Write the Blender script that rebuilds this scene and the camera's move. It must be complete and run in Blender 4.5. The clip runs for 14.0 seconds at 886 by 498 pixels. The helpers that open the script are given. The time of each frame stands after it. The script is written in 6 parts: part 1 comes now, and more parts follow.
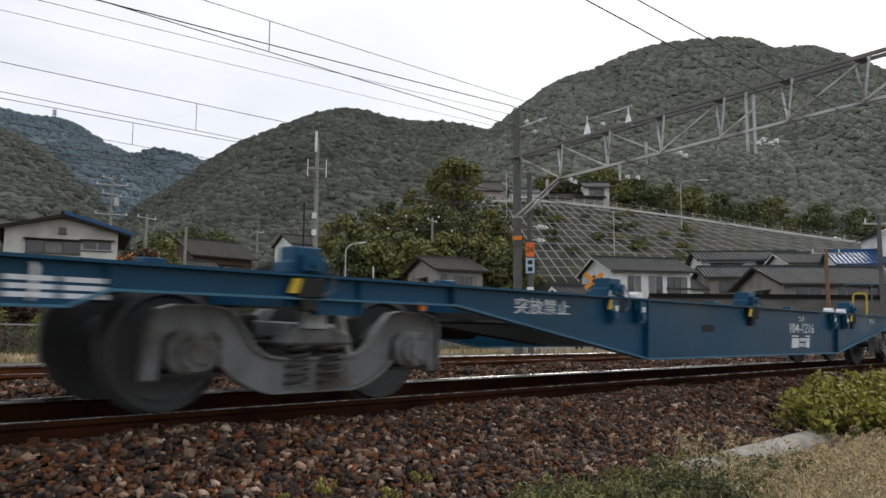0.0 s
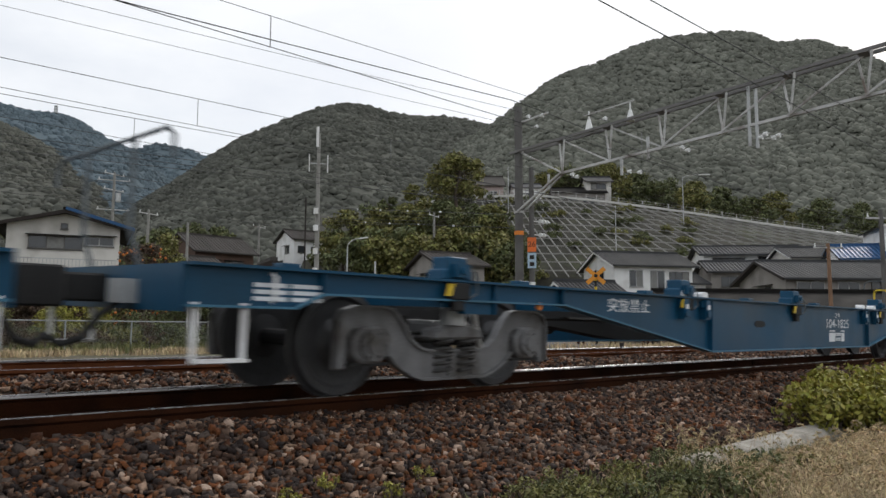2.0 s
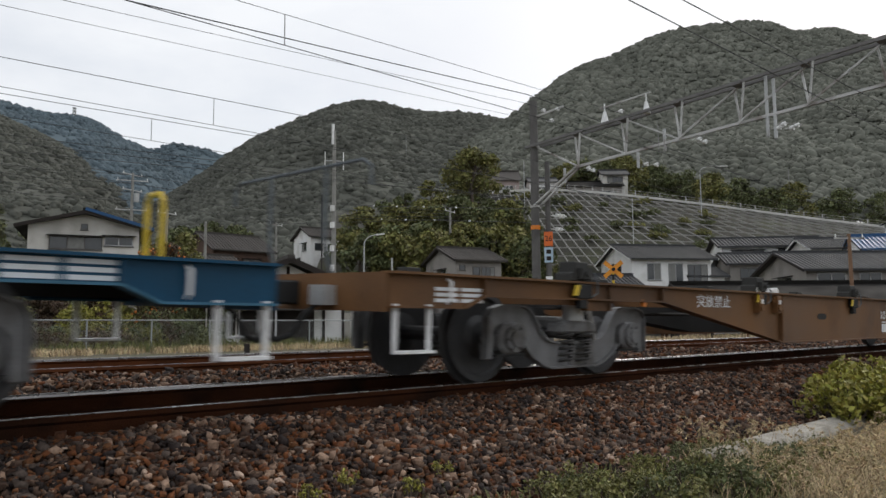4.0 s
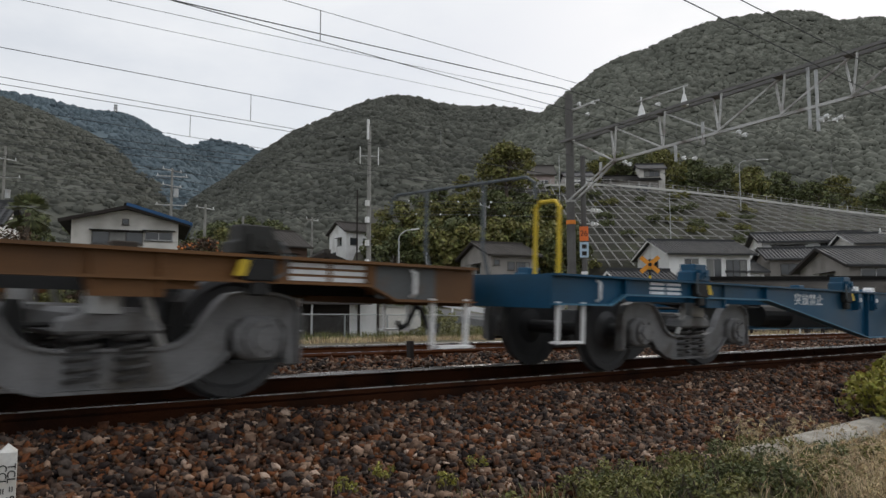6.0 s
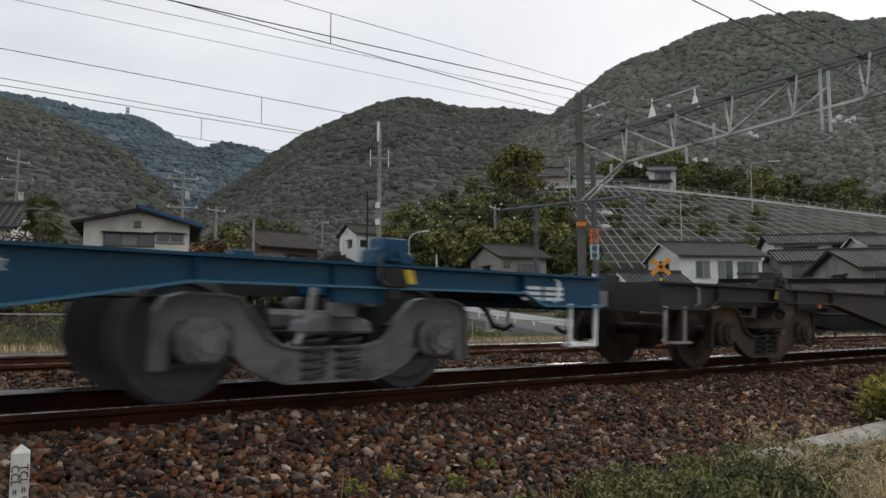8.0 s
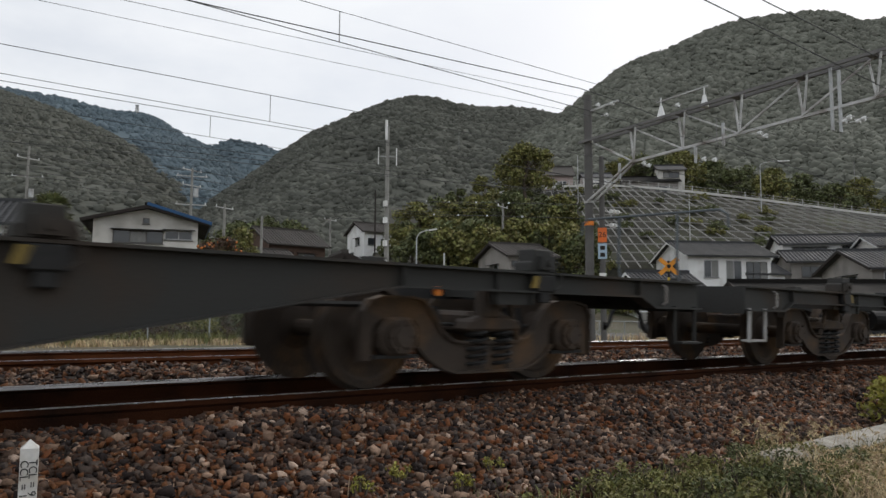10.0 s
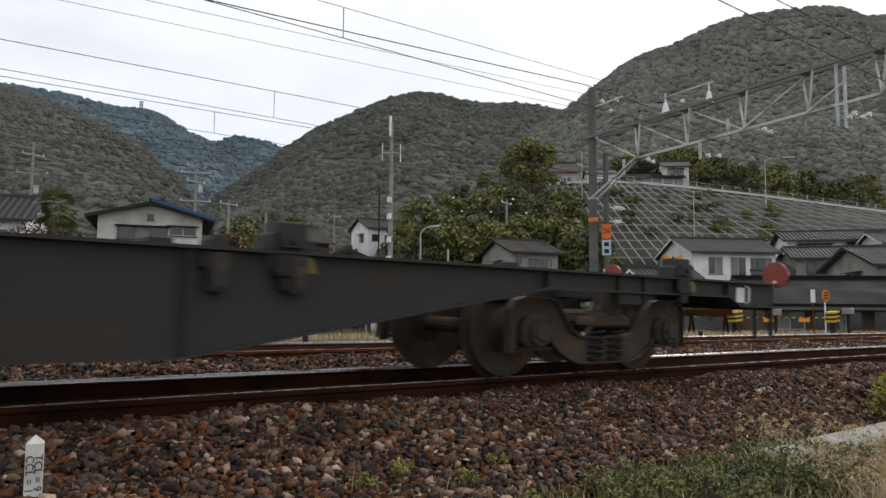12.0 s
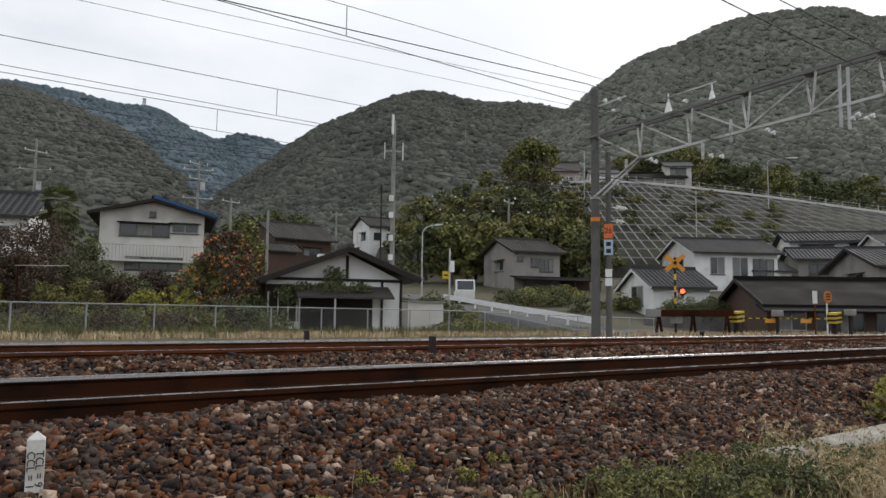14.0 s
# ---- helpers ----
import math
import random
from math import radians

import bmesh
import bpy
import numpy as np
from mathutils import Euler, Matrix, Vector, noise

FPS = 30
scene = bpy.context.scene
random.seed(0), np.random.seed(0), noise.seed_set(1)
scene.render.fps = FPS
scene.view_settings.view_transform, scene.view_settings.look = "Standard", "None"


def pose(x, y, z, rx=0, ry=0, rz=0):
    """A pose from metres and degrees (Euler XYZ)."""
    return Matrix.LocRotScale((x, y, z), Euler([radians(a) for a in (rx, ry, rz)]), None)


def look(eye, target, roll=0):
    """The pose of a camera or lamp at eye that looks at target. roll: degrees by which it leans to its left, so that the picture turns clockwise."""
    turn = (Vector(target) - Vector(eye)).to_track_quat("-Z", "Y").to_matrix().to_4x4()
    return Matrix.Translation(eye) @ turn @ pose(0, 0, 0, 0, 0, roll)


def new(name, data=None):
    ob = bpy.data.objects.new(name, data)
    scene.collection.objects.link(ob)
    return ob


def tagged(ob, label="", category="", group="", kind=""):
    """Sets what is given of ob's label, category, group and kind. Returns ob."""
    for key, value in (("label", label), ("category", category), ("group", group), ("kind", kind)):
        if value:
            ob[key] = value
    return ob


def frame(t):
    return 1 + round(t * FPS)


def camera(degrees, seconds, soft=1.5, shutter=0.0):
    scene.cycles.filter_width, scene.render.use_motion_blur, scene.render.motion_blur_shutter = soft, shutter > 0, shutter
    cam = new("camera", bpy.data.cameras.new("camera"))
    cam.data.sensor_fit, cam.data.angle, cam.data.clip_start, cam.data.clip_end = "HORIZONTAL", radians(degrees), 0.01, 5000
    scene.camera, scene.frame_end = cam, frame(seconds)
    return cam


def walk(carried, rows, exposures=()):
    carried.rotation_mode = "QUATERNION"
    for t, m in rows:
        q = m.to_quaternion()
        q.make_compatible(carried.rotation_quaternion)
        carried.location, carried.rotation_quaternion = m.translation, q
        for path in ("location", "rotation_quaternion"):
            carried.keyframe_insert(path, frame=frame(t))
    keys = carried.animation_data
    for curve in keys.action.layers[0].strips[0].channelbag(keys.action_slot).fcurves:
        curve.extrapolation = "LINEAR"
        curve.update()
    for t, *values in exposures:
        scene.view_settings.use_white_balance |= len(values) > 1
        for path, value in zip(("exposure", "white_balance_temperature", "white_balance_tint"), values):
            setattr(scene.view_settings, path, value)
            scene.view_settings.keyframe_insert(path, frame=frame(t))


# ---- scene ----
cam = camera(59.99, 14.0, soft=1.5, shutter=0.2)
EYE = (0.0, 0.0, 0.526)

# seconds, heading from the track's normal, tilt, roll (degrees)
PAN = [
    (0, 44.869, 6.517, 0.264),
    (0.5, 44.810, 6.433, 0.203),
    (1, 44.744, 6.318, 0.116),
    (1.5, 44.709, 6.182, -0.084),
    (2, 44.740, 6.149, 0.184),
    (2.5, 44.757, 6.077, 0.174),
    (3, 44.689, 6.004, -0.147),
    (5.5, 41.252, 5.499, -0.149),
    (6, 40.905, 5.445, -0.118),
    (6.5, 40.697, 5.374, -0.304),
    (7, 40.581, 5.316, -0.382),
    (7.5, 40.458, 5.440, -0.119),
    (8, 40.153, 5.600, -0.044),
    (10.5, 39.542, 5.388, 0.354),
    (11, 39.552, 5.264, 0.417),
    (11.5, 39.478, 5.232, 0.322),
    (12, 39.294, 5.205, 0.352),
    (12.5, 39.203, 5.191, 0.462),
    (13, 39.184, 5.168, 0.467),
    (13.5, 39.195, 5.166, 0.414),
    (14, 39.157, 5.116, 0.709),
]


def aim(heading, tilt, roll):
    a, b = radians(heading), radians(tilt)
    return look(EYE, (math.sin(a) * math.cos(b), math.cos(a) * math.cos(b), EYE[2] + math.sin(b)), roll)


walk(cam, [(t, aim(a, b, c)) for t, a, b, c in PAN],
     exposures=[(0, 0.06), (3, 0.03), (5.5, -0.12), (8, -0.15), (10.5, 0.0), (11.5, 0.08), (12.5, 0.12), (13.2, 0.16), (14, 0.04)])

# ---- world and light: a bright overcast afternoon ----
world = bpy.data.worlds.new("sky")
scene.world = world
world.use_nodes = True


def build_world():
    nt = world.node_tree
    nt.nodes.clear()
    out = nt.nodes.new("ShaderNodeOutputWorld")
    bg = nt.nodes.new("ShaderNodeBackground")
    sky = nt.nodes.new("ShaderNodeTexSky")
    sky.sky_type, sky.sun_disc = "NISHITA", False
    sky.sun_elevation, sky.sun_rotation = radians(38), radians(75)
    sky.air_density, sky.dust_density, sky.ozone_density = 1.0, 3.0, 1.0
    co = nt.nodes.new("ShaderNodeTexCoord")
    mp = nt.nodes.new("ShaderNodeMapping")
    mp.inputs["Scale"].default_value = (1.6, 1.6, 4.0)
    nz = nt.nodes.new("ShaderNodeTexNoise")
    nz.inputs["Scale"].default_value, nz.inputs["Detail"].default_value, nz.inputs["Roughness"].default_value = 1.7, 6.0, 0.55
    rp = nt.nodes.new("ShaderNodeValToRGB")
    rp.color_ramp.elements[0].position, rp.color_ramp.elements[0].color = 0.30, (0.58, 0.58, 0.58, 1)
    rp.color_ramp.elements[1].position, rp.color_ramp.elements[1].color = 0.62, (0.93, 0.93, 0.93, 1)
    mx = nt.nodes.new("ShaderNodeMix")
    mx.data_type = "RGBA"
    mx.inputs["B"].default_value = (9.3, 9.5, 9.8, 1)
    bg.inputs["Strength"].default_value = SKY
    nt.links.new(co.outputs["Generated"], mp.inputs["Vector"])
    nt.links.new(mp.outputs["Vector"], nz.inputs["Vector"])
    nt.links.new(nz.outputs["Fac"], rp.inputs["Fac"])
    nt.links.new(rp.outputs["Color"], mx.inputs["Factor"])
    nt.links.new(sky.outputs["Color"], mx.inputs["A"])
    nt.links.new(mx.outputs["Result"], bg.inputs["Color"])
    nt.links.new(bg.outputs["Background"], out.inputs["Surface"])


SKY = 0.106
build_world()
sun = new("sun", bpy.data.lights.new("sun", "SUN"))
sun.data.energy, sun.data.angle, sun.data.color = 0.9, radians(14), (1.0, 0.95, 0.88)
sun.matrix_world = look((60, 10, 50), (0, 0, 0))
scene.view_settings.exposure = 0.0

# ---- materials ----
MATS = {}


def mat(name, base, rough=0.8, metal=0.0, var=0.25, scale=3.0, fine=60.0, bump=0.0, stain=None, stain_scale=0.8, stain_amount=0.4,
        emit=None, spec=0.4, island=0.0, object_random=0.0):
    """A surface in two scales of variation, with optional stains of a second colour, relief and change from piece to piece."""
    if name in MATS:
        return MATS[name]
    m = bpy.data.materials.new(name)
    m.use_nodes = True
    nt = m.node_tree
    b = nt.nodes["Principled BSDF"]
    b.inputs["Roughness"].default_value, b.inputs["Metallic"].default_value = rough, metal
    b.inputs["Specular IOR Level"].default_value = spec
    co = nt.nodes.new("ShaderNodeTexCoord")

    def noise_node(s, d=4.0):
        n = nt.nodes.new("ShaderNodeTexNoise")
        n.inputs["Scale"].default_value, n.inputs["Detail"].default_value = s, d
        nt.links.new(co.outputs["Object"], n.inputs["Vector"])
        return n

    def mul(socket, lo, hi):
        r = nt.nodes.new("ShaderNodeMapRange")
        r.inputs["From Min"].default_value, r.inputs["From Max"].default_value = 0.25, 0.75
        r.inputs["To Min"].default_value, r.inputs["To Max"].default_value = lo, hi
        nt.links.new(socket, r.inputs["Value"])
        return r.outputs["Result"]

    big, small = noise_node(scale), noise_node(fine, 3.0)
    col = nt.nodes.new("ShaderNodeRGB").outputs[0]
    col.default_value = (*base, 1)
    if stain:
        st = noise_node(stain_scale, 5.0)
        rp = nt.nodes.new("ShaderNodeValToRGB")
        rp.color_ramp.elements[0].position, rp.color_ramp.elements[1].position = 0.62 - 0.3 * stain_amount, 0.78 - 0.2 * stain_amount
        nt.links.new(st.outputs["Fac"], rp.inputs["Fac"])
        mx = nt.nodes.new("ShaderNodeMix")
        mx.data_type = "RGBA"
        mx.inputs["B"].default_value = (*stain, 1)
        nt.links.new(rp.outputs["Color"], mx.inputs["Factor"])
        nt.links.new(col, mx.inputs["A"])
        col = mx.outputs["Result"]
    hs = nt.nodes.new("ShaderNodeHueSaturation")
    nt.links.new(col, hs.inputs["Color"])
    m1 = nt.nodes.new("ShaderNodeMath")
    m1.operation = "MULTIPLY"
    nt.links.new(mul(big.outputs["Fac"], 1 - var, 1 + var), m1.inputs[0])
    nt.links.new(mul(small.outputs["Fac"], 1 - var * 0.7, 1 + var * 0.7), m1.inputs[1])
    val = m1.outputs[0]
    for amount, node, sock in ((island, "ShaderNodeNewGeometry", "Random Per Island"), (object_random, "ShaderNodeObjectInfo", "Random")):
        if amount:
            g = nt.nodes.new(node)
            r = nt.nodes.new("ShaderNodeMapRange")
            r.inputs["To Min"].default_value, r.inputs["To Max"].default_value = 1 - amount, 1 + amount
            nt.links.new(g.outputs[sock], r.inputs["Value"])
            m2 = nt.nodes.new("ShaderNodeMath")
            m2.operation = "MULTIPLY"
            nt.links.new(val, m2.inputs[0])
            nt.links.new(r.outputs["Result"], m2.inputs[1])
            val = m2.outputs[0]
            h2 = nt.nodes.new("ShaderNodeMapRange")
            h2.inputs["To Min"].default_value, h2.inputs["To Max"].default_value = 0.5 - 0.05 * amount, 0.5 + 0.05 * amount
            w = nt.nodes.new("ShaderNodeTexWhiteNoise")
            w.noise_dimensions = "1D"
            nt.links.new(g.outputs[sock], w.inputs["W"])
            nt.links.new(w.outputs["Value"], h2.inputs["Value"])
            nt.links.new(h2.outputs["Result"], hs.inputs["Hue"])
    nt.links.new(val, hs.inputs["Value"])
    nt.links.new(hs.outputs["Color"], b.inputs["Base Color"])
    nt.links.new(mul(big.outputs["Fac"], max(0.02, rough - 0.12), min(1, rough + 0.12)), b.inputs["Roughness"])
    if bump:
        bp = nt.nodes.new("ShaderNodeBump")
        bp.inputs["Strength"].default_value, bp.inputs["Distance"].default_value = min(1, bump), 0.02
        nt.links.new(small.outputs["Fac"], bp.inputs["Height"])
        nt.links.new(bp.outputs["Normal"], b.inputs["Normal"])
    if emit:
        b.inputs["Emission Color"].default_value, b.inputs["Emission Strength"].default_value = (*emit[:3], 1), emit[3]
    MATS[name] = m
    return m


M_GROUND = mat("verge soil", (0.085, 0.072, 0.042), 0.95, scale=0.4, fine=20, bump=0.6, stain=(0.05, 0.06, 0.022), stain_scale=0.3)
M_BED = mat("ballast bed", (0.036, 0.025, 0.018), 0.95, scale=6, fine=35, bump=1.0)
M_RUST = mat("rail rust", (0.042, 0.0145, 0.006), 0.95, scale=2, fine=80, bump=0.3, stain=(0.012, 0.007, 0.005), stain_scale=1.2, spec=0.1)
M_POLISH = mat("polished rail head", (0.34, 0.33, 0.33), 0.27, 1.0, var=0.12)
M_BLUE = mat("wagon blue paint", (0.0055, 0.058, 0.118), 0.45, var=0.16, scale=1.3, fine=40, spec=0.25, stain=(0.012, 0.046, 0.078), stain_scale=0.9)
M_BROWN = mat("wagon brown paint", (0.150, 0.069, 0.023), 0.65, var=0.22, scale=1.2, stain=(0.075, 0.038, 0.018), stain_scale=0.7)
M_DARK = mat("wagon grimy dark paint", (0.030, 0.030, 0.028), 0.75, var=0.25, scale=1.1, stain=(0.045, 0.028, 0.017), stain_scale=0.8)
M_GREYBOGIE = mat("bogie grey paint", (0.165, 0.165, 0.168), 0.6, var=0.28, scale=5, stain=(0.07, 0.062, 0.053), stain_scale=3)
M_DARKBOGIE = mat("bogie grimy brown", (0.050, 0.037, 0.028), 0.8, var=0.3, scale=4, stain=(0.10, 0.058, 0.028), stain_scale=2)
M_SPRING = mat("dusty spring steel", (0.06, 0.058, 0.056), 0.7, 0.1, var=0.2, scale=6)
M_WHEEL = mat("wheel steel", (0.075, 0.075, 0.078), 0.55, 0.3, var=0.2, scale=5)
M_BLACK = mat("underframe black", (0.018, 0.018, 0.018), 0.8, var=0.3, scale=4)
M_WHITE = mat("white lettering", (0.72, 0.74, 0.76), 0.6, var=0.12, scale=8)
M_STEPW = mat("white step paint", (0.82, 0.82, 0.82), 0.5, var=0.12, scale=8)
M_YELLOW = mat("safety yellow paint", (0.60, 0.42, 0.025), 0.5, var=0.15, scale=8)
M_RED = mat("tail marker red", (0.24, 0.045, 0.030), 0.5, var=0.15, scale=8)
M_ORANGE = mat("orange reflector", (0.75, 0.22, 0.02), 0.4, var=0.1, scale=8)
M_CONC = mat("weathered concrete", (0.27, 0.265, 0.245), 0.9, var=0.18, scale=1.5, fine=40, bump=0.3, stain=(0.18, 0.17, 0.155), stain_scale=0.8)
M_MAST = mat("grey concrete mast", (0.125, 0.12, 0.115), 0.9, var=0.15, scale=1.5, stain=(0.08, 0.076, 0.073), stain_scale=0.8)
M_STEEL = mat("galvanised steel", (0.45, 0.46, 0.46), 0.5, 0.4, var=0.15, scale=3, stain=(0.22, 0.20, 0.18), stain_scale=1.5)
M_DSTEEL = mat("weathered truss steel", (0.52, 0.52, 0.51), 0.7, 0.1, var=0.2, scale=2, stain=(0.12, 0.09, 0.07), stain_scale=1.0)
M_WIRE = mat("dark wire", (0.05, 0.05, 0.05), 0.6, 0.3, var=0.1)
M_PORC = mat("white porcelain", (0.75, 0.76, 0.75), 0.3, var=0.06)
M_WALLW = mat("white plaster", (0.80, 0.80, 0.79), 0.9, var=0.08, scale=0.8, stain=(0.60, 0.59, 0.56), stain_scale=0.5)
M_WALLC = mat("cream siding", (0.60, 0.58, 0.54), 0.85, var=0.12, scale=0.6, stain=(0.38, 0.36, 0.32), stain_scale=0.4)
M_WALLG = mat("grey mortar wall", (0.29, 0.27, 0.25), 0.9, var=0.14, scale=0.7, stain=(0.18, 0.17, 0.16), stain_scale=0.4)
M_WALLB = mat("brown board wall", (0.095, 0.060, 0.045), 0.9, var=0.2, scale=1.5)
M_TIMBER = mat("dark timber", (0.026, 0.020, 0.017), 0.85, var=0.25, scale=3)
M_ROOFG = mat("grey roof tile", (0.052, 0.053, 0.056), 0.75, var=0.2, scale=1.0, fine=12, object_random=0.25, island=0.2)
M_ROOFD = mat("dark roof sheet", (0.012, 0.011, 0.010), 0.85, var=0.3, scale=0.7, spec=0.15)
M_ROOFBR = mat("brown roof tile", (0.055, 0.048, 0.043), 0.75, var=0.2, scale=1.0, island=0.25)
M_ROOFBLUE = mat("blue roof edge", (0.015, 0.075, 0.19), 0.5, var=0.1)
M_GLASS = mat("window glass", (0.035, 0.04, 0.045), 0.08, var=0.1, spec=0.7)
M_FRAME = mat("dark window frame", (0.07, 0.065, 0.06), 0.5, var=0.1)
# whitish curtain with the shade behind glass put into its colour
M_CURTAIN = mat("net curtain darkened for shade", (0.20, 0.20, 0.19), 0.4, var=0.15, scale=4)
M_ALU = mat("aluminium window frame", (0.40, 0.40, 0.40), 0.5, 0.3, var=0.1)
M_FENCE = mat("fence galvanised", (0.32, 0.34, 0.34), 0.6, 0.3, var=0.12, scale=2)
M_ROAD = mat("ramp asphalt", (0.10, 0.10, 0.10), 0.9, var=0.12, scale=0.8, fine=50)
M_LEAF = mat("green leaves", (0.105, 0.118, 0.046), 0.7, var=0.3, scale=0.6, fine=8, island=0.5)
M_LEAFY = mat("yellow-green leaves", (0.25, 0.235, 0.040), 0.65, var=0.25, scale=2, fine=20, island=0.45)
M_LEAFR = mat("russet autumn leaves", (0.085, 0.055, 0.034), 0.8, var=0.3, scale=0.8, fine=10, island=0.5)
M_LEAFM = mat("mid green leaves", (0.165, 0.160, 0.048), 0.7, var=0.3, scale=0.6, fine=8, island=0.5)
# hill greens greyed and lightened in base colour to stand for haze
M_WOOD_FAR = mat("haze-greyed far woodland", (0.098, 0.101, 0.086), 0.95, var=0.2, scale=0.02, fine=0.3, island=0.22, spec=0.1)
M_WOOD_NEAR = mat("haze-paled hillside woodland", (0.150, 0.155, 0.130), 0.95, var=0.2, scale=0.03, fine=0.4, island=0.18, spec=0.1)
# blue-grey of distance haze mixed straight into the leaf colour
M_WOOD_HAZE = mat("haze-blue distant woodland", (0.108, 0.140, 0.160), 0.95, var=0.12, scale=0.01, fine=0.1, island=0.1, spec=0.1)
M_BARK = mat("bark", (0.09, 0.07, 0.055), 0.9, var=0.3, scale=4)
M_STRAW = mat("dry grass", (0.46, 0.36, 0.215), 0.85, var=0.3, scale=4, island=0.5)
M_GRASS = mat("green grass", (0.13, 0.135, 0.045), 0.75, var=0.25, scale=3, island=0.4)
M_FRUIT = mat("orange persimmon", (0.55, 0.17, 0.03), 0.5, var=0.1)
M_SLOPE = mat("hillside scrub", (0.044, 0.042, 0.031), 0.95, var=0.4, scale=0.12, fine=1.5, stain=(0.055, 0.060, 0.030), stain_scale=0.25)
M_LATTICE = mat("lattice concrete", (0.28, 0.275, 0.26), 0.9, var=0.2, scale=0.3)


def stone_material():
    """Crushed stone: each piece takes its own colour from rust, brown, grey and buff, with dust on top of that."""
    m = bpy.data.materials.new("ballast stone")
    m.use_nodes = True
    nt = m.node_tree
    b = nt.nodes["Principled BSDF"]
    b.inputs["Roughness"].default_value, b.inputs["Specular IOR Level"].default_value = 0.85, 0.3
    g = nt.nodes.new("ShaderNodeNewGeometry")
    rp = nt.nodes.new("ShaderNodeValToRGB")
    rp.color_ramp.interpolation = "CONSTANT"
    tones = ((0, (0.051, 0.027, 0.017)), (0.13, (0.167, 0.057, 0.019)), (0.23, (0.021, 0.013, 0.011)), (0.35, (0.108, 0.067, 0.046)),
             (0.47, (0.082, 0.032, 0.014)), (0.58, (0.228, 0.145, 0.099)), (0.67, (0.034, 0.024, 0.021)), (0.77, (0.151, 0.063, 0.025)),
             (0.86, (0.100, 0.075, 0.061)), (0.93, (0.335, 0.223, 0.155)), (0.98, (0.504, 0.373, 0.288)))
    while len(rp.color_ramp.elements) < len(tones):
        rp.color_ramp.elements.new(0.5)
    for e, (pos, c) in zip(rp.color_ramp.elements, tones):
        e.position, e.color = pos, (*c, 1)
    nt.links.new(g.outputs["Random Per Island"], rp.inputs["Fac"])
    co = nt.nodes.new("ShaderNodeTexCoord")
    n1, n2 = nt.nodes.new("ShaderNodeTexNoise"), nt.nodes.new("ShaderNodeTexNoise")
    for n, s in ((n1, 55.0), (n2, 260.0)):
        n.inputs["Scale"].default_value, n.inputs["Detail"].default_value = s, 4.0
        nt.links.new(co.outputs["Object"], n.inputs["Vector"])
    mr = nt.nodes.new("ShaderNodeMapRange")
    mr.inputs["From Min"].default_value, mr.inputs["From Max"].default_value = 0.3, 0.7
    mr.inputs["To Min"].default_value, mr.inputs["To Max"].default_value = 0.6, 1.2
    nt.links.new(n1.outputs["Fac"], mr.inputs["Value"])
    hs = nt.nodes.new("ShaderNodeHueSaturation")
    nt.links.new(rp.outputs["Color"], hs.inputs["Color"])
    nt.links.new(mr.outputs["Result"], hs.inputs["Value"])
    nt.links.new(hs.outputs["Color"], b.inputs["Base Color"])
    bp = nt.nodes.new("ShaderNodeBump")
    bp.inputs["Strength"].default_value, bp.inputs["Distance"].default_value = 0.6, 0.004
    nt.links.new(n2.outputs["Fac"], bp.inputs["Height"])
    nt.links.new(bp.outputs["Normal"], b.inputs["Normal"])
    return m


M_STONE = stone_material()


# ---- mesh helpers ----
def bm_new():
    return bmesh.new()


def box(bm, x0, x1, y0, y1, z0, z1):
    v = [bm.verts.new((x, y, z)) for x in (x0, x1) for y in (y0, y1) for z in (z0, z1)]
    for f in ((0, 1, 3, 2), (4, 6, 7, 5), (0, 4, 5, 1), (2, 3, 7, 6), (0, 2, 6, 4), (1, 5, 7, 3)):
        bm.faces.new([v[i] for i in f])
    return v


def beam(bm, a, b, w, h=None, sides=4, w2=None):
    """A bar from a to b; sides 4 gives a w by h rectangle, more a round bar of diameter w (w2 at b)."""
    a, b = Vector(a), Vector(b)
    d = (b - a).normalized()
    up = Vector((0, 0, 1)) if abs(d.z) < 0.95 else Vector((1, 0, 0))
    s = d.cross(up).normalized()
    u = s.cross(d)
    h = w if h is None else h
    rings = []
    for p, k in ((a, 1.0), (b, (w2 / w) if w2 else 1.0)):
        if sides == 4:
            ring = [p + s * (w * k / 2 * i) + u * (h * k / 2 * j) for i, j in ((-1, -1), (1, -1), (1, 1), (-1, 1))]
        else:
            ring = [p + (s * math.cos(q) + u * math.sin(q)) * (w * k / 2) for q in [math.tau * i / sides for i in range(sides)]]
        rings.append([bm.verts.new(v) for v in ring])
    n = len(rings[0])
    for i in range(n):
        bm.faces.new((rings[0][i], rings[0][(i + 1) % n], rings[1][(i + 1) % n], rings[1][i]))
    bm.faces.new(rings[0][::-1])
    bm.faces.new(rings[1])


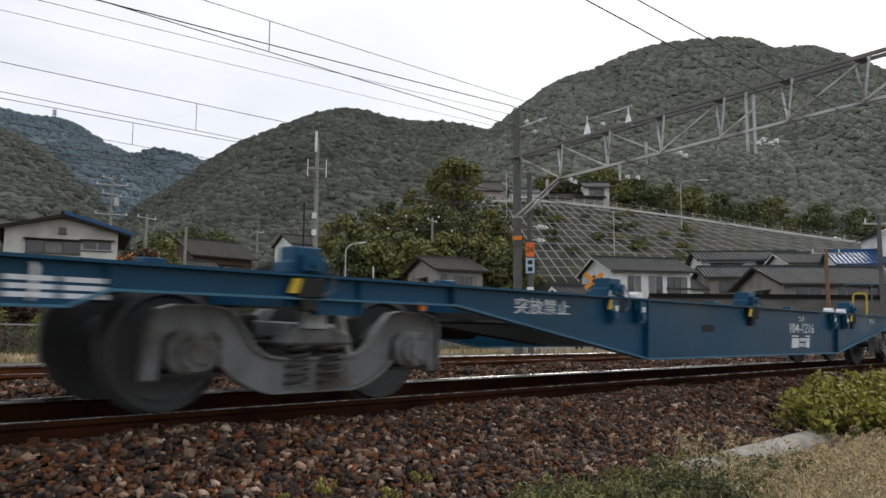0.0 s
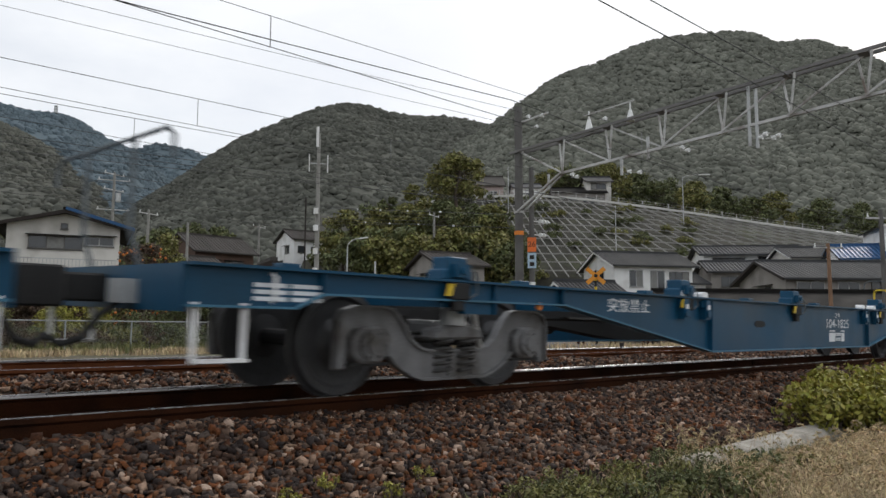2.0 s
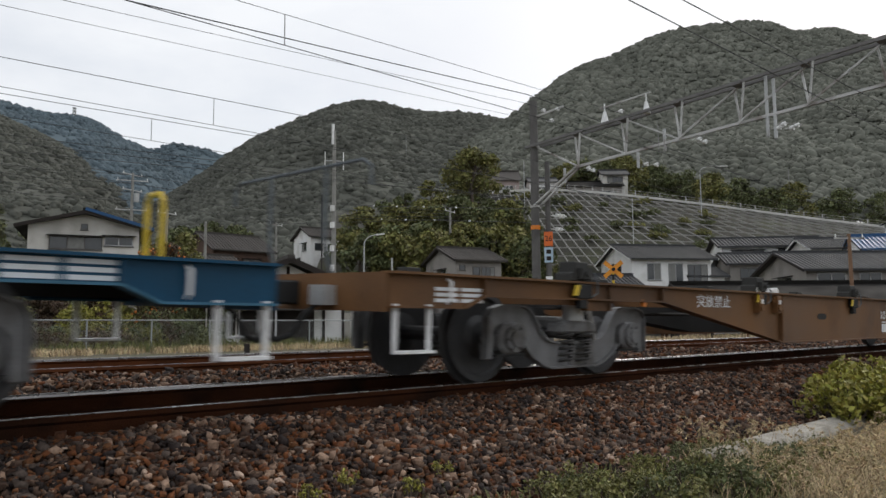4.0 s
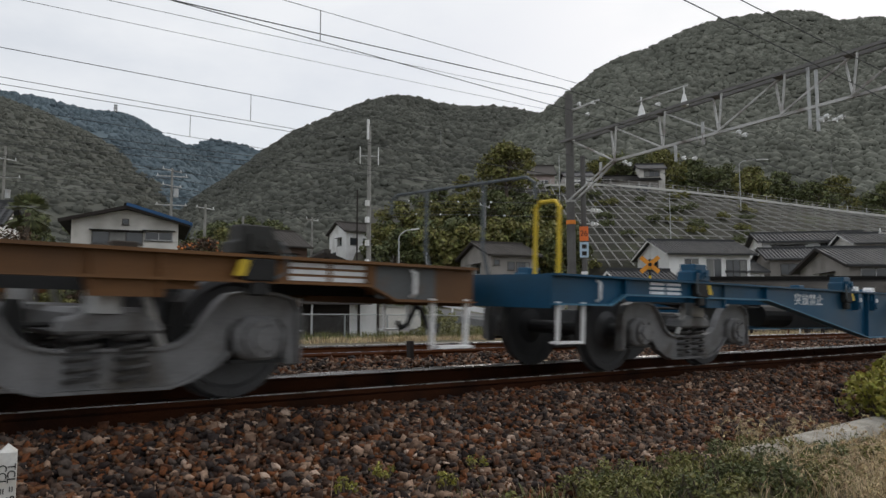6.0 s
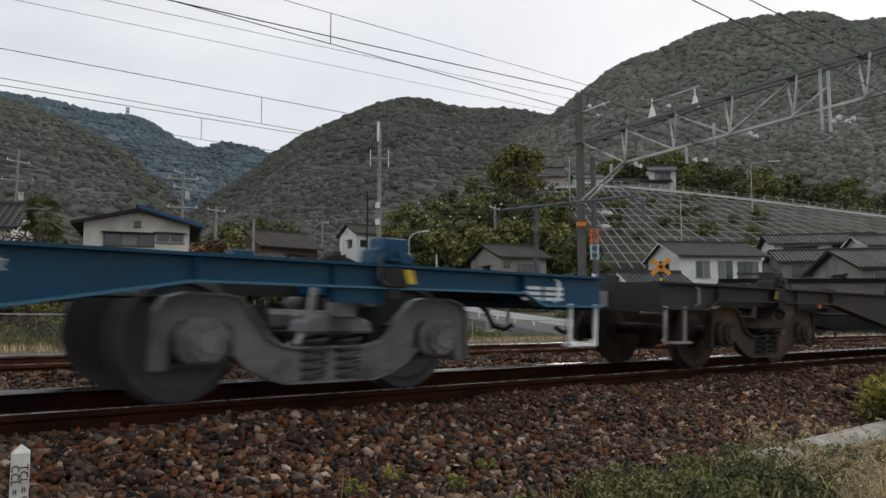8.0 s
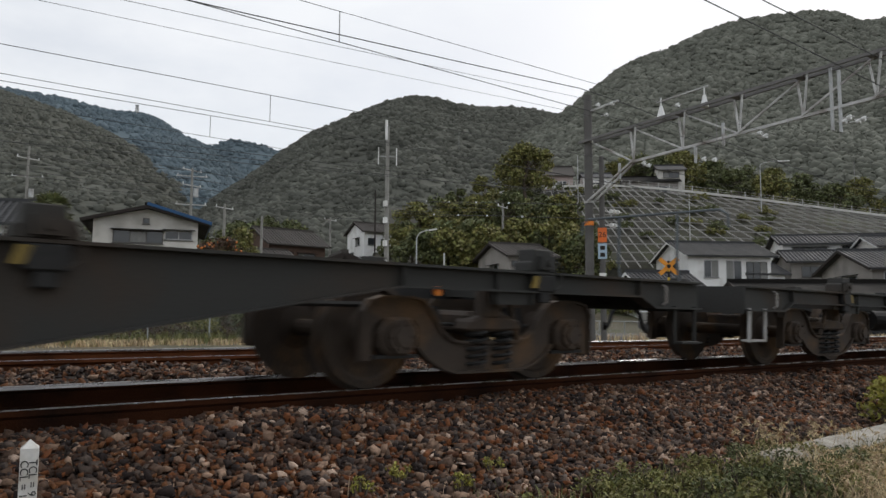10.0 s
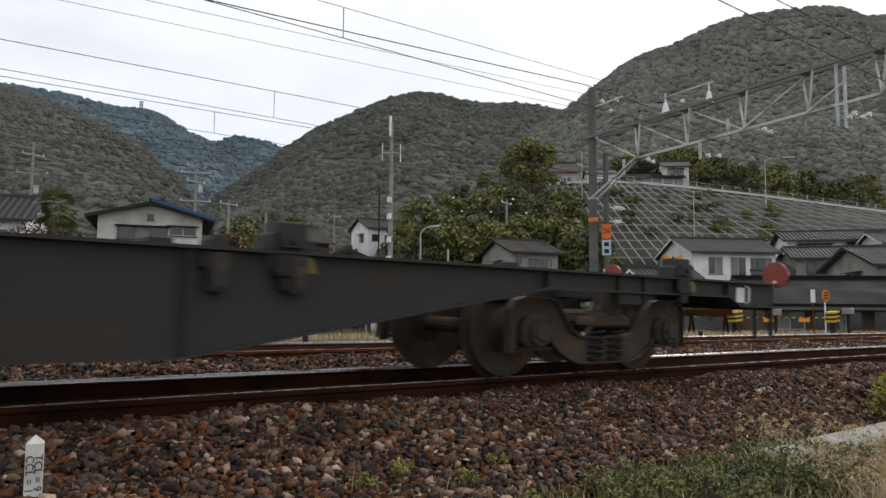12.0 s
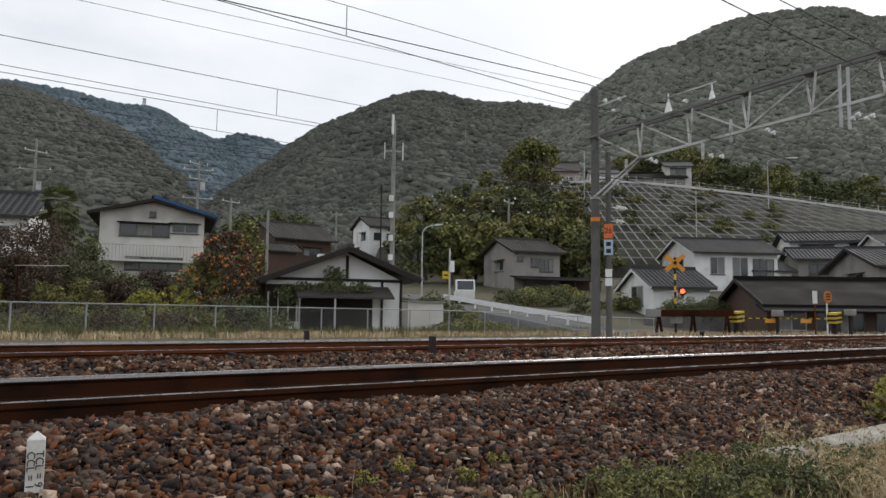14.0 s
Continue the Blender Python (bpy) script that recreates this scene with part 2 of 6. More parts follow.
def tube(bm, pts, d, sides=6):
    """One bar swept along a line of points."""
    pts = [Vector(q) for q in pts]
    rings, side = [], None
    for i, q in enumerate(pts):
        t = (pts[min(i + 1, len(pts) - 1)] - pts[max(i - 1, 0)]).normalized()
        if side is None:
            side = t.cross(Vector((0, 0, 1)) if abs(t.z) < 0.9 else Vector((0, 1, 0)))
        side = (side - t * side.dot(t)).normalized()
        up = side.cross(t)
        rings.append([bm.verts.new(q + (side * math.cos(a) + up * math.sin(a)) * (d / 2)) for a in [math.tau * (k + 0.5) / sides for k in range(sides)]])
    for r0, r1 in zip(rings, rings[1:]):
        for k in range(sides):
            bm.faces.new((r0[k], r0[(k + 1) % sides], r1[(k + 1) % sides], r1[k]))
    bm.faces.new(rings[0][::-1])
    bm.faces.new(rings[-1])


def disc(bm, c, axis, r, thick, sides=20, r2=None):
    """A wheel-like disc centred on c with its axis along x, y or z."""
    o = {"x": Vector((thick / 2, 0, 0)), "y": Vector((0, thick / 2, 0)), "z": Vector((0, 0, thick / 2))}[axis]
    c = Vector(c)
    beam(bm, c - o, c + o, 2 * r, sides=sides, w2=2 * (r2 or r))


def prism(bm, profile, axis, a, b):
    """A closed 2D profile pushed along an axis from a to b. profile: pairs in the other two axes, in order."""
    def at(p, t):
        return {"x": (t, p[0], p[1]), "y": (p[0], t, p[1]), "z": (p[0], p[1], t)}[axis]
    va, vb = [bm.verts.new(at(p, a)) for p in profile], [bm.verts.new(at(p, b)) for p in profile]
    n = len(profile)
    bm.faces.new(va)
    bm.faces.new(vb[::-1])
    for i in range(n):
        bm.faces.new((va[i], vb[i], vb[(i + 1) % n], va[(i + 1) % n]))


def bevel(bm, w=0.01):
    bmesh.ops.recalc_face_normals(bm, faces=bm.faces[:])
    bmesh.ops.bevel(bm, geom=[e for e in bm.edges if len(e.link_faces) == 2 and e.calc_face_angle(0) > 0.6], offset=w, segments=1, affect="EDGES")


def mesh_of(name, bm, material, smooth=False):
    bmesh.ops.recalc_face_normals(bm, faces=bm.faces[:])
    me = bpy.data.meshes.new(name)
    bm.to_mesh(me)
    bm.free()
    me.materials.append(material)
    if smooth:
        me.polygons.foreach_set("use_smooth", [True] * len(me.polygons))
    return me


def part(name, bm, material, parent=None, label="", smooth=False):
    ob = new(name, mesh_of(name, bm, material, smooth))
    if parent:
        ob.parent = parent
    if label:
        tagged(ob, label)
    return ob


def reuse(name, me, parent, at=None):
    ob = new(name, me)
    ob.parent = parent
    if at is not None:
        ob.matrix_basis = at
    return ob


def thing(name, m, label, category, group="", kind=""):
    ob = new(name)
    ob.matrix_basis = m
    return tagged(ob, label, category, group, kind)


def mesh_from(name, verts, faces, material, smooth=False):
    me = bpy.data.meshes.new(name)
    me.from_pydata(verts, [], faces)
    me.materials.append(material)
    if smooth:
        me.polygons.foreach_set("use_smooth", [True] * len(me.polygons))
    me.update()
    return me


def ico(sub=1):
    bm = bmesh.new()
    bmesh.ops.create_icosphere(bm, subdivisions=sub, radius=1.0)
    v = np.array([p.co[:] for p in bm.verts])
    f = [tuple(p.index for p in q.verts) for q in bm.faces]
    bm.free()
    return v, f


rng = np.random.default_rng(7)


def sstep(t):
    t = min(1.0, max(0.0, t))
    return t * t * (3 - 2 * t)


# ---- fast builders for loose matter ----
def np_mesh(name, verts, tris, material):
    """One mesh from arrays of vertices and equal-sided faces."""
    me = bpy.data.meshes.new(name)
    k = tris.shape[1]
    me.vertices.add(len(verts))
    me.vertices.foreach_set("co", np.asarray(verts, dtype=np.float32).ravel())
    me.loops.add(tris.size)
    me.loops.foreach_set("vertex_index", np.asarray(tris, dtype=np.int32).ravel())
    me.polygons.add(len(tris))
    me.polygons.foreach_set("loop_start", np.arange(0, tris.size, k, dtype=np.int32))
    me.update(calc_edges=True)
    me.materials.append(material)
    return me


# a crushed stone's rough form: a block with one corner split off
CHIP = (np.array([(-0.80, -0.72, -0.70), (0.85, -0.78, -0.62), (0.74, 0.80, -0.72), (-0.82, 0.66, -0.66), (-0.62, -0.70, 0.70), (0.80, -0.60, 0.45), (0.42, 0.78, 0.78), (-0.78, 0.72, 0.62)]),
        [(0, 2, 1), (0, 3, 2), (0, 1, 5), (0, 5, 4), (1, 2, 5), (2, 6, 5), (2, 3, 7), (2, 7, 6), (3, 0, 4), (3, 4, 7), (4, 5, 6), (4, 6, 7)])


def stones(name, label, x0, x1, y0, y1, per_m2, size, seed, material):
    r = np.random.default_rng(seed)
    v, f = CHIP
    n = int((x1 - x0) * (y1 - y0) * per_m2)
    c = np.stack([r.uniform(x0, x1, n), r.uniform(y0, y1, n), np.zeros(n)], -1)
    # uneven heaps along the shoulder
    wave = 0.018 * np.sin(c[:, 0] * 2.1 + 3 * np.sin(c[:, 1] * 1.7)) + 0.012 * np.sin(c[:, 0] * 5.3 + c[:, 1] * 4.1)
    c[:, 2] = np.interp(c[:, 1], [p[0] for p in BED], [p[1] for p in BED]) + wave + r.uniform(-0.014, 0.026, n)
    rad = size / 2 * np.clip(r.lognormal(0.0, 0.36, n), 0.45, 2.1)
    pts = (v[None] + r.uniform(-0.42, 0.42, (n, len(v), 3))) * np.stack([np.ones(n), r.uniform(0.5, 1.0, n), r.uniform(0.35, 0.75, n)], -1)[:, None]
    a, b = r.uniform(0, math.tau, n), r.normal(0, 0.7, n)
    ca, sa, cb, sb = np.cos(a), np.sin(a), np.cos(b), np.sin(b)
    x = pts[..., 0] * cb[:, None] + pts[..., 2] * sb[:, None]
    z = -pts[..., 0] * sb[:, None] + pts[..., 2] * cb[:, None]
    y = pts[..., 1]
    pts = np.stack([x * ca[:, None] - y * sa[:, None], x * sa[:, None] + y * ca[:, None], z], -1) * rad[:, None, None] + c[:, None]
    tri = (np.array(f)[None] + (np.arange(n) * len(v))[:, None, None]).reshape(-1, 3)
    return tagged(new(name, np_mesh(name, pts.reshape(-1, 3), tri, material)), label, "ballast", kind="stuff")


def blades(centres, height, width, lean, seed, curl=0.4):
    """Grass blades as bent strips of two quads' worth of triangles, at centres (n, 3)."""
    r = np.random.default_rng(seed)
    n = len(centres)
    a = r.uniform(0, math.tau, n)
    h = height * r.uniform(0.5, 1.25, n)
    l = lean * r.uniform(0.1, 1.2, n) * h
    d = np.stack([np.cos(a), np.sin(a), np.zeros(n)], -1)
    s = np.stack([-np.sin(a), np.cos(a), np.zeros(n)], -1) * (width * r.uniform(0.6, 1.3, n))[:, None]
    up = np.array([0, 0, 1.0])
    mid = centres + d * (l * curl)[:, None] + up * (h * 0.62)[:, None]
    tip = centres + d * l[:, None] + up * h[:, None]
    v = np.stack([centres - s, centres + s, mid + s * 0.7, mid - s * 0.7, tip], 1)
    t = np.array([[0, 1, 2], [0, 2, 3], [3, 2, 4]])
    tri = (t[None] + (np.arange(n) * 5)[:, None, None]).reshape(-1, 3)
    return v.reshape(-1, 3), tri


def leaves(centres, radii, per, size, seed, flat=0.3, shell=0.5, single=False, wild=0.7):
    """Leaves as folded rhombs of two triangles, thrown through clumps."""
    r = np.random.default_rng(seed)
    m = len(centres) * per
    c = np.repeat(np.asarray(centres, float), per, 0)
    k = np.repeat(np.asarray(radii, float), per, 0)
    d = r.normal(size=(m, 3))
    d /= np.linalg.norm(d, axis=1, keepdims=True)
    p = c + d * k * (shell + (1 - shell) * r.random((m, 1)) ** 0.5) * r.uniform(0.75, 1.12, (m, 1))
    n = d * 0.6 + r.normal(size=(m, 3)) * wild + np.array([0, 0, flat])
    n /= np.linalg.norm(n, axis=1, keepdims=True)
    u = np.cross(n, r.normal(size=(m, 3)))
    u /= np.linalg.norm(u, axis=1, keepdims=True)
    w = np.cross(n, u)
    s = (size * r.uniform(0.55, 1.3, m))[:, None]
    if single:
        v = np.stack([p - u * s, p + u * s - w * s * 0.7, p + u * s * 0.6 + w * s * 0.8], 1)
        return v.reshape(-1, 3), np.arange(m * 3).reshape(-1, 3)
    v = np.stack([p - u * s, p - w * s * 0.55 + n * s * 0.15, p + u * s, p + w * s * 0.55 + n * s * 0.15], 1)
    tri = (np.array([[0, 1, 2], [0, 2, 3]])[None] + (np.arange(m) * 4)[:, None, None]).reshape(-1, 3)
    return v.reshape(-1, 3), tri


# ---- ground, one sheet to the horizon ----
def ground_z(x, y):
    if y < 3.2:
        z = -0.48 - 0.02 * (3.2 - max(y, 0.0))
    elif y < 12:
        z = -0.52
    else:
        z = -0.52 + 0.35 * sstep((y - 12) / 2.5)
    if y > 26:
        z += 0.085 * (min(y, 130) - 26)
    z += 0.06 * min(60, max(0, x - 30)) * sstep((y - 23) / 12)
    return z


def build_ground():
    xs = [-3500, -1500, -600, -300, -150, -80] + list(range(-50, 151, 5)) + [170, 200, 260, 350, 500, 800, 1500, 3500]
    ys = [-3500, -1500, -500, -150, -50, -20, -10, -5] + [0, 1, 2, 3.2, 3.6, 5, 8, 11.5, 12, 12.5, 13, 13.5, 14.5, 17, 20, 22, 24] + list(range(26, 131, 4)) + [150, 200, 300, 500, 900, 1600, 3500]
    v = [(x, y, ground_z(x, y)) for y in ys for x in xs]
    n = len(xs)
    f = [(j * n + i, j * n + i + 1, (j + 1) * n + i + 1, (j + 1) * n + i) for j in range(len(ys) - 1) for i in range(n - 1)]
    tagged(new("ground", mesh_from("ground", v, f, M_GROUND, True)), "brown soil and scrub verge beside the railway", "ground", kind="structure")


build_ground()

# ---- railway ----
RAILS = [(5.108, 0.004), (6.239, 0.058), (9.088, 0.108), (10.219, 0.168)]   # centre line and top of each rail
BED = [(2.75, -0.56), (3.25, -0.47), (4.45, -0.14), (4.95, -0.125), (5.2, -0.19), (6.15, -0.17), (6.35, -0.08), (8.7, 0.0), (9.0, 0.015), (9.2, -0.10), (10.1, -0.06), (10.6, 0.03), (12.0, 0.0), (13.6, -0.25)]


def bed_z(y):
    return float(np.interp(y, [p[0] for p in BED], [p[1] for p in BED]))


def build_bed():
    bm = bm_new()
    prism(bm, [(y, z - 0.025) for y, z in BED] + [(13.6, -0.7), (2.75, -0.7)], "x", -150, 190)
    tagged(part("ballast_bed", bm, M_BED), "brown crushed-stone ballast bed under two tracks", "ballast", kind="structure")


def build_rail(y, z, rust, gauge):
    """gauge: +1 or -1, the side on which the wheels' flanges run and polish the head."""
    rail = thing("rail", pose(0, y, z), "rust-brown steel rail with a polished running surface", "rail", "rails of the two tracks", "structure")
    prof = [(-0.030, -0.004), (-0.0335, -0.036), (-0.030, -0.041), (-0.009, -0.055), (-0.009, -0.145), (-0.06, -0.158), (-0.0725, -0.163), (-0.0725, -0.174),
            (0.0725, -0.174), (0.0725, -0.163), (0.06, -0.158), (0.009, -0.145), (0.009, -0.055), (0.030, -0.041), (0.0335, -0.036), (0.030, -0.004)]
    bm = bm_new()
    prism(bm, prof, "x", -150, 190)
    part("rail_web", bm, rust, rail)
    bm = bm_new()
    prism(bm, [(-0.022, -0.0075), (-0.022, -0.001), (-0.019, 0.0), (0.025, 0.0), (0.0318, -0.004), (0.0318, -0.0075)] if gauge > 0 else
          [(-0.0318, -0.0075), (-0.0318, -0.004), (-0.025, 0.0), (0.019, 0.0), (0.022, -0.001), (0.022, -0.0075)], "x", -150, 190)
    part("running_surface", bm, M_POLISH, rail, "polished bright steel running surface")
    bm = bm_new()
    prism(bm, [(gauge * 0.0322, -0.008), (gauge * 0.0352, -0.010), (gauge * 0.0360, -0.026), (gauge * 0.0335, -0.030), (gauge * 0.0322, -0.030)], "x", -150, 190)
    part("gauge_face", bm, M_POLISH, rail, "flange-worn bright inner face")
    for k, x in enumerate((-3.2, 14.6, 32.4)):
        bm = bm_new()
        for sd in (-1, 1):
            box(bm, x - 0.28, x + 0.28, sd * 0.009 if sd > 0 else -0.030, 0.030 if sd > 0 else -0.009, -0.135, -0.062)
            for q in (-0.2, -0.07, 0.07, 0.2):
                disc(bm, (x + q, sd * 0.036, -0.10), "y", 0.016, 0.016, 6)
        part("fishplate", bm, rust, rail)


M_RUSTFAR = mat("orange rail rust", (0.115, 0.040, 0.016), 0.95, scale=2, fine=80, bump=0.3, stain=(0.05, 0.020, 0.010), stain_scale=0.8, spec=0.1)
build_bed()
for k, (rail_y, rail_z) in enumerate(RAILS):
    build_rail(rail_y, rail_z, M_RUST if k < 2 else M_RUSTFAR, 1 if k % 2 == 0 else -1)


# ---- hills ----
def ridge_at(ridge, u):
    k = u * (len(ridge) - 1)
    i = min(int(k), len(ridge) - 2)
    t = k - i
    p = [Vector(ridge[max(0, min(len(ridge) - 1, j))]) for j in (i - 1, i, i + 1, i + 2)]
    return 0.5 * ((2 * p[1]) + (p[2] - p[0]) * t + (2 * p[0] - 5 * p[1] + 4 * p[2] - p[3]) * t * t + (3 * p[1] - p[0] - 3 * p[2] + p[3]) * t ** 3)


def hill(label, ridge, base_share, base_z, leaf, crowns, radius, seed, per=24, rough=0.07):
    """A wooded hill: the ridge falls towards the railway to base_share of its distance, and away behind."""
    r = np.random.default_rng(seed)

    def surf(u, s):
        p = ridge_at(ridge, u)
        top = p.z - radius * 1.15
        if s >= 0:
            k = 1 - s * (1 - base_share)
            fall = 1 - s ** 0.93
        else:
            k = 1 - s * 0.6
            fall = 1 + s * 0.9
        z = base_z + (top - base_z) * fall
        bump = noise.noise(Vector((p.x * k / 90, p.y * k / 90, seed))) + 0.5 * noise.noise(Vector((p.x * k / 35, p.y * k / 35, seed + 5)))
        z += bump * rough * (top - base_z) * min(1, abs(s) * 5)
        return Vector((p.x * k, p.y * k, z))

    nu, ns = 150, 80
    lift = Vector((0, 0, radius * 0.3))
    v = [tuple(surf(i / nu, -0.6 + 1.6 * j / ns) + lift) for j in range(ns + 1) for i in range(nu + 1)]
    f = [(j * (nu + 1) + i, j * (nu + 1) + i + 1, (j + 1) * (nu + 1) + i + 1, (j + 1) * (nu + 1) + i) for j in range(ns) for i in range(nu)]
    tagged(new("hill", mesh_from("hill", v, f, leaf, True)), label, "hill", kind="structure")
    cs, ks = [], []
    for c in range(crowns):
        u, s = r.random(), (r.random() ** 1.3) * 1.04 - 0.04
        if c % 6 == 0:
            s = r.random() * 0.04 - 0.01
        q = surf(u, s)
        d = math.hypot(q.x, q.y)
        k = radius * (0.5 + 0.75 * r.random() ** 1.4) * (0.62 + 0.38 * d / math.hypot(*ridge[len(ridge) // 2][:2]))
        cs.append((q.x, q.y, q.z + 0.38 * k))
        ks.append((k * (0.8 + 0.5 * r.random()), k * (0.8 + 0.5 * r.random()), k * (0.6 + 0.45 * r.random())))
    # rounded crowns, packed edge to edge, under a loose skin of leaf tufts
    vv, ff = ico(1)
    keep = [q for q in ff if max(vv[i][2] for i in q) > 0.0]
    ff = np.array(keep)
    cs, ks = np.array(cs), np.array(ks)
    n = len(cs)
    core = vv[None] * ks[:, None] * (0.70 + 0.55 * r.random((n, len(vv), 1))) + cs[:, None]
    core_f = (ff[None] + (np.arange(n) * len(vv))[:, None, None]).reshape(-1, 3)
    v, t = leaves(cs, ks, per, radius * 0.22, seed, 0.8, 0.95, True, 0.4)
    me = np_mesh("woodland", np.concatenate([core.reshape(-1, 3), v]), np.concatenate([core_f, t + n * len(vv)]), leaf)
    me.polygons.foreach_set("use_smooth", [True] * len(me.polygons))
    tagged(new("woodland", me), "dense woodland covering the hill, its green dulled for haze", "woods", kind="stuff")


RIDGE_FAR = [(300, 1400, 250), (420, 1380, 285), (548, 1329, 322), (584, 1299, 332), (641, 1254, 316), (760, 1180, 280)]
RIDGE_L2 = [(20, 990, 235), (110, 985, 262), (197, 974, 266), (255, 929, 249), (296, 896, 241), (326, 874, 219), (352, 854, 203), (400, 830, 160), (450, 800, 110)]
RIDGE_L = [(-260, 760, 190), (-150, 790, 205), (-30, 800, 214), (60, 800, 217), (117, 787, 211), (135, 772, 205), (175, 748, 190), (225, 715, 160), (270, 690, 122), (310, 660, 85)]
RIDGE_M = [(170, 510, 40), (187, 496, 64), (200, 482, 80), (220, 467, 97), (234, 448, 112), (247, 433, 124), (267, 414, 136), (284, 400, 145), (301, 385, 148), (327, 365, 142), (350, 346, 141), (375, 330, 137), (410, 300, 128)]
RIDGE_R = [(235, 262, 70), (248, 244, 86), (262, 229, 98), (280, 210, 118), (297, 197, 127), (314, 181, 137), (332, 166, 142), (352, 150, 144), (362, 140, 139), (372, 126, 139), (384, 108, 130), (398, 85, 118), (415, 45, 105), (430, -20, 90)]
# the two farthest ridges carry their haze in the woodland colour
hill("far wooded ridge tinted blue for haze at the head of the valley", RIDGE_FAR, 0.75, 120, M_WOOD_HAZE, 1600, 4.6, 21, 4)
hill("tall hazy wooded ridge across the valley", RIDGE_L2, 0.45, 40, M_WOOD_HAZE, 8000, 3.4, 22, 4)
hill("steep wooded hill with trees greyed for haze", RIDGE_L, 0.30, 14, M_WOOD_FAR, 14000, 2.8, 23, 5)
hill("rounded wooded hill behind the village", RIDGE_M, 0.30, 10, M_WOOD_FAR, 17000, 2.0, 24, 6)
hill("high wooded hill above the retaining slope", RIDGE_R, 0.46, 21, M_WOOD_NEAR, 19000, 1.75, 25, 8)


# ---- catenary mast and portal truss ----
MX, MY = 23.49, 19.4


def build_mast():
    mast = thing("catenary_mast", pose(MX, MY, -0.17), "grey concrete catenary mast with an orange band", "mast")
    bm = bm_new()
    beam(bm, (0, 0, -0.3), (0, 0, 9.75), 0.36, sides=20, w2=0.31)
    part("post", bm, M_MAST, mast, smooth=False)
    bm = bm_new()
    beam(bm, (0, 0, 4.52), (0, 0, 4.68), 0.372, sides=20)
    part("orange_band", bm, M_ORANGE, mast, "orange reflective band")
    for z in (5.4, 7.85):
        bm = bm_new()
        beam(bm, (0, 0, z), (0, 0, z + 0.08), 0.40, sides=20)
        part("clamp_band", bm, M_DSTEEL, mast)


def build_truss():
    """The portal beam across the tracks: two light chords, posts and diagonals, knee brace at the mast."""
    tr = thing("portal_truss", pose(MX, 0, 0), "grey lattice steel portal beam spanning the tracks", "truss")
    top0, top1, bot0, bot1 = 7.70, 8.48, 6.43, 7.20    # heights at the mast and at y = 7

    def zt(y):
        return top0 + (top1 - top0) * (MY - y) / (MY - 7)

    def zb(y):
        return bot0 + (bot1 - bot0) * (MY - y) / (MY - 7)

    y_end = -4.0
    ys = [17.25, 15.15, 13.0, 10.86, 8.73, 6.6, 4.4, 2.2, 0.0, -2.2]
    for dx in (-0.2, 0.2):
        bm = bm_new()
        beam(bm, (dx, MY + 0.3, zt(MY + 0.3)), (dx, y_end, zt(y_end)), 0.08, 0.10)
        part("top_chord", bm, M_CHORD, tr, "dark weathered top chord")
        for y in ys:
            bm = bm_new()
            beam(bm, (0, y, zb(y)), (dx, y + (0.26 if dx > 0 else -0.26), zt(y)), 0.055, 0.055)
            part("web_post", bm, M_DSTEEL, tr)
        bm = bm_new()
        beam(bm, (dx * 0.5, 17.25, zb(17.25)), (dx, MY - 0.1, 5.3 + 0.1 * dx), 0.07, 0.07)
        part("knee_brace", bm, M_DSTEEL, tr)
    bm = bm_new()
    beam(bm, (0, 17.3, zb(17.3)), (0, y_end, zb(y_end)), 0.09, 0.09)
    part("bottom_chord", bm, M_DSTEEL, tr)
    bm = bm_new()
    beam(bm, (0, MY - 0.1, zt(MY)), (0, 17.25, zb(17.25)), 0.06, 0.06)
    part("end_brace", bm, M_DSTEEL, tr)
    for k, (a, b) in enumerate(zip(ys, ys[1:])):
        bm = bm_new()
        if k < 2:
            beam(bm, (0, a, zt(a)), (0, b, zb(b)), 0.05, 0.05)
        else:
            beam(bm, (-0.12, a, zb(a)), (0.12, b, zt(b)), 0.055, 0.055)
        part("diagonal", bm, M_DSTEEL, tr)
    for y in ys:
        bm = bm_new()
        beam(bm, (-0.26, y, zt(y) - 0.04), (0.26, y, zt(y) - 0.04), 0.30, 0.06)
        part("gusset", bm, M_CHORD, tr)


M_CHORD = mat("dark weathered steel", (0.17, 0.165, 0.16), 0.75, 0.2, var=0.25, scale=2)
build_mast()
build_truss()


M_PRIMERGREY = mat("dull blue-grey paint", (0.10, 0.115, 0.125), 0.7, var=0.2, scale=3)


# ---- container flat wagons ----
SPEED, START = 9.476, 10.43          # metres a second; place of the first wagon's middle at the clip's start
PITCH = 20.4
TRACK_Y, TRACK_Z, CANT = 5.673, 0.033, 2.3
REVERSED = (3, 5)                     # wagons that run the other way round
TURNING = []                          # wheelsets and the wagons that they run under


def text_part(name, body, size, parent, m, material, squash=1.0):
    cu = bpy.data.curves.new(name, "FONT")
    cu.body, cu.size, cu.extrude, cu.align_x = body, size, 0.0015, "CENTER"
    tmp = new(name + "_outline", cu)
    me = bpy.data.meshes.new_from_object(tmp)
    bpy.data.objects.remove(tmp)
    bpy.data.curves.remove(cu)
    me.materials.append(material)
    ob = new(name, me)
    ob.parent = parent
    ob.matrix_basis = m @ Matrix.Diagonal((squash, 1, 1, 1))
    return ob


def side_profile(half):
    """Half outline of the fish-belly side sill, from the middle to one end: (x, bottom z)."""
    return [(0, 0.305), (2.93, 0.305), (5.95, 0.79), (8.72, 0.79), (8.95, 0.69), (half, 0.69)]


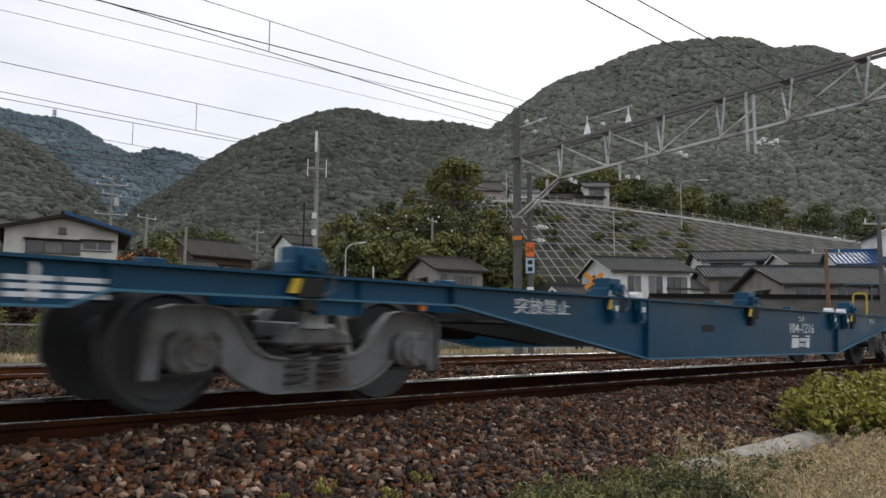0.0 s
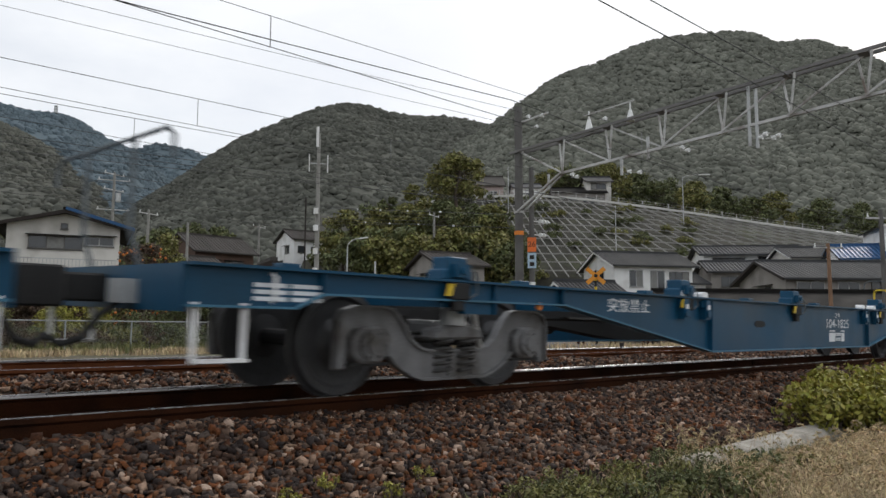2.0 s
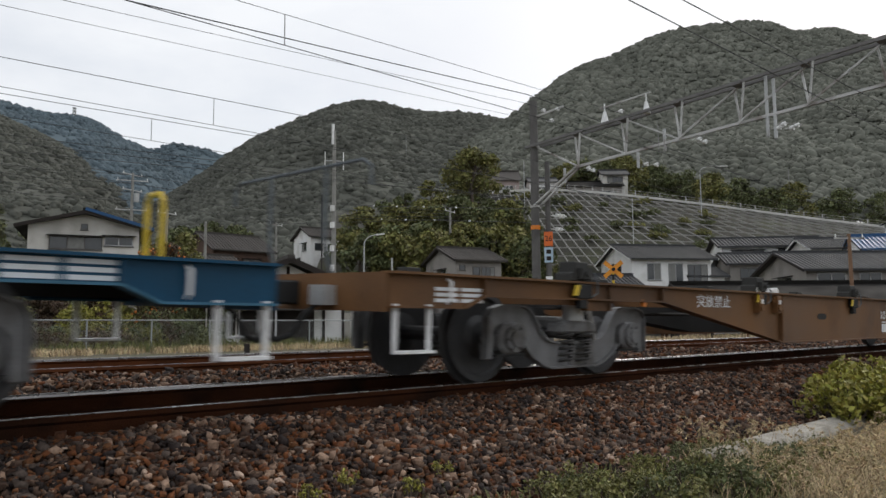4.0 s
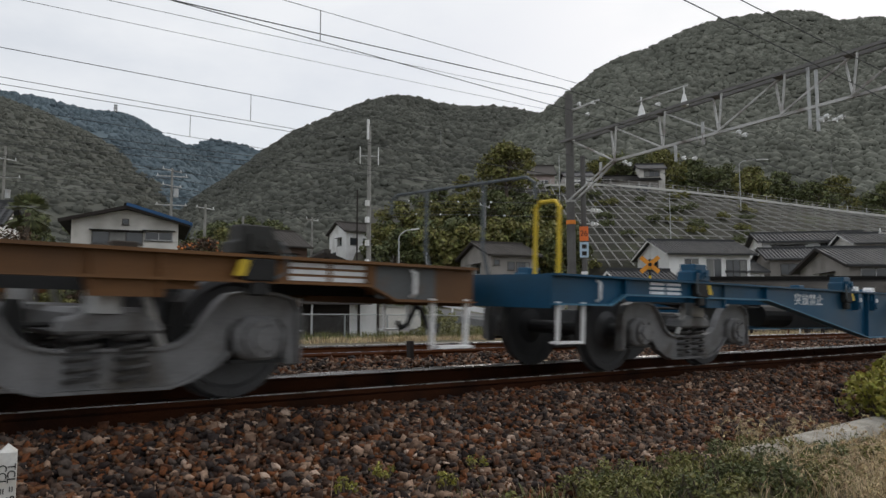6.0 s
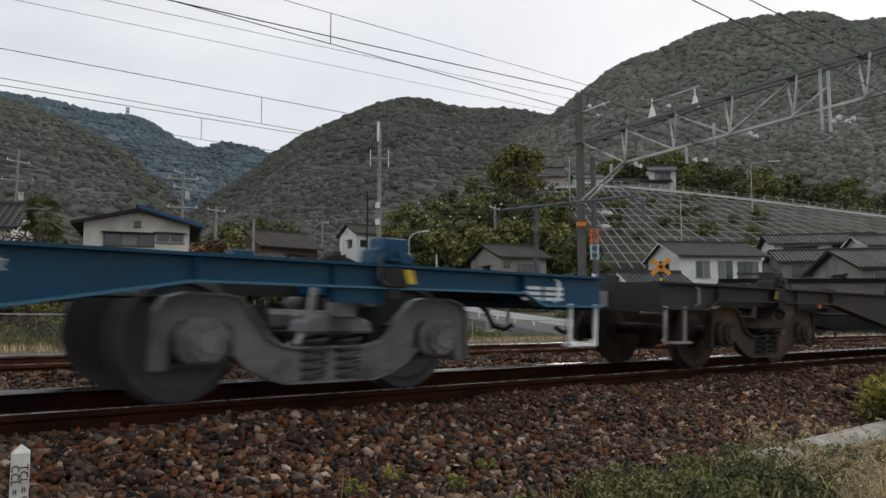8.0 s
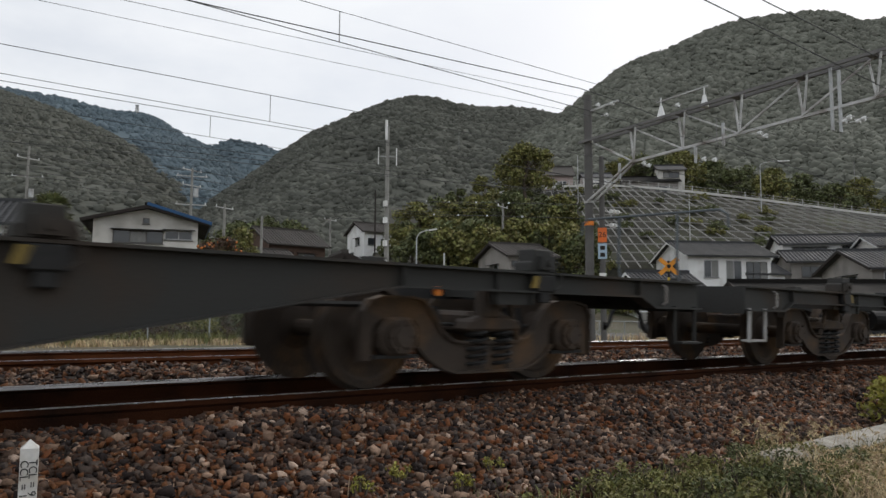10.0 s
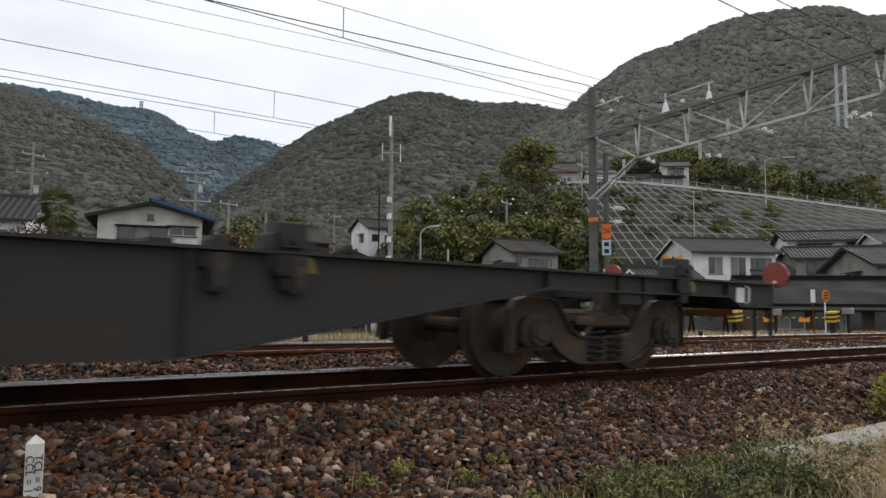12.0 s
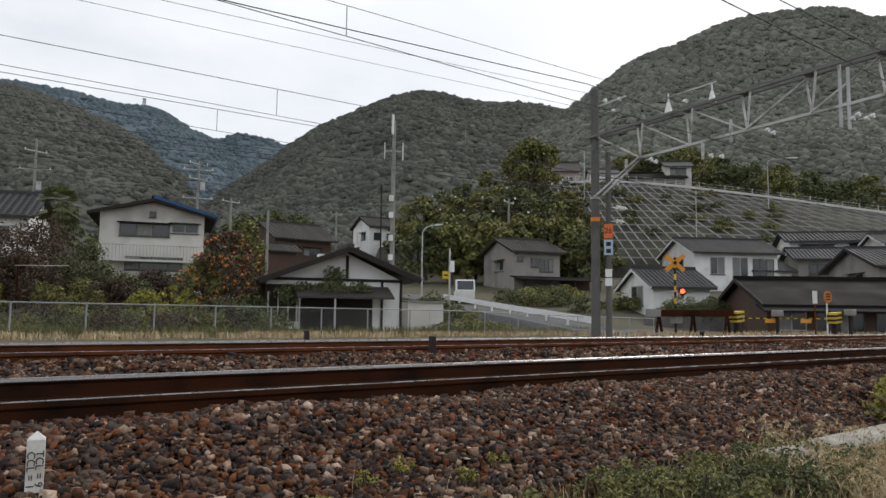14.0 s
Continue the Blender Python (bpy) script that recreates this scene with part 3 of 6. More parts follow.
def build_bogie(wagon, x, mats, sharp):
    """A two-axle freight bogie: curved one-piece side frames, springs, bolster, brake gear, two wheelsets."""
    M_F, M_W = mats
    bogie = new("bogie")
    bogie.parent = wagon
    bogie.matrix_basis = pose(x, 0, 0)
    tagged(bogie, "freight bogie with one-piece side frames and coil springs")
    for s in (-1, 1):
        # one plate: a tub in the middle, a swept arm to each side, and a broad hood over each axle with a slot cut from below
        right = [(0.0, 0.385), (0.30, 0.385), (0.42, 0.41), (0.51, 0.47), (0.57, 0.56), (0.65, 0.655), (0.72, 0.715), (0.82, 0.735), (1.08, 0.735), (1.20, 0.70), (1.26, 0.62), (1.27, 0.24), (1.16, 0.24),
                 (1.15, 0.50), (1.10, 0.545), (0.80, 0.545), (0.75, 0.50), (0.74, 0.33), (0.66, 0.25), (0.50, 0.165), (0.36, 0.125), (0.0, 0.125)]
        bm = bm_new()
        prism(bm, right + [(-px, pz) for px, pz in right[1:-1]][::-1], "y", s * 0.90, s * 0.965)
        bevel(bm, 0.012)
        part("side_frame", bm, M_F, bogie)
        # raised rims along the frame's edges
        rim = [(0.30, 0.375), (0.42, 0.40), (0.51, 0.46), (0.57, 0.55), (0.65, 0.645), (0.72, 0.705), (0.82, 0.725), (1.08, 0.725), (1.20, 0.69), (1.255, 0.61), (1.26, 0.26)]
        sole = [(0.75, 0.345), (0.66, 0.262), (0.50, 0.178), (0.36, 0.138), (0.0, 0.138)]
        for path in (rim, [(-px, pz) for px, pz in rim], sole + [(-px, pz) for px, pz in sole[:-1]][::-1], [(-0.31, 0.375), (0.31, 0.375)]):
            bm = bm_new()
            for (ax, az), (bx, bz) in zip(path, path[1:]):
                beam(bm, (ax, s * 0.977, az), (bx, s * 0.977, bz), 0.05, 0.020)
            part("frame_rim", bm, M_F, bogie)
        for dx in (-0.14, 0.14):
            bm = bm_new()
            n = 42
            tube(bm, [(dx + 0.085 * math.cos(k * 0.75), s * 0.97 + 0.085 * math.sin(k * 0.75), 0.17 + 0.30 * k / n) for k in range(n + 1)], 0.034, 5)
            part("coil_spring", bm, M_BLACK if M_F is M_DARKBOGIE else M_SPRING, bogie)
        bm = bm_new()
        prism(bm, [(-0.30, 0.47), (-0.26, 0.56), (-0.13, 0.60), (0.13, 0.60), (0.26, 0.56), (0.30, 0.47)], "y", s * 0.84, s * 1.06)
        bevel(bm, 0.02)
        part("bolster_end", bm, M_F, bogie)
        for dx in (-0.95, 0.95):
            bm = bm_new()
            prism(bm, [(dx - 0.16, 0.33), (dx - 0.185, 0.47), (dx - 0.10, 0.575), (dx + 0.10, 0.575), (dx + 0.185, 0.47), (dx + 0.16, 0.33), (dx + 0.09, 0.285), (dx - 0.09, 0.285)], "y", s * 0.86, s * 1.015)
            bevel(bm, 0.02)
            axle_box = part("axle_box", bm, M_F, bogie)
            bm = bm_new()
            disc(bm, (dx, s * 1.03, 0.43), "y", 0.125, 0.05, 20)
            disc(bm, (dx, s * 1.062, 0.43), "y", 0.075, 0.03, 14)
            for k in range(6):
                disc(bm, (dx + 0.10 * math.cos(k * math.pi / 3), s * 1.062, 0.43 + 0.10 * math.sin(k * math.pi / 3)), "y", 0.015, 0.022, 6)
            part("bearing_cap", bm, M_F, axle_box)
            bm = bm_new()
            box(bm, dx - 0.20, dx + 0.20, s * 0.90, s * 0.99, 0.265, 0.290)
            part("keeper_bar", bm, M_BLACK, axle_box)
        bm = bm_new()
        disc(bm, (-0.05, s * 1.0, 0.69), "z", 0.105, 0.20, 16)
        disc(bm, (-0.05, s * 1.0, 0.80), "z", 0.07, 0.04, 12)
        part("side_bearer", bm, M_STEEL if M_F is not M_DARKBOGIE else M_F, bogie, "pale round side bearer" if M_F is not M_DARKBOGIE else "")
        bm = bm_new()
        tube(bm, [(0.16, s * 0.99, 0.78), (0.20, s * 1.02, 0.66), (0.25, s * 1.02, 0.50), (0.30, s * 1.0, 0.40)], 0.055, 7)
        part("damper", bm, M_STEEL if M_F is not M_DARKBOGIE else M_F, bogie)
        bm = bm_new()
        beam(bm, (-0.62, s * 0.8, 0.52), (0.62, s * 0.8, 0.50), 0.035, sides=6)
        for dx in (-0.47, 0.47):
            prism(bm, [(dx - 0.05, 0.26), (dx + 0.05, 0.26), (dx + 0.07, 0.44), (dx + 0.03, 0.66), (dx - 0.03, 0.66), (dx - 0.07, 0.44)], "y", s * 0.66, s * 0.84)
        part("brake_rigging", bm, M_BLACK, bogie)
    bm = bm_new()
    box(bm, -0.24, 0.24, -0.95, 0.95, 0.44, 0.62)
    bevel(bm, 0.03)
    part("bolster", bm, M_F, bogie)
    for dx in (-0.95, 0.95):
        if sharp not in WHEELSET:
            bm = bm_new()
            disc(bm, (0, 0, 0), "y", 0.075, 2.0, 12)
            axle_me = mesh_of("axle", bm, M_W)
            bm = bm_new()
            ring = [(0.455, -0.072), (0.455, -0.045), (0.43, -0.035), (0.425, 0.05), (0.37, 0.055), (0.345, 0.02), (0.20, 0.0), (0.14, 0.05), (0.075, 0.06), (0.075, -0.06), (0.2, -0.03), (0.36, -0.05)]
            loops = [[bm.verts.new((r * math.cos(a), w, r * math.sin(a))) for r, w in ring] for a in [math.tau * k / 36 for k in range(36)]]
            for k in range(36):
                for j in range(len(ring)):
                    bm.faces.new((loops[k][j], loops[(k + 1) % 36][j], loops[(k + 1) % 36][(j + 1) % len(ring)], loops[k][(j + 1) % len(ring)]))
            WHEELSET[sharp] = (axle_me, mesh_of("wheel", bm, M_W))
        axle_me, wheel_me = WHEELSET[sharp]
        ws = reuse("wheelset", axle_me, wagon, pose(x + dx, 0, 0.43))
        for s in (-1, 1):
            reuse("wheel", wheel_me, ws, pose(0, s * 0.565, 0, 0, 0, 0 if s > 0 else 180))
        TURNING.append((ws, x + dx))
    return bogie


WHEELSET = {}


def build_wagon(index, paint, bogie_mats, label, number, wheel_paint=None, tail=False, boxes=2, rails="yellow", slogan=True):
    wagon = thing("container_wagon", pose(0, 0, 0), label, "flat wagon", "wagons of the freight train")
    half = 9.72
    # side sills: web, flanges, stiffeners
    for s in (-1, 1):
        prof = side_profile(half)
        outline = [(-x, z) for x, z in prof[::-1]] + prof[1:]
        bm = bm_new()
        prism(bm, outline + [(half, 0.955), (-half, 0.955)], "y", s * 1.235, s * 1.25)
        web = part("side_sill", bm, paint, wagon)
        bm = bm_new()
        box(bm, -half, half, s * 1.15, s * 1.32, 0.945, 0.965)
        part("top_flange", bm, paint, wagon)
        bm = bm_new()
        prism(bm, outline + [(px, pz + 0.016) for px, pz in outline[::-1]], "y", s * 1.17, s * 1.31)
        # blue wagons: flange coloured lighter for the sky light it catches
        part("bottom_flange", bm, M_EDGELIGHT if paint is M_BLUE else paint, wagon)
        for px, z0 in ((-2.95, 0.325), (2.95, 0.325), (-5.97, 0.81), (5.97, 0.81), (-8.72, 0.81), (8.72, 0.81)):
            bm = bm_new()
            box(bm, px - 0.01, px + 0.01, s * 1.252, s * 1.305, z0, 0.943)
            part("stiffener", bm, paint, wagon)
        # slotted hand hole: a black plug in the web paints its inner shade
        bm = bm_new()
        hx, hs = (-1.47, 0.7) if s < 0 else (-0.46, 0.36)
        prism(bm, [(hx + hs * (0.16 * math.cos(a) + (0.09 if math.cos(a) > 0 else -0.09)), 0.66 + hs * 0.065 * math.sin(a)) for a in [math.tau * k / 16 + 0.1 for k in range(16)]], "y", s * 1.22, s * 1.2535)
        part("hand_hole", bm, M_BLACK, wagon)
    # floor frame: centre sill, cross bearers, deck strips
    bm = bm_new()
    prism(bm, [(-half, 0.72), (-6, 0.72), (-3.2, 0.40), (3.2, 0.40), (6, 0.72), (half, 0.72), (half, 0.93), (-half, 0.93)], "y", -0.16, 0.16)
    part("centre_sill", bm, M_BLACK, wagon)
    for x in (-9.6, -7.4, -5.2, -3.6, -1.8, 0, 1.8, 3.6, 5.2, 7.4, 9.6):
        bm = bm_new()
        box(bm, x - 0.12, x + 0.12, -1.235, 1.235, 0.74, 0.945)
        part("cross_bearer", bm, paint, wagon)
    for a, b in ((-9.72, -8.3), (8.3, 9.72)):
        bm = bm_new()
        box(bm, a, b, -1.2, 1.2, 0.946, 0.958)
        part("end_deck", bm, paint, wagon)
    for x in (-half, half):
        bm = bm_new()
        box(bm, x - 0.02, x + 0.02, -1.25, 1.25, 0.66, 0.95)
        part("end_beam", bm, paint, wagon)
    # container locks on the deck edge, with yellow handles below the flange
    for x in {2: (-7.4, -3.6, -0.3, 3.66, 7.87), 5: (-7.9, -3.6, -0.4, 3.6, 7.3)}.get(index, (-7.4, -3.6, -0.3, 3.66, 7.4)):
        for s in (-1, 1):
            bm = bm_new()
            prism(bm, [(x - 0.17, 0.965), (x - 0.165, 1.04), (x - 0.12, 1.05), (x - 0.115, 1.15), (x + 0.10, 1.15), (x + 0.11, 1.08), (x + 0.16, 1.065), (x + 0.17, 0.965)], "y", s * 1.10, s * 1.29)
            bevel(bm, 0.008)
            lock = part("container_lock", bm, M_DARK if paint is M_BROWN else paint, wagon)
            bm = bm_new()
            box(bm, x - 0.07, x + 0.09, s * 1.285, s * 1.345, 0.985, 1.09)
            disc(bm, (x + 0.01, s * 1.352, 1.04), "y", 0.032, 0.03, 10)
            part("lock_pivot", bm, M_DARK if paint is M_BROWN else paint, lock)
            bm = bm_new()
            box(bm, x - 0.10, x + 0.12, s * 1.252, s * 1.325, 0.80, 0.94)
            box(bm, x - 0.05, x + 0.07, s * 1.252, s * 1.315, 0.71, 0.80)
            bevel(bm, 0.01)
            part("lock_housing", bm, M_BLACK, lock)
            bm = bm_new()
            tube(bm, [(x + 0.13, s * 1.335, 1.05), (x + 0.17, s * 1.35, 0.98), (x + 0.17, s * 1.35, 0.86), (x + 0.10, s * 1.34, 0.82)], 0.016, 6)
            part("lock_lever", bm, M_PRIMERGREY if paint is not M_DARK else M_DARK, lock)
            bm = bm_new()
            prism(bm, [(x - 0.17, 0.83), (x - 0.10, 0.83), (x - 0.06, 0.93), (x - 0.13, 0.93)], "y", s * 1.312, s * 1.325)
            part("lock_handle", bm, M_YELLOW if paint is not M_DARK else M_GRIMEY, lock, "yellow lever plate")
    # folding guide posts at the belly corners, white heads
    for x in (-3.65, -3.12, 2.74, 3.32):
        for s in (-1, 1):
            bm = bm_new()
            box(bm, x - 0.06, x + 0.06, s * 1.25, s * 1.33, 0.70, 0.93)
            box(bm, x - 0.10, x + 0.10, s * 1.25, s * 1.30, 0.84, 0.92)
            disc(bm, (x, s * 1.335, 0.77), "y", 0.05, 0.03, 10)
            g = part("guide_block", bm, paint, wagon)
            bm = bm_new()
            prism(bm, [(x - 0.065, 0.967), (x - 0.065, 1.00), (x - 0.035, 1.03), (x + 0.035, 1.03), (x + 0.065, 1.00), (x + 0.065, 0.967)], "y", s * 1.17, s * 1.29)
            part("guide_head", bm, M_STEPW if paint is not M_DARK else paint, g)
            bm = bm_new()
            box(bm, x - 0.02, x + 0.02, s * 1.33, s * 1.345, 0.74, 0.87)
            part("guide_pin", bm, M_STEPW if paint is not M_DARK else M_DARKBOGIE, g)
    # corner steps, lamp brackets and end handrails
    for e in (-1, 1):
        for s in (-1, 1):
            bm = bm_new()
            x0, x1 = e * 9.32, e * 9.66
            yy = s * 1.262
            tube(bm, [(x0, yy, 0.72), (x0, yy, 0.36), (x1, yy, 0.36), (x1, yy, 0.72)], 0.046, 6)
            box(bm, min(x0, x1), max(x0, x1), yy - 0.09, yy + 0.02, 0.352, 0.372)
            part("corner_step", bm, M_STEPW if paint is not M_DARK else (M_DSTEEL if (e > 0) == tail else M_DARK), wagon, "white tubular corner step" if paint is not M_DARK else "")
        if e > 0 and rails == "yellow":
            bm = bm_new()
            rx, ry, rz = (9.2, 0.72, 1.68) if index in REVERSED else (9.58, 0.36, 1.55)
            tube(bm, [(rx, ry - 0.15, 0.955), (rx, ry - 0.15, rz - 0.06), (rx, ry - 0.10, rz), (rx, ry + 0.10, rz), (rx, ry + 0.15, rz - 0.06), (rx, ry + 0.15, 0.955)], 0.045, 8)
            part("end_handrail", bm, M_YELLOW, wagon, "yellow tubular handrail")
        for s in (-1, 1):
            bm = bm_new()
            tube(bm, [(e * 9.12, s * 1.26, 0.92), (e * 9.12, s * 1.30, 0.90), (e * 9.12, s * 1.30, 0.75), (e * 9.12, s * 1.26, 0.73)], 0.028, 6)
            part("grab_handle", bm, M_STEPW if paint is not M_DARK else M_DSTEEL, wagon)
        # coupler, air hose
        bm = bm_new()
        box(bm, e * 9.7 if e > 0 else e * 10.12, e * 10.12 if e > 0 else e * 9.7, -0.09, 0.09, 0.70, 0.90)
        prism(bm, [(e * 10.05, -0.20), (e * 10.28, -0.20), (e * 10.30, -0.05), (e * 10.16, 0.0), (e * 10.30, 0.12), (e * 10.24, 0.20), (e * 10.05, 0.18)], "z", 0.66, 0.94)
        bevel(bm, 0.015)
        part("coupler", bm, M_BLACK, wagon)
        bm = bm_new()
        tube(bm, [(e * 9.74, -0.42, 0.74), (e * 9.90, -0.42, 0.62), (e * 10.0, -0.40, 0.46), (e * 10.12, -0.36, 0.42), (e * 10.2, -0.30, 0.48)], 0.05, 7)
        part("air_hose", bm, M_BLACK, wagon)
        bm = bm_new()
        box(bm, e * 9.72 if e > 0 else e * 9.86, e * 9.86 if e > 0 else e * 9.72, -0.62, -0.42, 0.70, 0.86)
        part("cock_bracket", bm, M_STEEL, wagon)
    # body bolster brackets over the bogies
    for x in (-7.1, 7.1):
        for s in (-1, 1):
            bm = bm_new()
            prism(bm, [(x - 0.24, 0.79), (x - 0.20, 0.69), (x + 0.18, 0.69), (x + 0.22, 0.79)], "y", s * 1.20, s * 1.262)
            for q in (-0.20, 0.18):
                box(bm, x + q - 0.012, x + q + 0.012, s * 1.26, s * 1.29, 0.69, 0.943)
            part("bolster_bracket", bm, paint, wagon)
    # bent railing across the leading end of each following wagon
    if index:
        bm = bm_new()
        rx = 9.75 if index in REVERSED else -9.75
        tube(bm, [(rx, -1.06, 1.62), (rx, -1.05, 1.77), (rx, -0.95, 1.83), (rx, 0.95, 1.83), (rx, 1.05, 1.77), (rx, 1.06, 1.62)], 0.032, 7)
        for y in (-0.45, 0.40):
            tube(bm, [(rx * 0.992, y, 0.955), (rx, y, 1.2), (rx, y, 1.83)], 0.036, 7)
        part("end_railing", bm, M_PRIMERGREY, wagon, "bent tubular end railing")
    # brake pipes and reservoir under the floor
    bm = bm_new()
    beam(bm, (-6.0, -0.75, 0.66), (6.0, -0.75, 0.66), 0.05, sides=6)
    beam(bm, (-6.2, 0.6, 0.70), (6.2, 0.6, 0.70), 0.04, sides=6)
    part("brake_pipe", bm, M_BLACK, wagon)
    for x in (-4.2, 4.4):
        bm = bm_new()
        disc(bm, (x, 0.55, 0.60), "x", 0.16, 0.8, 16)
        part("air_reservoir", bm, M_BLACK, wagon)
    # lettering on both sides
    for s in (-1, 1):
        side = Matrix.Identity(4) if s < 0 else pose(0, 0, 0, 0, 0, 180)

        def letter(name, body, size, x, z, squash=1.0):
            text_part(name, body, size, wagon, side @ pose(x, -1.2535, z, 90, 0, 0), M_WHITE, squash)

        def bar(name, x0, x1, z0, z1):
            bm2 = bm_new()
            box(bm2, x0, x1, -1.2545, -1.2515, z0, z1)
            ob = part(name, bm2, M_WHITE, wagon)
            ob.matrix_basis = side
        if number:
            letter("kind_letters", "コキ", 0.10, 1.52, 0.79, 1.4)
            letter("class_number", number, 0.20, 1.53, 0.625, 1.42 if index else 1.30)
            bar("data_panel", 1.15, 1.42, 0.405, 0.545)
            bar("data_panel", 1.16, 1.41, 0.565, 0.585)
            bar("data_panel", 1.70, 1.84, 0.405, 0.545)
            bar("data_panel", 1.69, 1.85, 0.565, 0.585)
            for z, x0, x1 in ((0.42, 1.45, 1.55), (0.42, 1.575, 1.67), (0.448, 1.45, 1.55), (0.448, 1.575, 1.67), (0.50, 1.45, 1.67), (0.526, 1.45, 1.67)):
                bar("data_line", x0, x1, z, z + 0.019)
        elif boxes:
            bar("data_panel", 1.30, 1.50, 0.40, 0.55)
            bar("data_panel", 1.29, 1.51, 0.565, 0.585)
        if slogan:
            letter("warning_letters", "突放禁止", 0.155, -4.75, 0.765, 1.35)
            letter("small_letters", "突放", 0.085, 4.85, 0.82, 1.6)
        for e in (-1, 1):
            if slogan:
                c, w, z = {(-1, -1): (-8.98, 0.27, 0.74), (-1, 1): (8.42, 0.30, 0.815), (1, -1): (-8.0, 0.27, 0.815), (1, 1): (8.98, 0.25, 0.74)}[s, e]
                for k in range(3):
                    bar("data_line", c - w, c - 0.02, z + 0.045 * k, z + 0.028 + 0.045 * k)
                    bar("data_line", c + 0.02, c + w, z + 0.045 * k, z + 0.028 + 0.045 * k)
    if tail:
        for y in (-1.18, 1.18):
            bm = bm_new()
            disc(bm, (-9.93, y, 1.07), "x", 0.15, 0.035, 24)
            disc(bm, (-9.955, y, 1.07), "x", 0.09, 0.03, 18)
            m_disc = part("tail_marker", bm, M_RED, wagon, "round red tail marker disc")
            bm = bm_new()
            beam(bm, (-9.74, y, 0.85), (-9.92, y, 1.00), 0.03, 0.02)
            part("bracket", bm, M_DSTEEL, m_disc)
        bm = bm_new()
        box(bm, -9.10, -8.94, 1.252, 1.262, 0.74, 0.90)
        part("label_plate", bm, M_WHITE, wagon, "white label plate")
    if wheel_paint:
        hx, hy = 1.93, 1.36
        bm = bm_new()
        n = 28
        tube(bm, [(hx + 0.19 * math.cos(math.tau * k / n), hy, 0.68 + 0.19 * math.sin(math.tau * k / n)) for k in range(n + 1)], 0.032, 6)
        for k in range(5):
            a = math.tau * k / 5 + 0.3
            beam(bm, (hx, hy - 0.015, 0.68), (hx + 0.19 * math.cos(a), hy, 0.68 + 0.19 * math.sin(a)), 0.035, 0.02)
        disc(bm, (hx, hy - 0.015, 0.68), "y", 0.045, 0.05, 12)
        hw = part("brake_handwheel", bm, wheel_paint, wagon, "spoked brake handwheel")
        bm = bm_new()
        disc(bm, (hx, hy - 0.06, 0.68), "y", 0.025, 0.12, 10)
        part("spindle", bm, M_DSTEEL, hw)
    # orange side reflectors
    for x in (-6.3, 6.3):
        bm = bm_new()
        disc(bm, (x, -1.265, 0.775), "y", 0.035, 0.03, 12)
        part("reflector", bm, M_ORANGE, wagon, "orange round reflector")
    for x in (-7.1, 7.1):
        build_bogie(wagon, x, bogie_mats, 1 if bogie_mats[0] is M_GREYBOGIE else 2)
    return wagon


# wagon blue with the flange's sky highlight put into the colour
M_EDGELIGHT = mat("blue edge with sky highlight", (0.045, 0.15, 0.235), 0.5, var=0.2, scale=3)
M_GRIMEY = mat("grimy yellow paint", (0.20, 0.14, 0.03), 0.7, var=0.3, scale=8)
M_RUSTYWHEEL = mat("rusty orange wheel paint", (0.24, 0.13, 0.055), 0.75, var=0.3, scale=8)
GREY, GRIMY = (M_GREYBOGIE, M_WHEEL), (M_DARKBOGIE, M_DARKBOGIE)
WAGONS = [
    build_wagon(0, M_BLUE, GREY, "blue steel container flat wagon with grey bogies", "104-1216"),
    build_wagon(1, M_BLUE, GREY, "blue steel container flat wagon with grey bogies", "104-1825"),
    build_wagon(2, M_BROWN, GREY, "rusty brown container flat wagon with grey bogies", "107-937", rails="dark"),
    build_wagon(3, M_BLUE, GREY, "blue container flat wagon with a yellow brake handwheel", "104-727", M_YELLOW),
    build_wagon(4, M_DARK, GRIMY, "grimy dark grey container flat wagon", "", None, rails="dark", slogan=False),
    build_wagon(5, M_DARK, GRIMY, "grimy dark last wagon with red tail discs", "", M_RUSTYWHEEL, True, rails="dark", slogan=False),
]


def wagon_patches():
    """Grey primer patches on the brown wagon's side and end panels."""
    for n, (x0, x1, z0, z1) in enumerate(((1.98, 2.93, 0.47, 0.84), (2.97, 4.05, 0.545, 0.84), (8.80, 9.35, 0.71, 0.94))):
        bm = bm_new()
        corner = 0.14 if n < 2 else 0.02
        inner = x1 if n == 0 else x0
        outline = []
        for cx, cz, a0 in ((x1 - corner, z1 - corner, 0), (x0 + corner, z1 - corner, 90), (x0 + corner, z0 + corner, 180), (x1 - corner, z0 + corner, 270)):
            square = n < 2 and abs(cx - inner) <= corner
            for q in range(5):
                a = radians(a0 + 22.5 * q)
                outline.append((cx + corner * (math.copysign(1, math.cos(a + 0.001 if q < 4 else a - 0.001)) if square else math.cos(a)), cz + corner * math.sin(a)))
        prism(bm, outline, "y", -1.2528, -1.2512)
        part("primer_patch", bm, M_PRIMER, WAGONS[2], "dull grey primer patch")


M_PRIMER = mat("grey primer", (0.10, 0.105, 0.108), 0.75, var=0.2, scale=3, stain=(0.16, 0.09, 0.05), stain_scale=2.5)
wagon_patches()


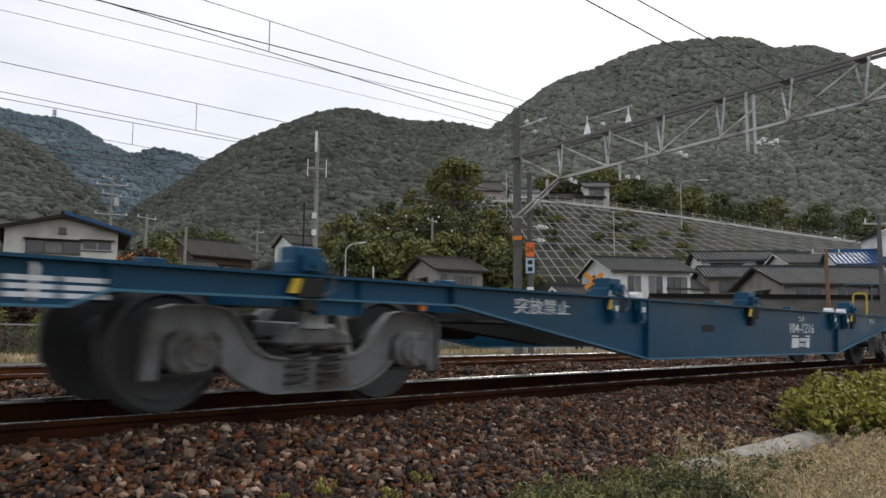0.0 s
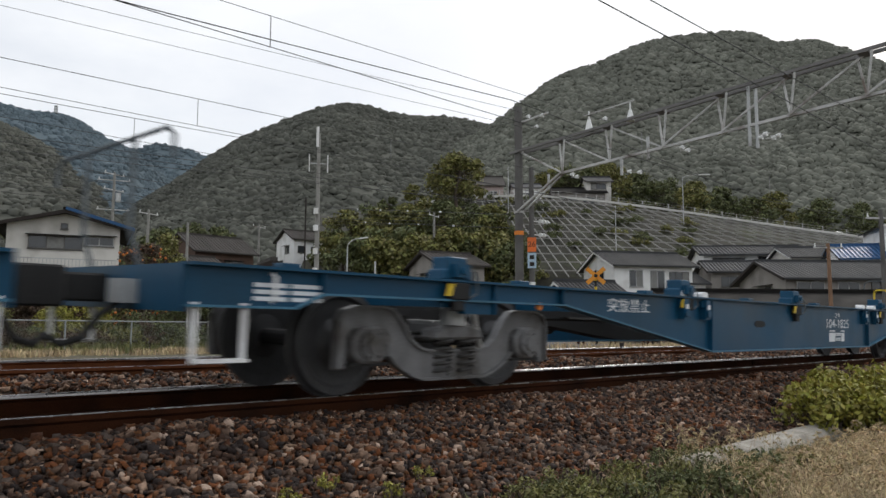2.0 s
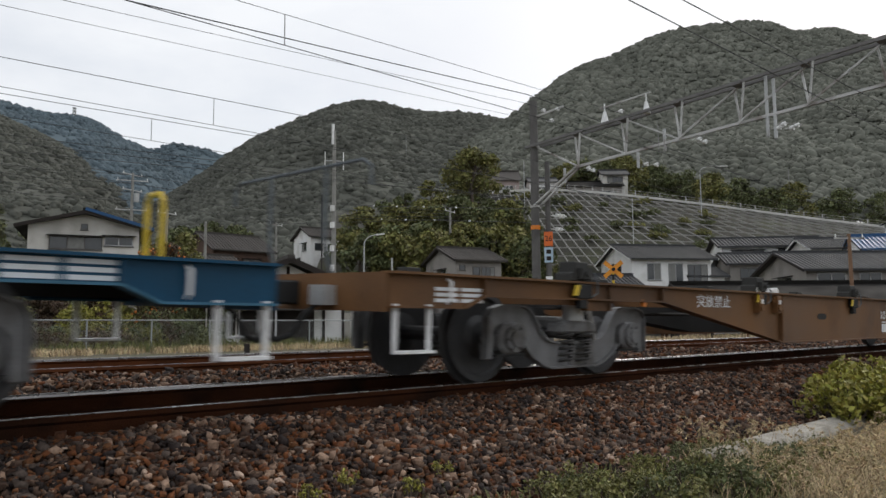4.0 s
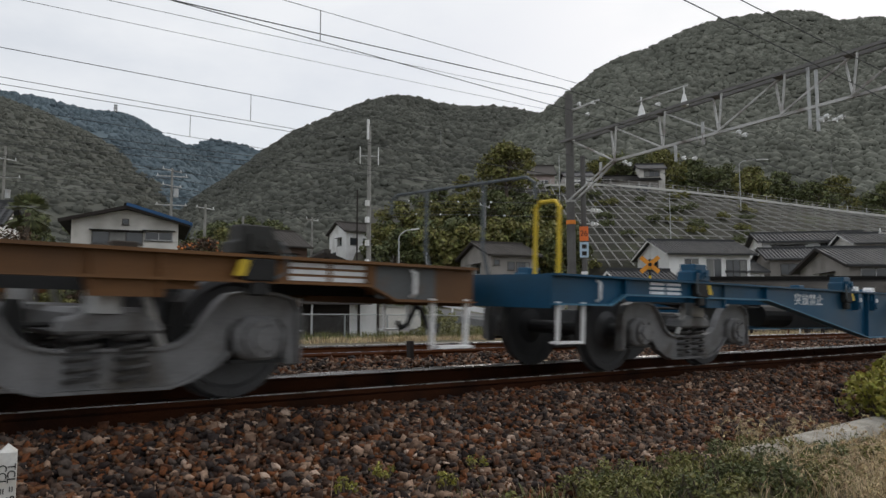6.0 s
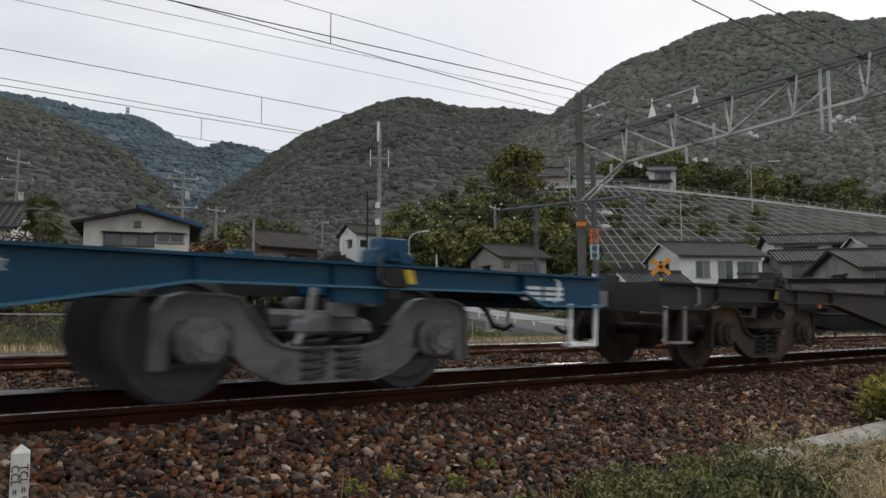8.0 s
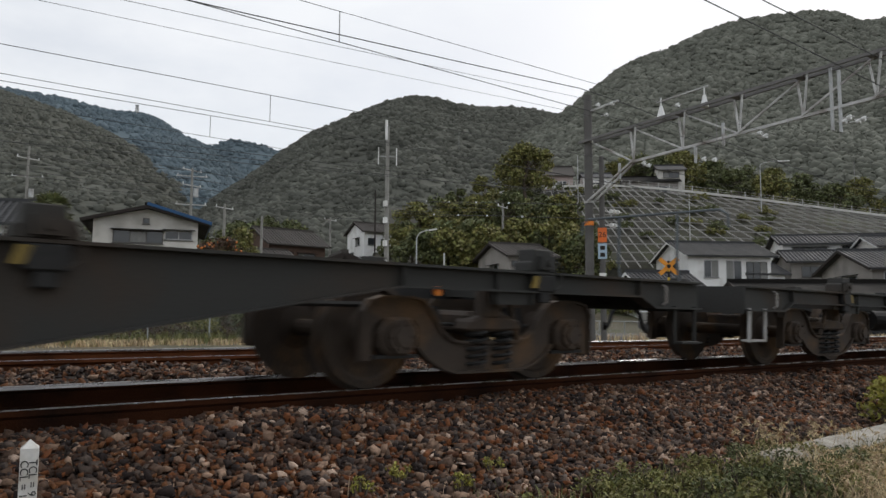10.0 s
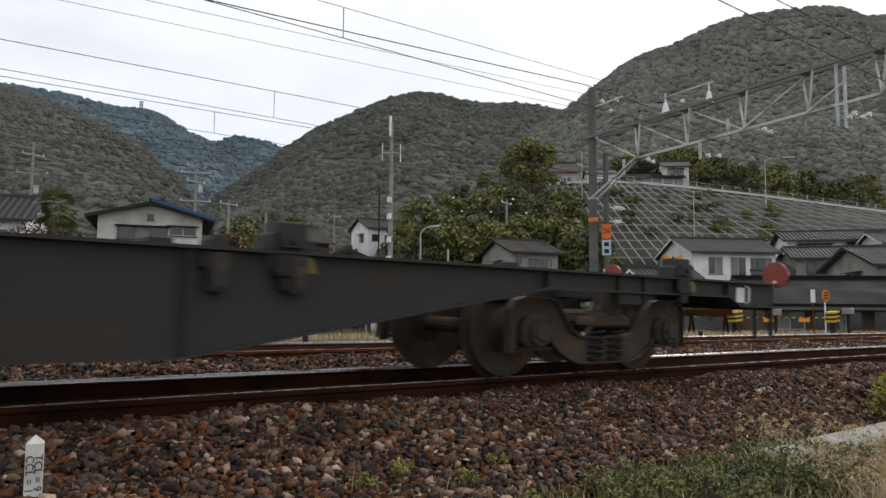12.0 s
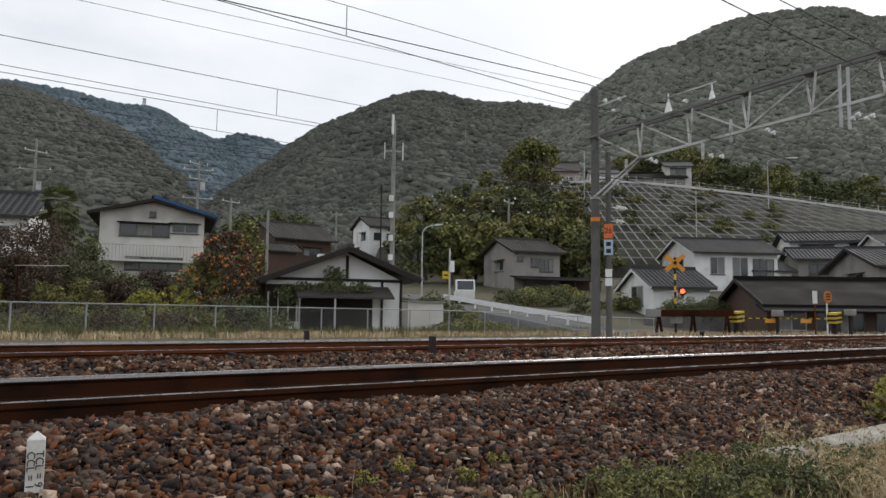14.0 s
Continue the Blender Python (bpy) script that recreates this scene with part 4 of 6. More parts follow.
def tree(name, label, x, y, z, height, spread, leaf, seed, clumps=26, per=70, size=0.16, trunk=0.16, low=0.3, fruit=0, category="tree"):
    """A tapered trunk, limbs and a crown of loose leaf clumps."""
    r = np.random.default_rng(seed)
    t = thing(name, pose(x, y, z), label, category)
    bm = bm_new()
    top = Vector((r.normal(0, 0.08) * height, r.normal(0, 0.08) * height, height * 0.72))
    mid = top * 0.5 + Vector((r.normal(0, 0.04) * height, r.normal(0, 0.04) * height, 0))
    beam(bm, (0, 0, -0.2), mid, trunk * 2, sides=8, w2=trunk * 1.4)
    beam(bm, mid, top, trunk * 1.4, sides=8, w2=trunk * 0.6)
    cs, ks = [], []
    for k in range(clumps):
        q = low + (1 - low) * r.random() ** 0.8
        a = r.uniform(0, math.tau)
        rr = spread * math.sqrt(max(0.05, 1 - abs(2 * (q - low) / (1 - low) - 0.85) ** 2 * 0.8)) * (0.35 + 0.65 * r.random())
        c = Vector((rr * math.cos(a), rr * math.sin(a), height * q * 0.93))
        cs.append(c)
        g = spread * r.uniform(0.20, 0.40)
        ks.append((g, g, g * r.uniform(0.55, 0.9)))
        if k % 2 == 0:
            root = mid.lerp(top, r.random()) if q > 0.5 else mid * (0.5 + 0.5 * r.random())
            beam(bm, root, c, trunk * 0.5, sides=5, w2=trunk * 0.15)
    part("trunk", bm, M_BARK, t)
    v, tri = leaves([tuple(c) for c in cs], ks, per, size, seed + 1)
    reuse("crown", np_mesh("crown", v, tri, leaf), t)
    if fruit:
        me = None
        for k in range(fruit):
            c = cs[int(r.integers(len(cs)))] + Vector(r.normal(0, 0.18 * spread, 3))
            if me is None:
                bm = bm_new()
                bmesh.ops.create_icosphere(bm, subdivisions=2, radius=0.055)
                me = mesh_of("fruit", bm, M_FRUIT, True)
            reuse("fruit", me, t, Matrix.Translation(c))
    return t


def bush(name, label, x, y, z, rx, ry, h, leaf, seed, clumps=18, per=60, size=0.09, category="bush"):
    r = np.random.default_rng(seed)
    t = thing(name, pose(x, y, z), label, category)
    cs, ks = [], []
    bm = bm_new()
    for k in range(clumps):
        a, q = r.uniform(0, math.tau), math.sqrt(r.random())
        c = (rx * q * math.cos(a), ry * q * math.sin(a), h * (0.15 + 0.75 * r.random() * (1 - 0.5 * q)))
        cs.append(c)
        g = min(rx, ry, h) * r.uniform(0.3, 0.5)
        ks.append((g, g, g * 0.8))
        beam(bm, (c[0] * 0.3, c[1] * 0.3, -0.05), c, 0.02, sides=4, w2=0.008)
    tagged(part("stem_cluster", bm, M_BARK, t), kind="stuff")
    v, tri = leaves(cs, ks, per, size, seed + 1, shell=0.35)
    reuse("foliage", np_mesh("foliage", v, tri, leaf), t)
    return t


# ---- houses ----
def window(house, m, w, h, panes=2, hood=False):
    """A window in its wall: frame, panes, sill, set at m (x along the wall, y into it, z up)."""
    wn = new("window")
    wn.parent = house
    wn.matrix_basis = m
    bm = bm_new()
    f = 0.06
    for a in ((0, w, 0, f), (0, w, h - f, h)):
        box(bm, a[0], a[1], -0.05, 0.04, a[2], a[3])
    for k in range(panes + 1):
        c = (w - f) * k / panes
        box(bm, c, c + f, -0.047, 0.037, f, h - f)
    part("window_frame", bm, M_FRAME if panes != 2 else M_ALU, wn)
    for k in range(panes):
        if panes > 1 and (k + int(w * 10)) % 4 == 0:
            bm = bm_new()
            folds = 6
            c0, c1 = f + (w - f) * k / panes, (w - f) * (k + 1) / panes
            prism(bm, [(c0 + (c1 - c0) * q / folds, -0.034 - 0.012 * (q % 2)) for q in range(folds + 1)] + [(c1, -0.028), (c0, -0.028)], "z", f, h - f)
            part("curtain", bm, M_CURTAIN, wn, "curtain coloured darker as if shaded behind glass")
            continue
        bm = bm_new()
        box(bm, f + (w - f) * k / panes, (w - f) * (k + 1) / panes, -0.018 - 0.012 * (k % 2), -0.008 - 0.012 * (k % 2), f, h - f)
        part("pane", bm, M_GLASS, wn)
    bm = bm_new()
    box(bm, -0.05, w + 0.05, -0.10, 0.0, -0.06, 0.0)
    part("sill", bm, M_FRAME, wn)
    if hood:
        bm = bm_new()
        prism(bm, [(0.0, h + 0.10), (-0.45, h + 0.02), (-0.45, h - 0.02), (0.0, h + 0.05)], "x", -0.15, w + 0.15)
        part("hood", bm, M_ROOFD, wn)
    return wn


def house(label, corner, angle, wx, wy, z0, ze, zr, ridge="x", wall=M_WALLW, roof=M_ROOFG, over=0.5, ribs=0.0, trim=None, right=(), left=(), name="house"):
    """A gabled house. Local x runs along its right-hand wall, y away along its left-hand one; ridge along x or y.
    right, left: windows on the two walls as (start, width, height above the base, height, panes, hood)."""
    base = z0 - 1.2
    h = thing(name, pose(corner[0], corner[1], base, 0, 0, angle), label, "house")
    e, r = ze - base, zr - base
    bm = bm_new()
    if ridge == "x":
        prism(bm, [(0, 0), (wy, 0), (wy, e), (wy / 2, r - 0.05), (0, e)], "x", 0, wx)
    else:
        prism(bm, [(0, 0), (wx, 0), (wx, e), (wx / 2, r - 0.05), (0, e)], "y", 0, wy)
    part("wall", bm, wall, h)
    span, run = (wy, wx) if ridge == "x" else (wx, wy)
    slope = (r - e) / (span / 2)

    def at(u, s, z):        # u along the ridge, s across
        return (u, s, z) if ridge == "x" else (s, u, z)

    for side in (0, 1):
        s0, s1 = (-over, span / 2) if side == 0 else (span + over, span / 2)
        z_low, z_top = e - over * slope, r
        bm = bm_new()
        v = []
        for u in (-over * 0.7, run + over * 0.7):
            for dz in (0.0, 0.13):
                v.append([bm.verts.new(at(u, s0, z_low + dz)), bm.verts.new(at(u, s1, z_top + dz))])
        for q in ((v[0][0], v[0][1], v[2][1], v[2][0]), (v[1][0], v[3][0], v[3][1], v[1][1]), (v[0][0], v[1][0], v[1][1], v[0][1]),
                  (v[2][0], v[2][1], v[3][1], v[3][0]), (v[0][0], v[2][0], v[3][0], v[1][0]), (v[0][1], v[1][1], v[3][1], v[2][1])):
            bm.faces.new(q)
        slab = part("roof", bm, roof, h)
        if ribs:
            bm = bm_new()
            n = int((run + over * 1.4) / ribs)
            for k in range(n + 1):
                u = -over * 0.7 + (run + over * 1.4) * k / n
                beam(bm, at(u, s0, z_low + 0.15), at(u, s1, z_top + 0.15), ribs * 0.42, 0.07)
            m = int(abs(s1 - s0) / 0.28)
            for k in range(m):
                t = k / m
                s, z = s0 + (s1 - s0) * t, z_low + (z_top - z_low) * t
                beam(bm, at(-over * 0.7, s, z + 0.14), at(run + over * 0.7, s, z + 0.14), 0.05, 0.05)
            tagged(part("tile_ribbing", bm, roof, slab), kind="stuff")
        for u in (-over * 0.72, run + over * 0.72):
            bm = bm_new()
            beam(bm, at(u, s0, z_low + 0.05), at(u, s1, z_top + 0.05), 0.08, 0.22)
            part("verge_board", bm, trim or M_TIMBER, h)
    bm = bm_new()
    beam(bm, at(-over * 0.75, span / 2, r + 0.2), at(run + over * 0.75, span / 2, r + 0.2), 0.32, 0.22)
    part("ridge_cap", bm, roof, h)
    for u, w, zb, hh, panes, hood in right:
        window(h, pose(u, -0.0, zb + 1.2), w, hh, panes, hood)
    for u, w, zb, hh, panes, hood in left:
        window(h, pose(0, u + w, zb + 1.2, 0, 0, -90), w, hh, panes, hood)
    return h


def build_village():
    h1 = house("cream two-storey house with blue roof edge and balcony", (14.0, 52.6), -20, 6.5, 8.0, 1.9, 7.15, 8.0, "y", M_WALLC, M_ROOFD, 0.75, 0, M_TIMBER,
               right=((1.2, 3.1, 3.75, 0.85, 3, True), (4.4, 1.75, 4.05, 0.62, 2, True), (3.0, 0.42, 5.05, 0.38, 1, False), (1.6, 3.6, 1.5, 0.9, 4, False)))
    bm = bm_new()
    for k in range(32):
        x = 0.05 + 6.4 * k / 31
        box(bm, x, x + 0.035, -0.95, -0.92, 3.35, 4.25)
    box(bm, 0, 6.5, -0.97, -0.90, 4.25, 4.30)
    tagged(part("balcony_rail", bm, M_STEEL, h1), "pale vertical-bar balcony railing")
    bm = bm_new()
    box(bm, 0, 6.5, -1.0, 0, 3.22, 3.35)
    part("balcony_floor", bm, M_WALLC, h1)
    bm = bm_new()
    beam(bm, (6.5 / 2, -0.6, 7.45 + 0.1), (7.3, -0.6, 6.25 + 0.15), 0.09, 0.2)
    beam(bm, (7.32, -0.6, 6.4), (7.32, 8.6, 6.4), 0.1, 0.2)
    part("blue_edge", bm, M_ROOFBLUE, h1, "bright blue metal roof edge")
    house("white house with a grey tiled roof behind shrubs", (2.0, 57.5), -22, 8.8, 7.0, 2.3, 6.7, 8.4, "x", M_WALLW, M_ROOFG, 0.5, 0.42, None,
          right=((2.0, 1.7, 2.6, 1.1, 2, False), (5.6, 2.2, 2.6, 1.1, 2, False)))
    house("brown boarded house with a dark tiled roof", (41.6, 82.5), 0, 7.6, 7.6, 6.6, 9.9, 11.9, "x", M_WALLB, M_ROOFBR, 0.6, 0.45, None,
          right=((0.8, 2.2, 1.2, 1.0, 2, True), (3.8, 2.4, 1.2, 1.0, 3, True)))
    house("low brown shed beside the boarded house", (38.4, 79.0), -2, 4.2, 3.6, 6.0, 7.9, 8.7, "x", M_WALLB, M_ROOFBR, 0.5, 0.45)
    house("small white two-storey house on the slope", (60.9, 91.4), -10, 5.0, 6.2, 9.4, 13.6, 15.0, "x", M_WALLW, M_ROOFBR, 0.5, 0.45, None,
          right=((0.6, 1.2, 2.2, 1.0, 1, False), (2.6, 1.4, 2.2, 1.0, 2, False)), left=((1.5, 1.6, 2.2, 1.1, 2, True), (3.6, 1.4, 0.5, 0.9, 2, False)))
    g = house("grey mortar two-storey house with a lean-to", (49.3, 50.2), -19, 4.7, 7.0, 2.4, 6.75, 8.0, "x", M_WALLG, M_ROOFBR, 0.55, 0.40, M_TIMBER,
              right=((0.3, 0.6, 3.35, 0.5, 1, False), (1.7, 0.75, 2.9, 0.8, 1, False), (2.6, 1.4, 2.5, 1.2, 3, False)), left=((2.2, 2.0, 2.6, 1.0, 2, True),))
    bm = bm_new()
    prism(bm, [(-2.2, 2.75), (0.02, 3.15), (0.02, 3.25), (-2.2, 2.85)], "x", -0.4, 8.0)
    part("lean_to_roof", bm, M_ROOFD, g, "thin sheet lean-to roof")
    for px in (0.0, 2.6, 5.2, 7.8):
        bm = bm_new()
        beam(bm, (px, -2.05, 0.3), (px, -2.05, 2.78), 0.1)
        part("lean_to_post", bm, M_TIMBER, g)
    bm = bm_new()
    box(bm, 4.75, 7.9, 0.0, 0.1, 0.4, 3.0)
    part("lean_to_wall", bm, M_WALLB, g)
    bm = bm_new()
    box(bm, 0.9, 4.6, -1.5, -0.5, 1.1, 1.75)
    box(bm, 1.3, 3.4, -1.4, -0.6, 1.75, 2.25)
    part("stacked_timber", bm, M_TIMBER, g)
    w = house("white plaster house with a ribbed grey tile roof", (66.5, 42.6), -33, 8.6, 8.0, 4.2, 7.35, 8.85, "x", M_WALLW, M_ROOFG, 0.7, 0.34, M_WALLW,
              right=((1.6, 1.5, 0.9, 1.7, 2, False), (3.9, 1.6, 0.6, 2.0, 2, False), (6.0, 2.2, 0.7, 1.8, 3, False)), left=((2.5, 2.2, 1.6, 1.1, 2, True),))
    house("low white outhouse wing with tiled roof", (72.0, 39.5), -33, 4.0, 5.0, 3.8, 5.6, 6.6, "x", M_WALLW, M_ROOFG, 0.5, 0.34)
    s = house("small white gabled house with grey tiles", (42.3, 30.2), -30, 4.0, 5.4, 1.2, 2.75, 3.95, "x", M_WALLW, M_ROOFG, 0.45, 0.30, M_WALLW,
              left=((1.5, 1.9, 0.3, 1.35, 2, False),))
    d = house("dark long wooden shed with a brown-black roof", (40.5, 21.5), -42, 14.0, 8.0, -0.1, 1.55, 2.95, "x", M_WALLB, M_ROOFD, 0.6, 0, M_TIMBER,
              right=((0.5, 1.6, 0.15, 1.2, 2, False), (2.6, 2.6, 0.05, 1.3, 4, False), (5.8, 2.2, 0.05, 1.3, 3, False), (8.6, 2.6, 0.05, 1.3, 4, False)))
    bm = bm_new()
    prism(bm, [(-1.3, 2.35), (0.0, 2.72), (0.0, 2.80), (-1.3, 2.43)], "x", -0.6, 14.6)
    part("skirt_roof", bm, M_ROOFD, d)
    house("pale two-storey house with a light grey roof", (82.5, 41.0), -52, 11.0, 7.0, 5.5, 9.4, 10.5, "x", M_WALLW, M_ROOFG, 0.7, 0.4, None,
          right=((1.0, 3.5, 2.4, 1.0, 3, True), (6.0, 4.2, 2.3, 1.2, 4, True)), left=((2.0, 2.0, 2.4, 1.0, 2, False),))
    house("low pale house with a grey tile skirt roof", (77.0, 37.5), -50, 9.0, 6.0, 4.5, 7.0, 8.1, "x", M_WALLG, M_ROOFG, 0.7, 0.36, None, right=((1.0, 2.6, 0.8, 1.1, 3, False), (5.0, 2.6, 0.8, 1.1, 3, False)))
    house("cream gabled house with light roof", (82.0, 31.0), -48, 9.0, 7.0, 5.0, 8.4, 9.6, "x", M_WALLC, M_ROOFG, 0.6, 0.36, M_WALLW, right=((1.5, 3.0, 1.4, 1.1, 3, True),), left=((2.2, 1.8, 1.4, 1.0, 2, False),))
    k = house("old grey timber house with a tiled gable roof", (58.9, 22.8), -42, 9.5, 8.0, 2.4, 4.7, 6.1, "x", M_WALLG, M_ROOFG, 0.7, 0.34, M_TIMBER,
              right=((0.8, 2.2, 0.3, 1.7, 2, False), (4.0, 1.7, 0.3, 1.7, 2, False), (6.6, 2.2, 0.3, 1.7, 3, False)), left=((2.2, 2.4, 0.6, 1.2, 2, True),))
    house("white modern two-storey house", (83.5, 22.6), -58, 9.0, 7.0, 5.0, 11.0, 12.6, "y", M_WALLW, M_ROOFD, 0.4, 0, M_WALLW, right=((1.5, 1.6, 3.5, 1.2, 2, False), (5.0, 1.6, 3.5, 1.2, 2, False)), left=((1.5, 1.5, 3.6, 1.0, 2, False),))
    house("house with a blue tiled roof", (80.0, 25.5), -55, 7.0, 6.0, 4.5, 7.8, 9.2, "x", M_WALLW, M_ROOFBLUE, 0.5, 0.4)
    house("house with a grey tiled roof by the crossing road", (74.0, 14.5), -60, 10.0, 7.5, 2.6, 5.4, 7.0, "x", M_WALLG, M_ROOFG, 0.7, 0.36, None, right=((1.5, 2.5, 0.8, 1.4, 3, True), (5.5, 2.5, 0.8, 1.4, 3, True)))
    # houses above the retaining slope
    house("small pink-grey house above the slope", (96.0, 93.0), -40, 8.0, 6.0, 22.5, 26.5, 28.4, "x", mat("pinkish wall", (0.36, 0.29, 0.27), 0.9, scale=0.6), M_ROOFBR, 0.5, 0, None, right=((1.0, 2.0, 1.6, 1.2, 2, False), (4.5, 2.4, 1.6, 1.2, 2, False)))
    house("white shed above the slope", (104.5, 87.5), -42, 5.0, 5.0, 22.5, 26.3, 27.3, "x", M_WALLW, M_ROOFG, 0.4, 0, None, right=((0.8, 2.8, 1.8, 1.0, 3, False),))
    house("grey bungalow above the slope", (110.5, 82.8), -45, 9.0, 6.0, 22.8, 25.6, 26.8, "x", M_WALLG, M_ROOFD, 0.6, 0, None, right=((1.0, 3.0, 0.5, 1.4, 3, False), (5.0, 3.0, 0.5, 1.4, 3, False)))
    house("cream upper house above the slope", (115.5, 79.5), -45, 4.5, 5.0, 24.0, 27.9, 29.0, "x", M_WALLC, M_ROOFG, 0.5, 0, None, right=((0.8, 2.8, 2.4, 1.0, 3, True),))


build_village()


def build_hut():
    """The half-timbered hut by the fence: white plaster panels between dark posts, overgrown lean-to."""
    h = thing("hut", pose(14.0, 28.4, -0.25, 0, 0, -22), "white half-timbered hut with an overgrown lean-to roof", "hut")
    W, D, E, R = 5.6, 2.0, 2.3, 3.45
    bm = bm_new()
    prism(bm, [(0, 0), (W, 0), (W, E), (W / 2 + 0.45, R - 0.05), (0, E - 0.05)], "y", 0.03, D)
    part("wall", bm, M_WALLW, h)

    def bar(x0, x1, z0, z1, m=M_TIMBER, nm="timber"):
        b = bm_new()
        box(b, x0, x1, -0.02, 0.06, z0, z1)
        return part(nm, b, m, h)
    for x in (2.95, 3.85, 4.7, 5.52):
        bar(x, x + 0.10, 0, E)
    bar(0, 5.6, E - 0.08, E + 0.04)
    bar(3.2, 3.32, E + 0.05, R - 0.15)
    # dark board over the wall paints the shade inside the opening
    bar(1.35, 4.35, 0.0, 1.52, M_TIMBER, "dark_opening")
    b = bm_new()
    box(b, 0.0, 1.3, 0.005, 0.025, 0.55, 2.05)
    part("dark_panel", b, M_TIMBER, h)
    b = bm_new()
    box(b, -0.03, 0.0, 0.05, D - 0.05, 0.0, 2.05)
    part("side_boards", b, M_WALLB, h)
    for x in (0.05, 0.45, 0.85, 1.2):
        bar(x, x + 0.06, 0, 1.75, M_WALLC, "white_post")
    apex = 3.25
    for x_low, z_low in ((-0.35, 2.1), (6.25, 2.25)):
        bm = bm_new()
        v = [(x_low, -0.7, z_low), (apex, -0.7, R + 0.02), (apex, D + 0.2, R + 0.02), (x_low, D + 0.2, z_low)]
        lo = [bm.verts.new(p) for p in v]
        hi = [bm.verts.new((p[0], p[1], p[2] + 0.12)) for p in v]
        bm.faces.new(lo)
        bm.faces.new(hi)
        for k in range(4):
            bm.faces.new((lo[k], lo[(k + 1) % 4], hi[(k + 1) % 4], hi[k]))
        part("roof", bm, M_ROOFBR, h)
        for k in range(8):
            bm = bm_new()
            y = -0.66 + 0.42 * k
            beam(bm, (x_low, y, z_low + 0.15), (apex, y, R + 0.17), 0.13, 0.06)
            part("roof_batten", bm, M_ROOFBR, h)
        bm = bm_new()
        beam(bm, (x_low, -0.72, z_low + 0.02), (apex, -0.72, R + 0.06), 0.06, 0.2)
        part("verge_board", bm, M_TIMBER, h)
    bm = bm_new()
    beam(bm, (apex, -0.75, R + 0.18), (apex, D + 0.5, R + 0.18), 0.3, 0.2)
    part("ridge_cap", bm, M_ROOFBR, h)
    bm = bm_new()
    prism(bm, [(-1.25, 1.48), (0.0, 1.95), (0.0, 2.03), (-1.25, 1.56)], "x", 1.1, 5.0)
    part("lean_to_roof", bm, M_ROOFBR, h)
    for x in (1.2, 2.6):
        bm = bm_new()
        beam(bm, (x, -1.15, 0), (x, -1.15, 1.5), 0.07)
        part("lean_to_post", bm, M_STEEL, h)
    r = np.random.default_rng(3)
    cs = [(1.0 + 3.0 * r.random(), -1.0 + 1.2 * r.random(), 1.75 + 0.3 * r.random()) for _ in range(26)] + [(2.4 + 0.6 * r.random(), -0.3, 2.0 + 0.75 * r.random()) for _ in range(10)] + [(0.4 + 0.9 * r.random(), -0.5, 1.3 + 0.7 * r.random()) for _ in range(10)]
    v, t = leaves(cs, [(0.36, 0.3, 0.2)] * len(cs), 70, 0.055, 4)
    reuse("creeper", np_mesh("creeper", v, t, M_LEAF), h)
    b = thing("storage_shed", pose(20.05, 27.0, -0.2), "small cream concrete storage shed", "shed")
    bm = bm_new()
    box(bm, 0, 2.0, 0, 1.8, 0, 1.38)
    part("wall", bm, M_WALLC, b)
    bm = bm_new()
    box(bm, -0.08, 2.08, -0.08, 1.88, 1.383, 1.45)
    part("roof", bm, M_CONC, b)
    bm = bm_new()
    box(bm, 1.2, 1.85, -0.02, 0.0, 0.45, 1.1)
    part("door", bm, M_WALLC, b)
    bm = bm_new()
    box(bm, 1.2, 1.85, -0.03, -0.0, 0.36, 0.43)
    part("door_rail", bm, M_DSTEEL, b)


build_hut()


# ---- lineside fence ----
def build_fence():
    f = thing("chain_link_fence", pose(0, 24.4, -0.18), "grey chain-link fence with a top rail", "fence")
    post = None
    for k in range(-3, 16):
        x = 4.25 + 1.997 * k
        if post is None:
            bm = bm_new()
            beam(bm, (0, 0, -0.1), (0, 0, 1.0), 0.055, sides=8)
            post = mesh_of("fence_post", bm, M_FENCE)
        reuse("fence_post", post, f, pose(x, 0, 0 if x < 22 else -0.12 * (x - 22) / 6))
    bm = bm_new()
    tube(bm, [(-2.0, 0, 1.0), (21.0, 0, 1.0), (28.0, 0, 0.85), (34.3, 0, 0.8)], 0.042, 8)
    part("top_rail", bm, M_FENCE, f)
    bm = bm_new()
    tube(bm, [(-2.0, 0, 0.08), (34.3, 0, 0.05)], 0.02, 5)
    part("bottom_wire", bm, M_FENCE, f)
    # the mesh itself: crossing wires
    v, t = [], []
    w, pitch = 0.0015, 0.07
    for sgn in (-1, 1):
        for k in range(int(37 / pitch)):
            x0 = -2.5 + pitch * k
            x1 = x0 + sgn * 0.93
            n = len(v)
            v += [(x0 - w, sgn * 0.003, 0.06), (x0 + w, sgn * 0.003, 0.06), (x1 + w, sgn * 0.003, 0.98), (x1 - w, sgn * 0.003, 0.98)]
            t.append((n, n + 1, n + 2, n + 3))
    ob = reuse("wire_mesh", np_mesh("wire_mesh", np.array(v), np.array(t), M_FENCE), f)
    tagged(ob, kind="stuff")


build_fence()


# ---- retaining slope with its concrete lattice ----
SLOPE_LOW = [(58, 86, 8.0), (70, 73, 8.0), (80, 63, 7.5), (92, 53, 7.5), (112, 40, 7.5), (135, 18, 6.0), (150, -8, 4.5)]
SLOPE_TOP = [(80, 112, 21.0), (92, 93, 22.6), (100, 85, 23.4), (108, 78, 23.2), (122, 66.5, 21.4), (141, 51, 18.4), (168, 26, 14.0)]


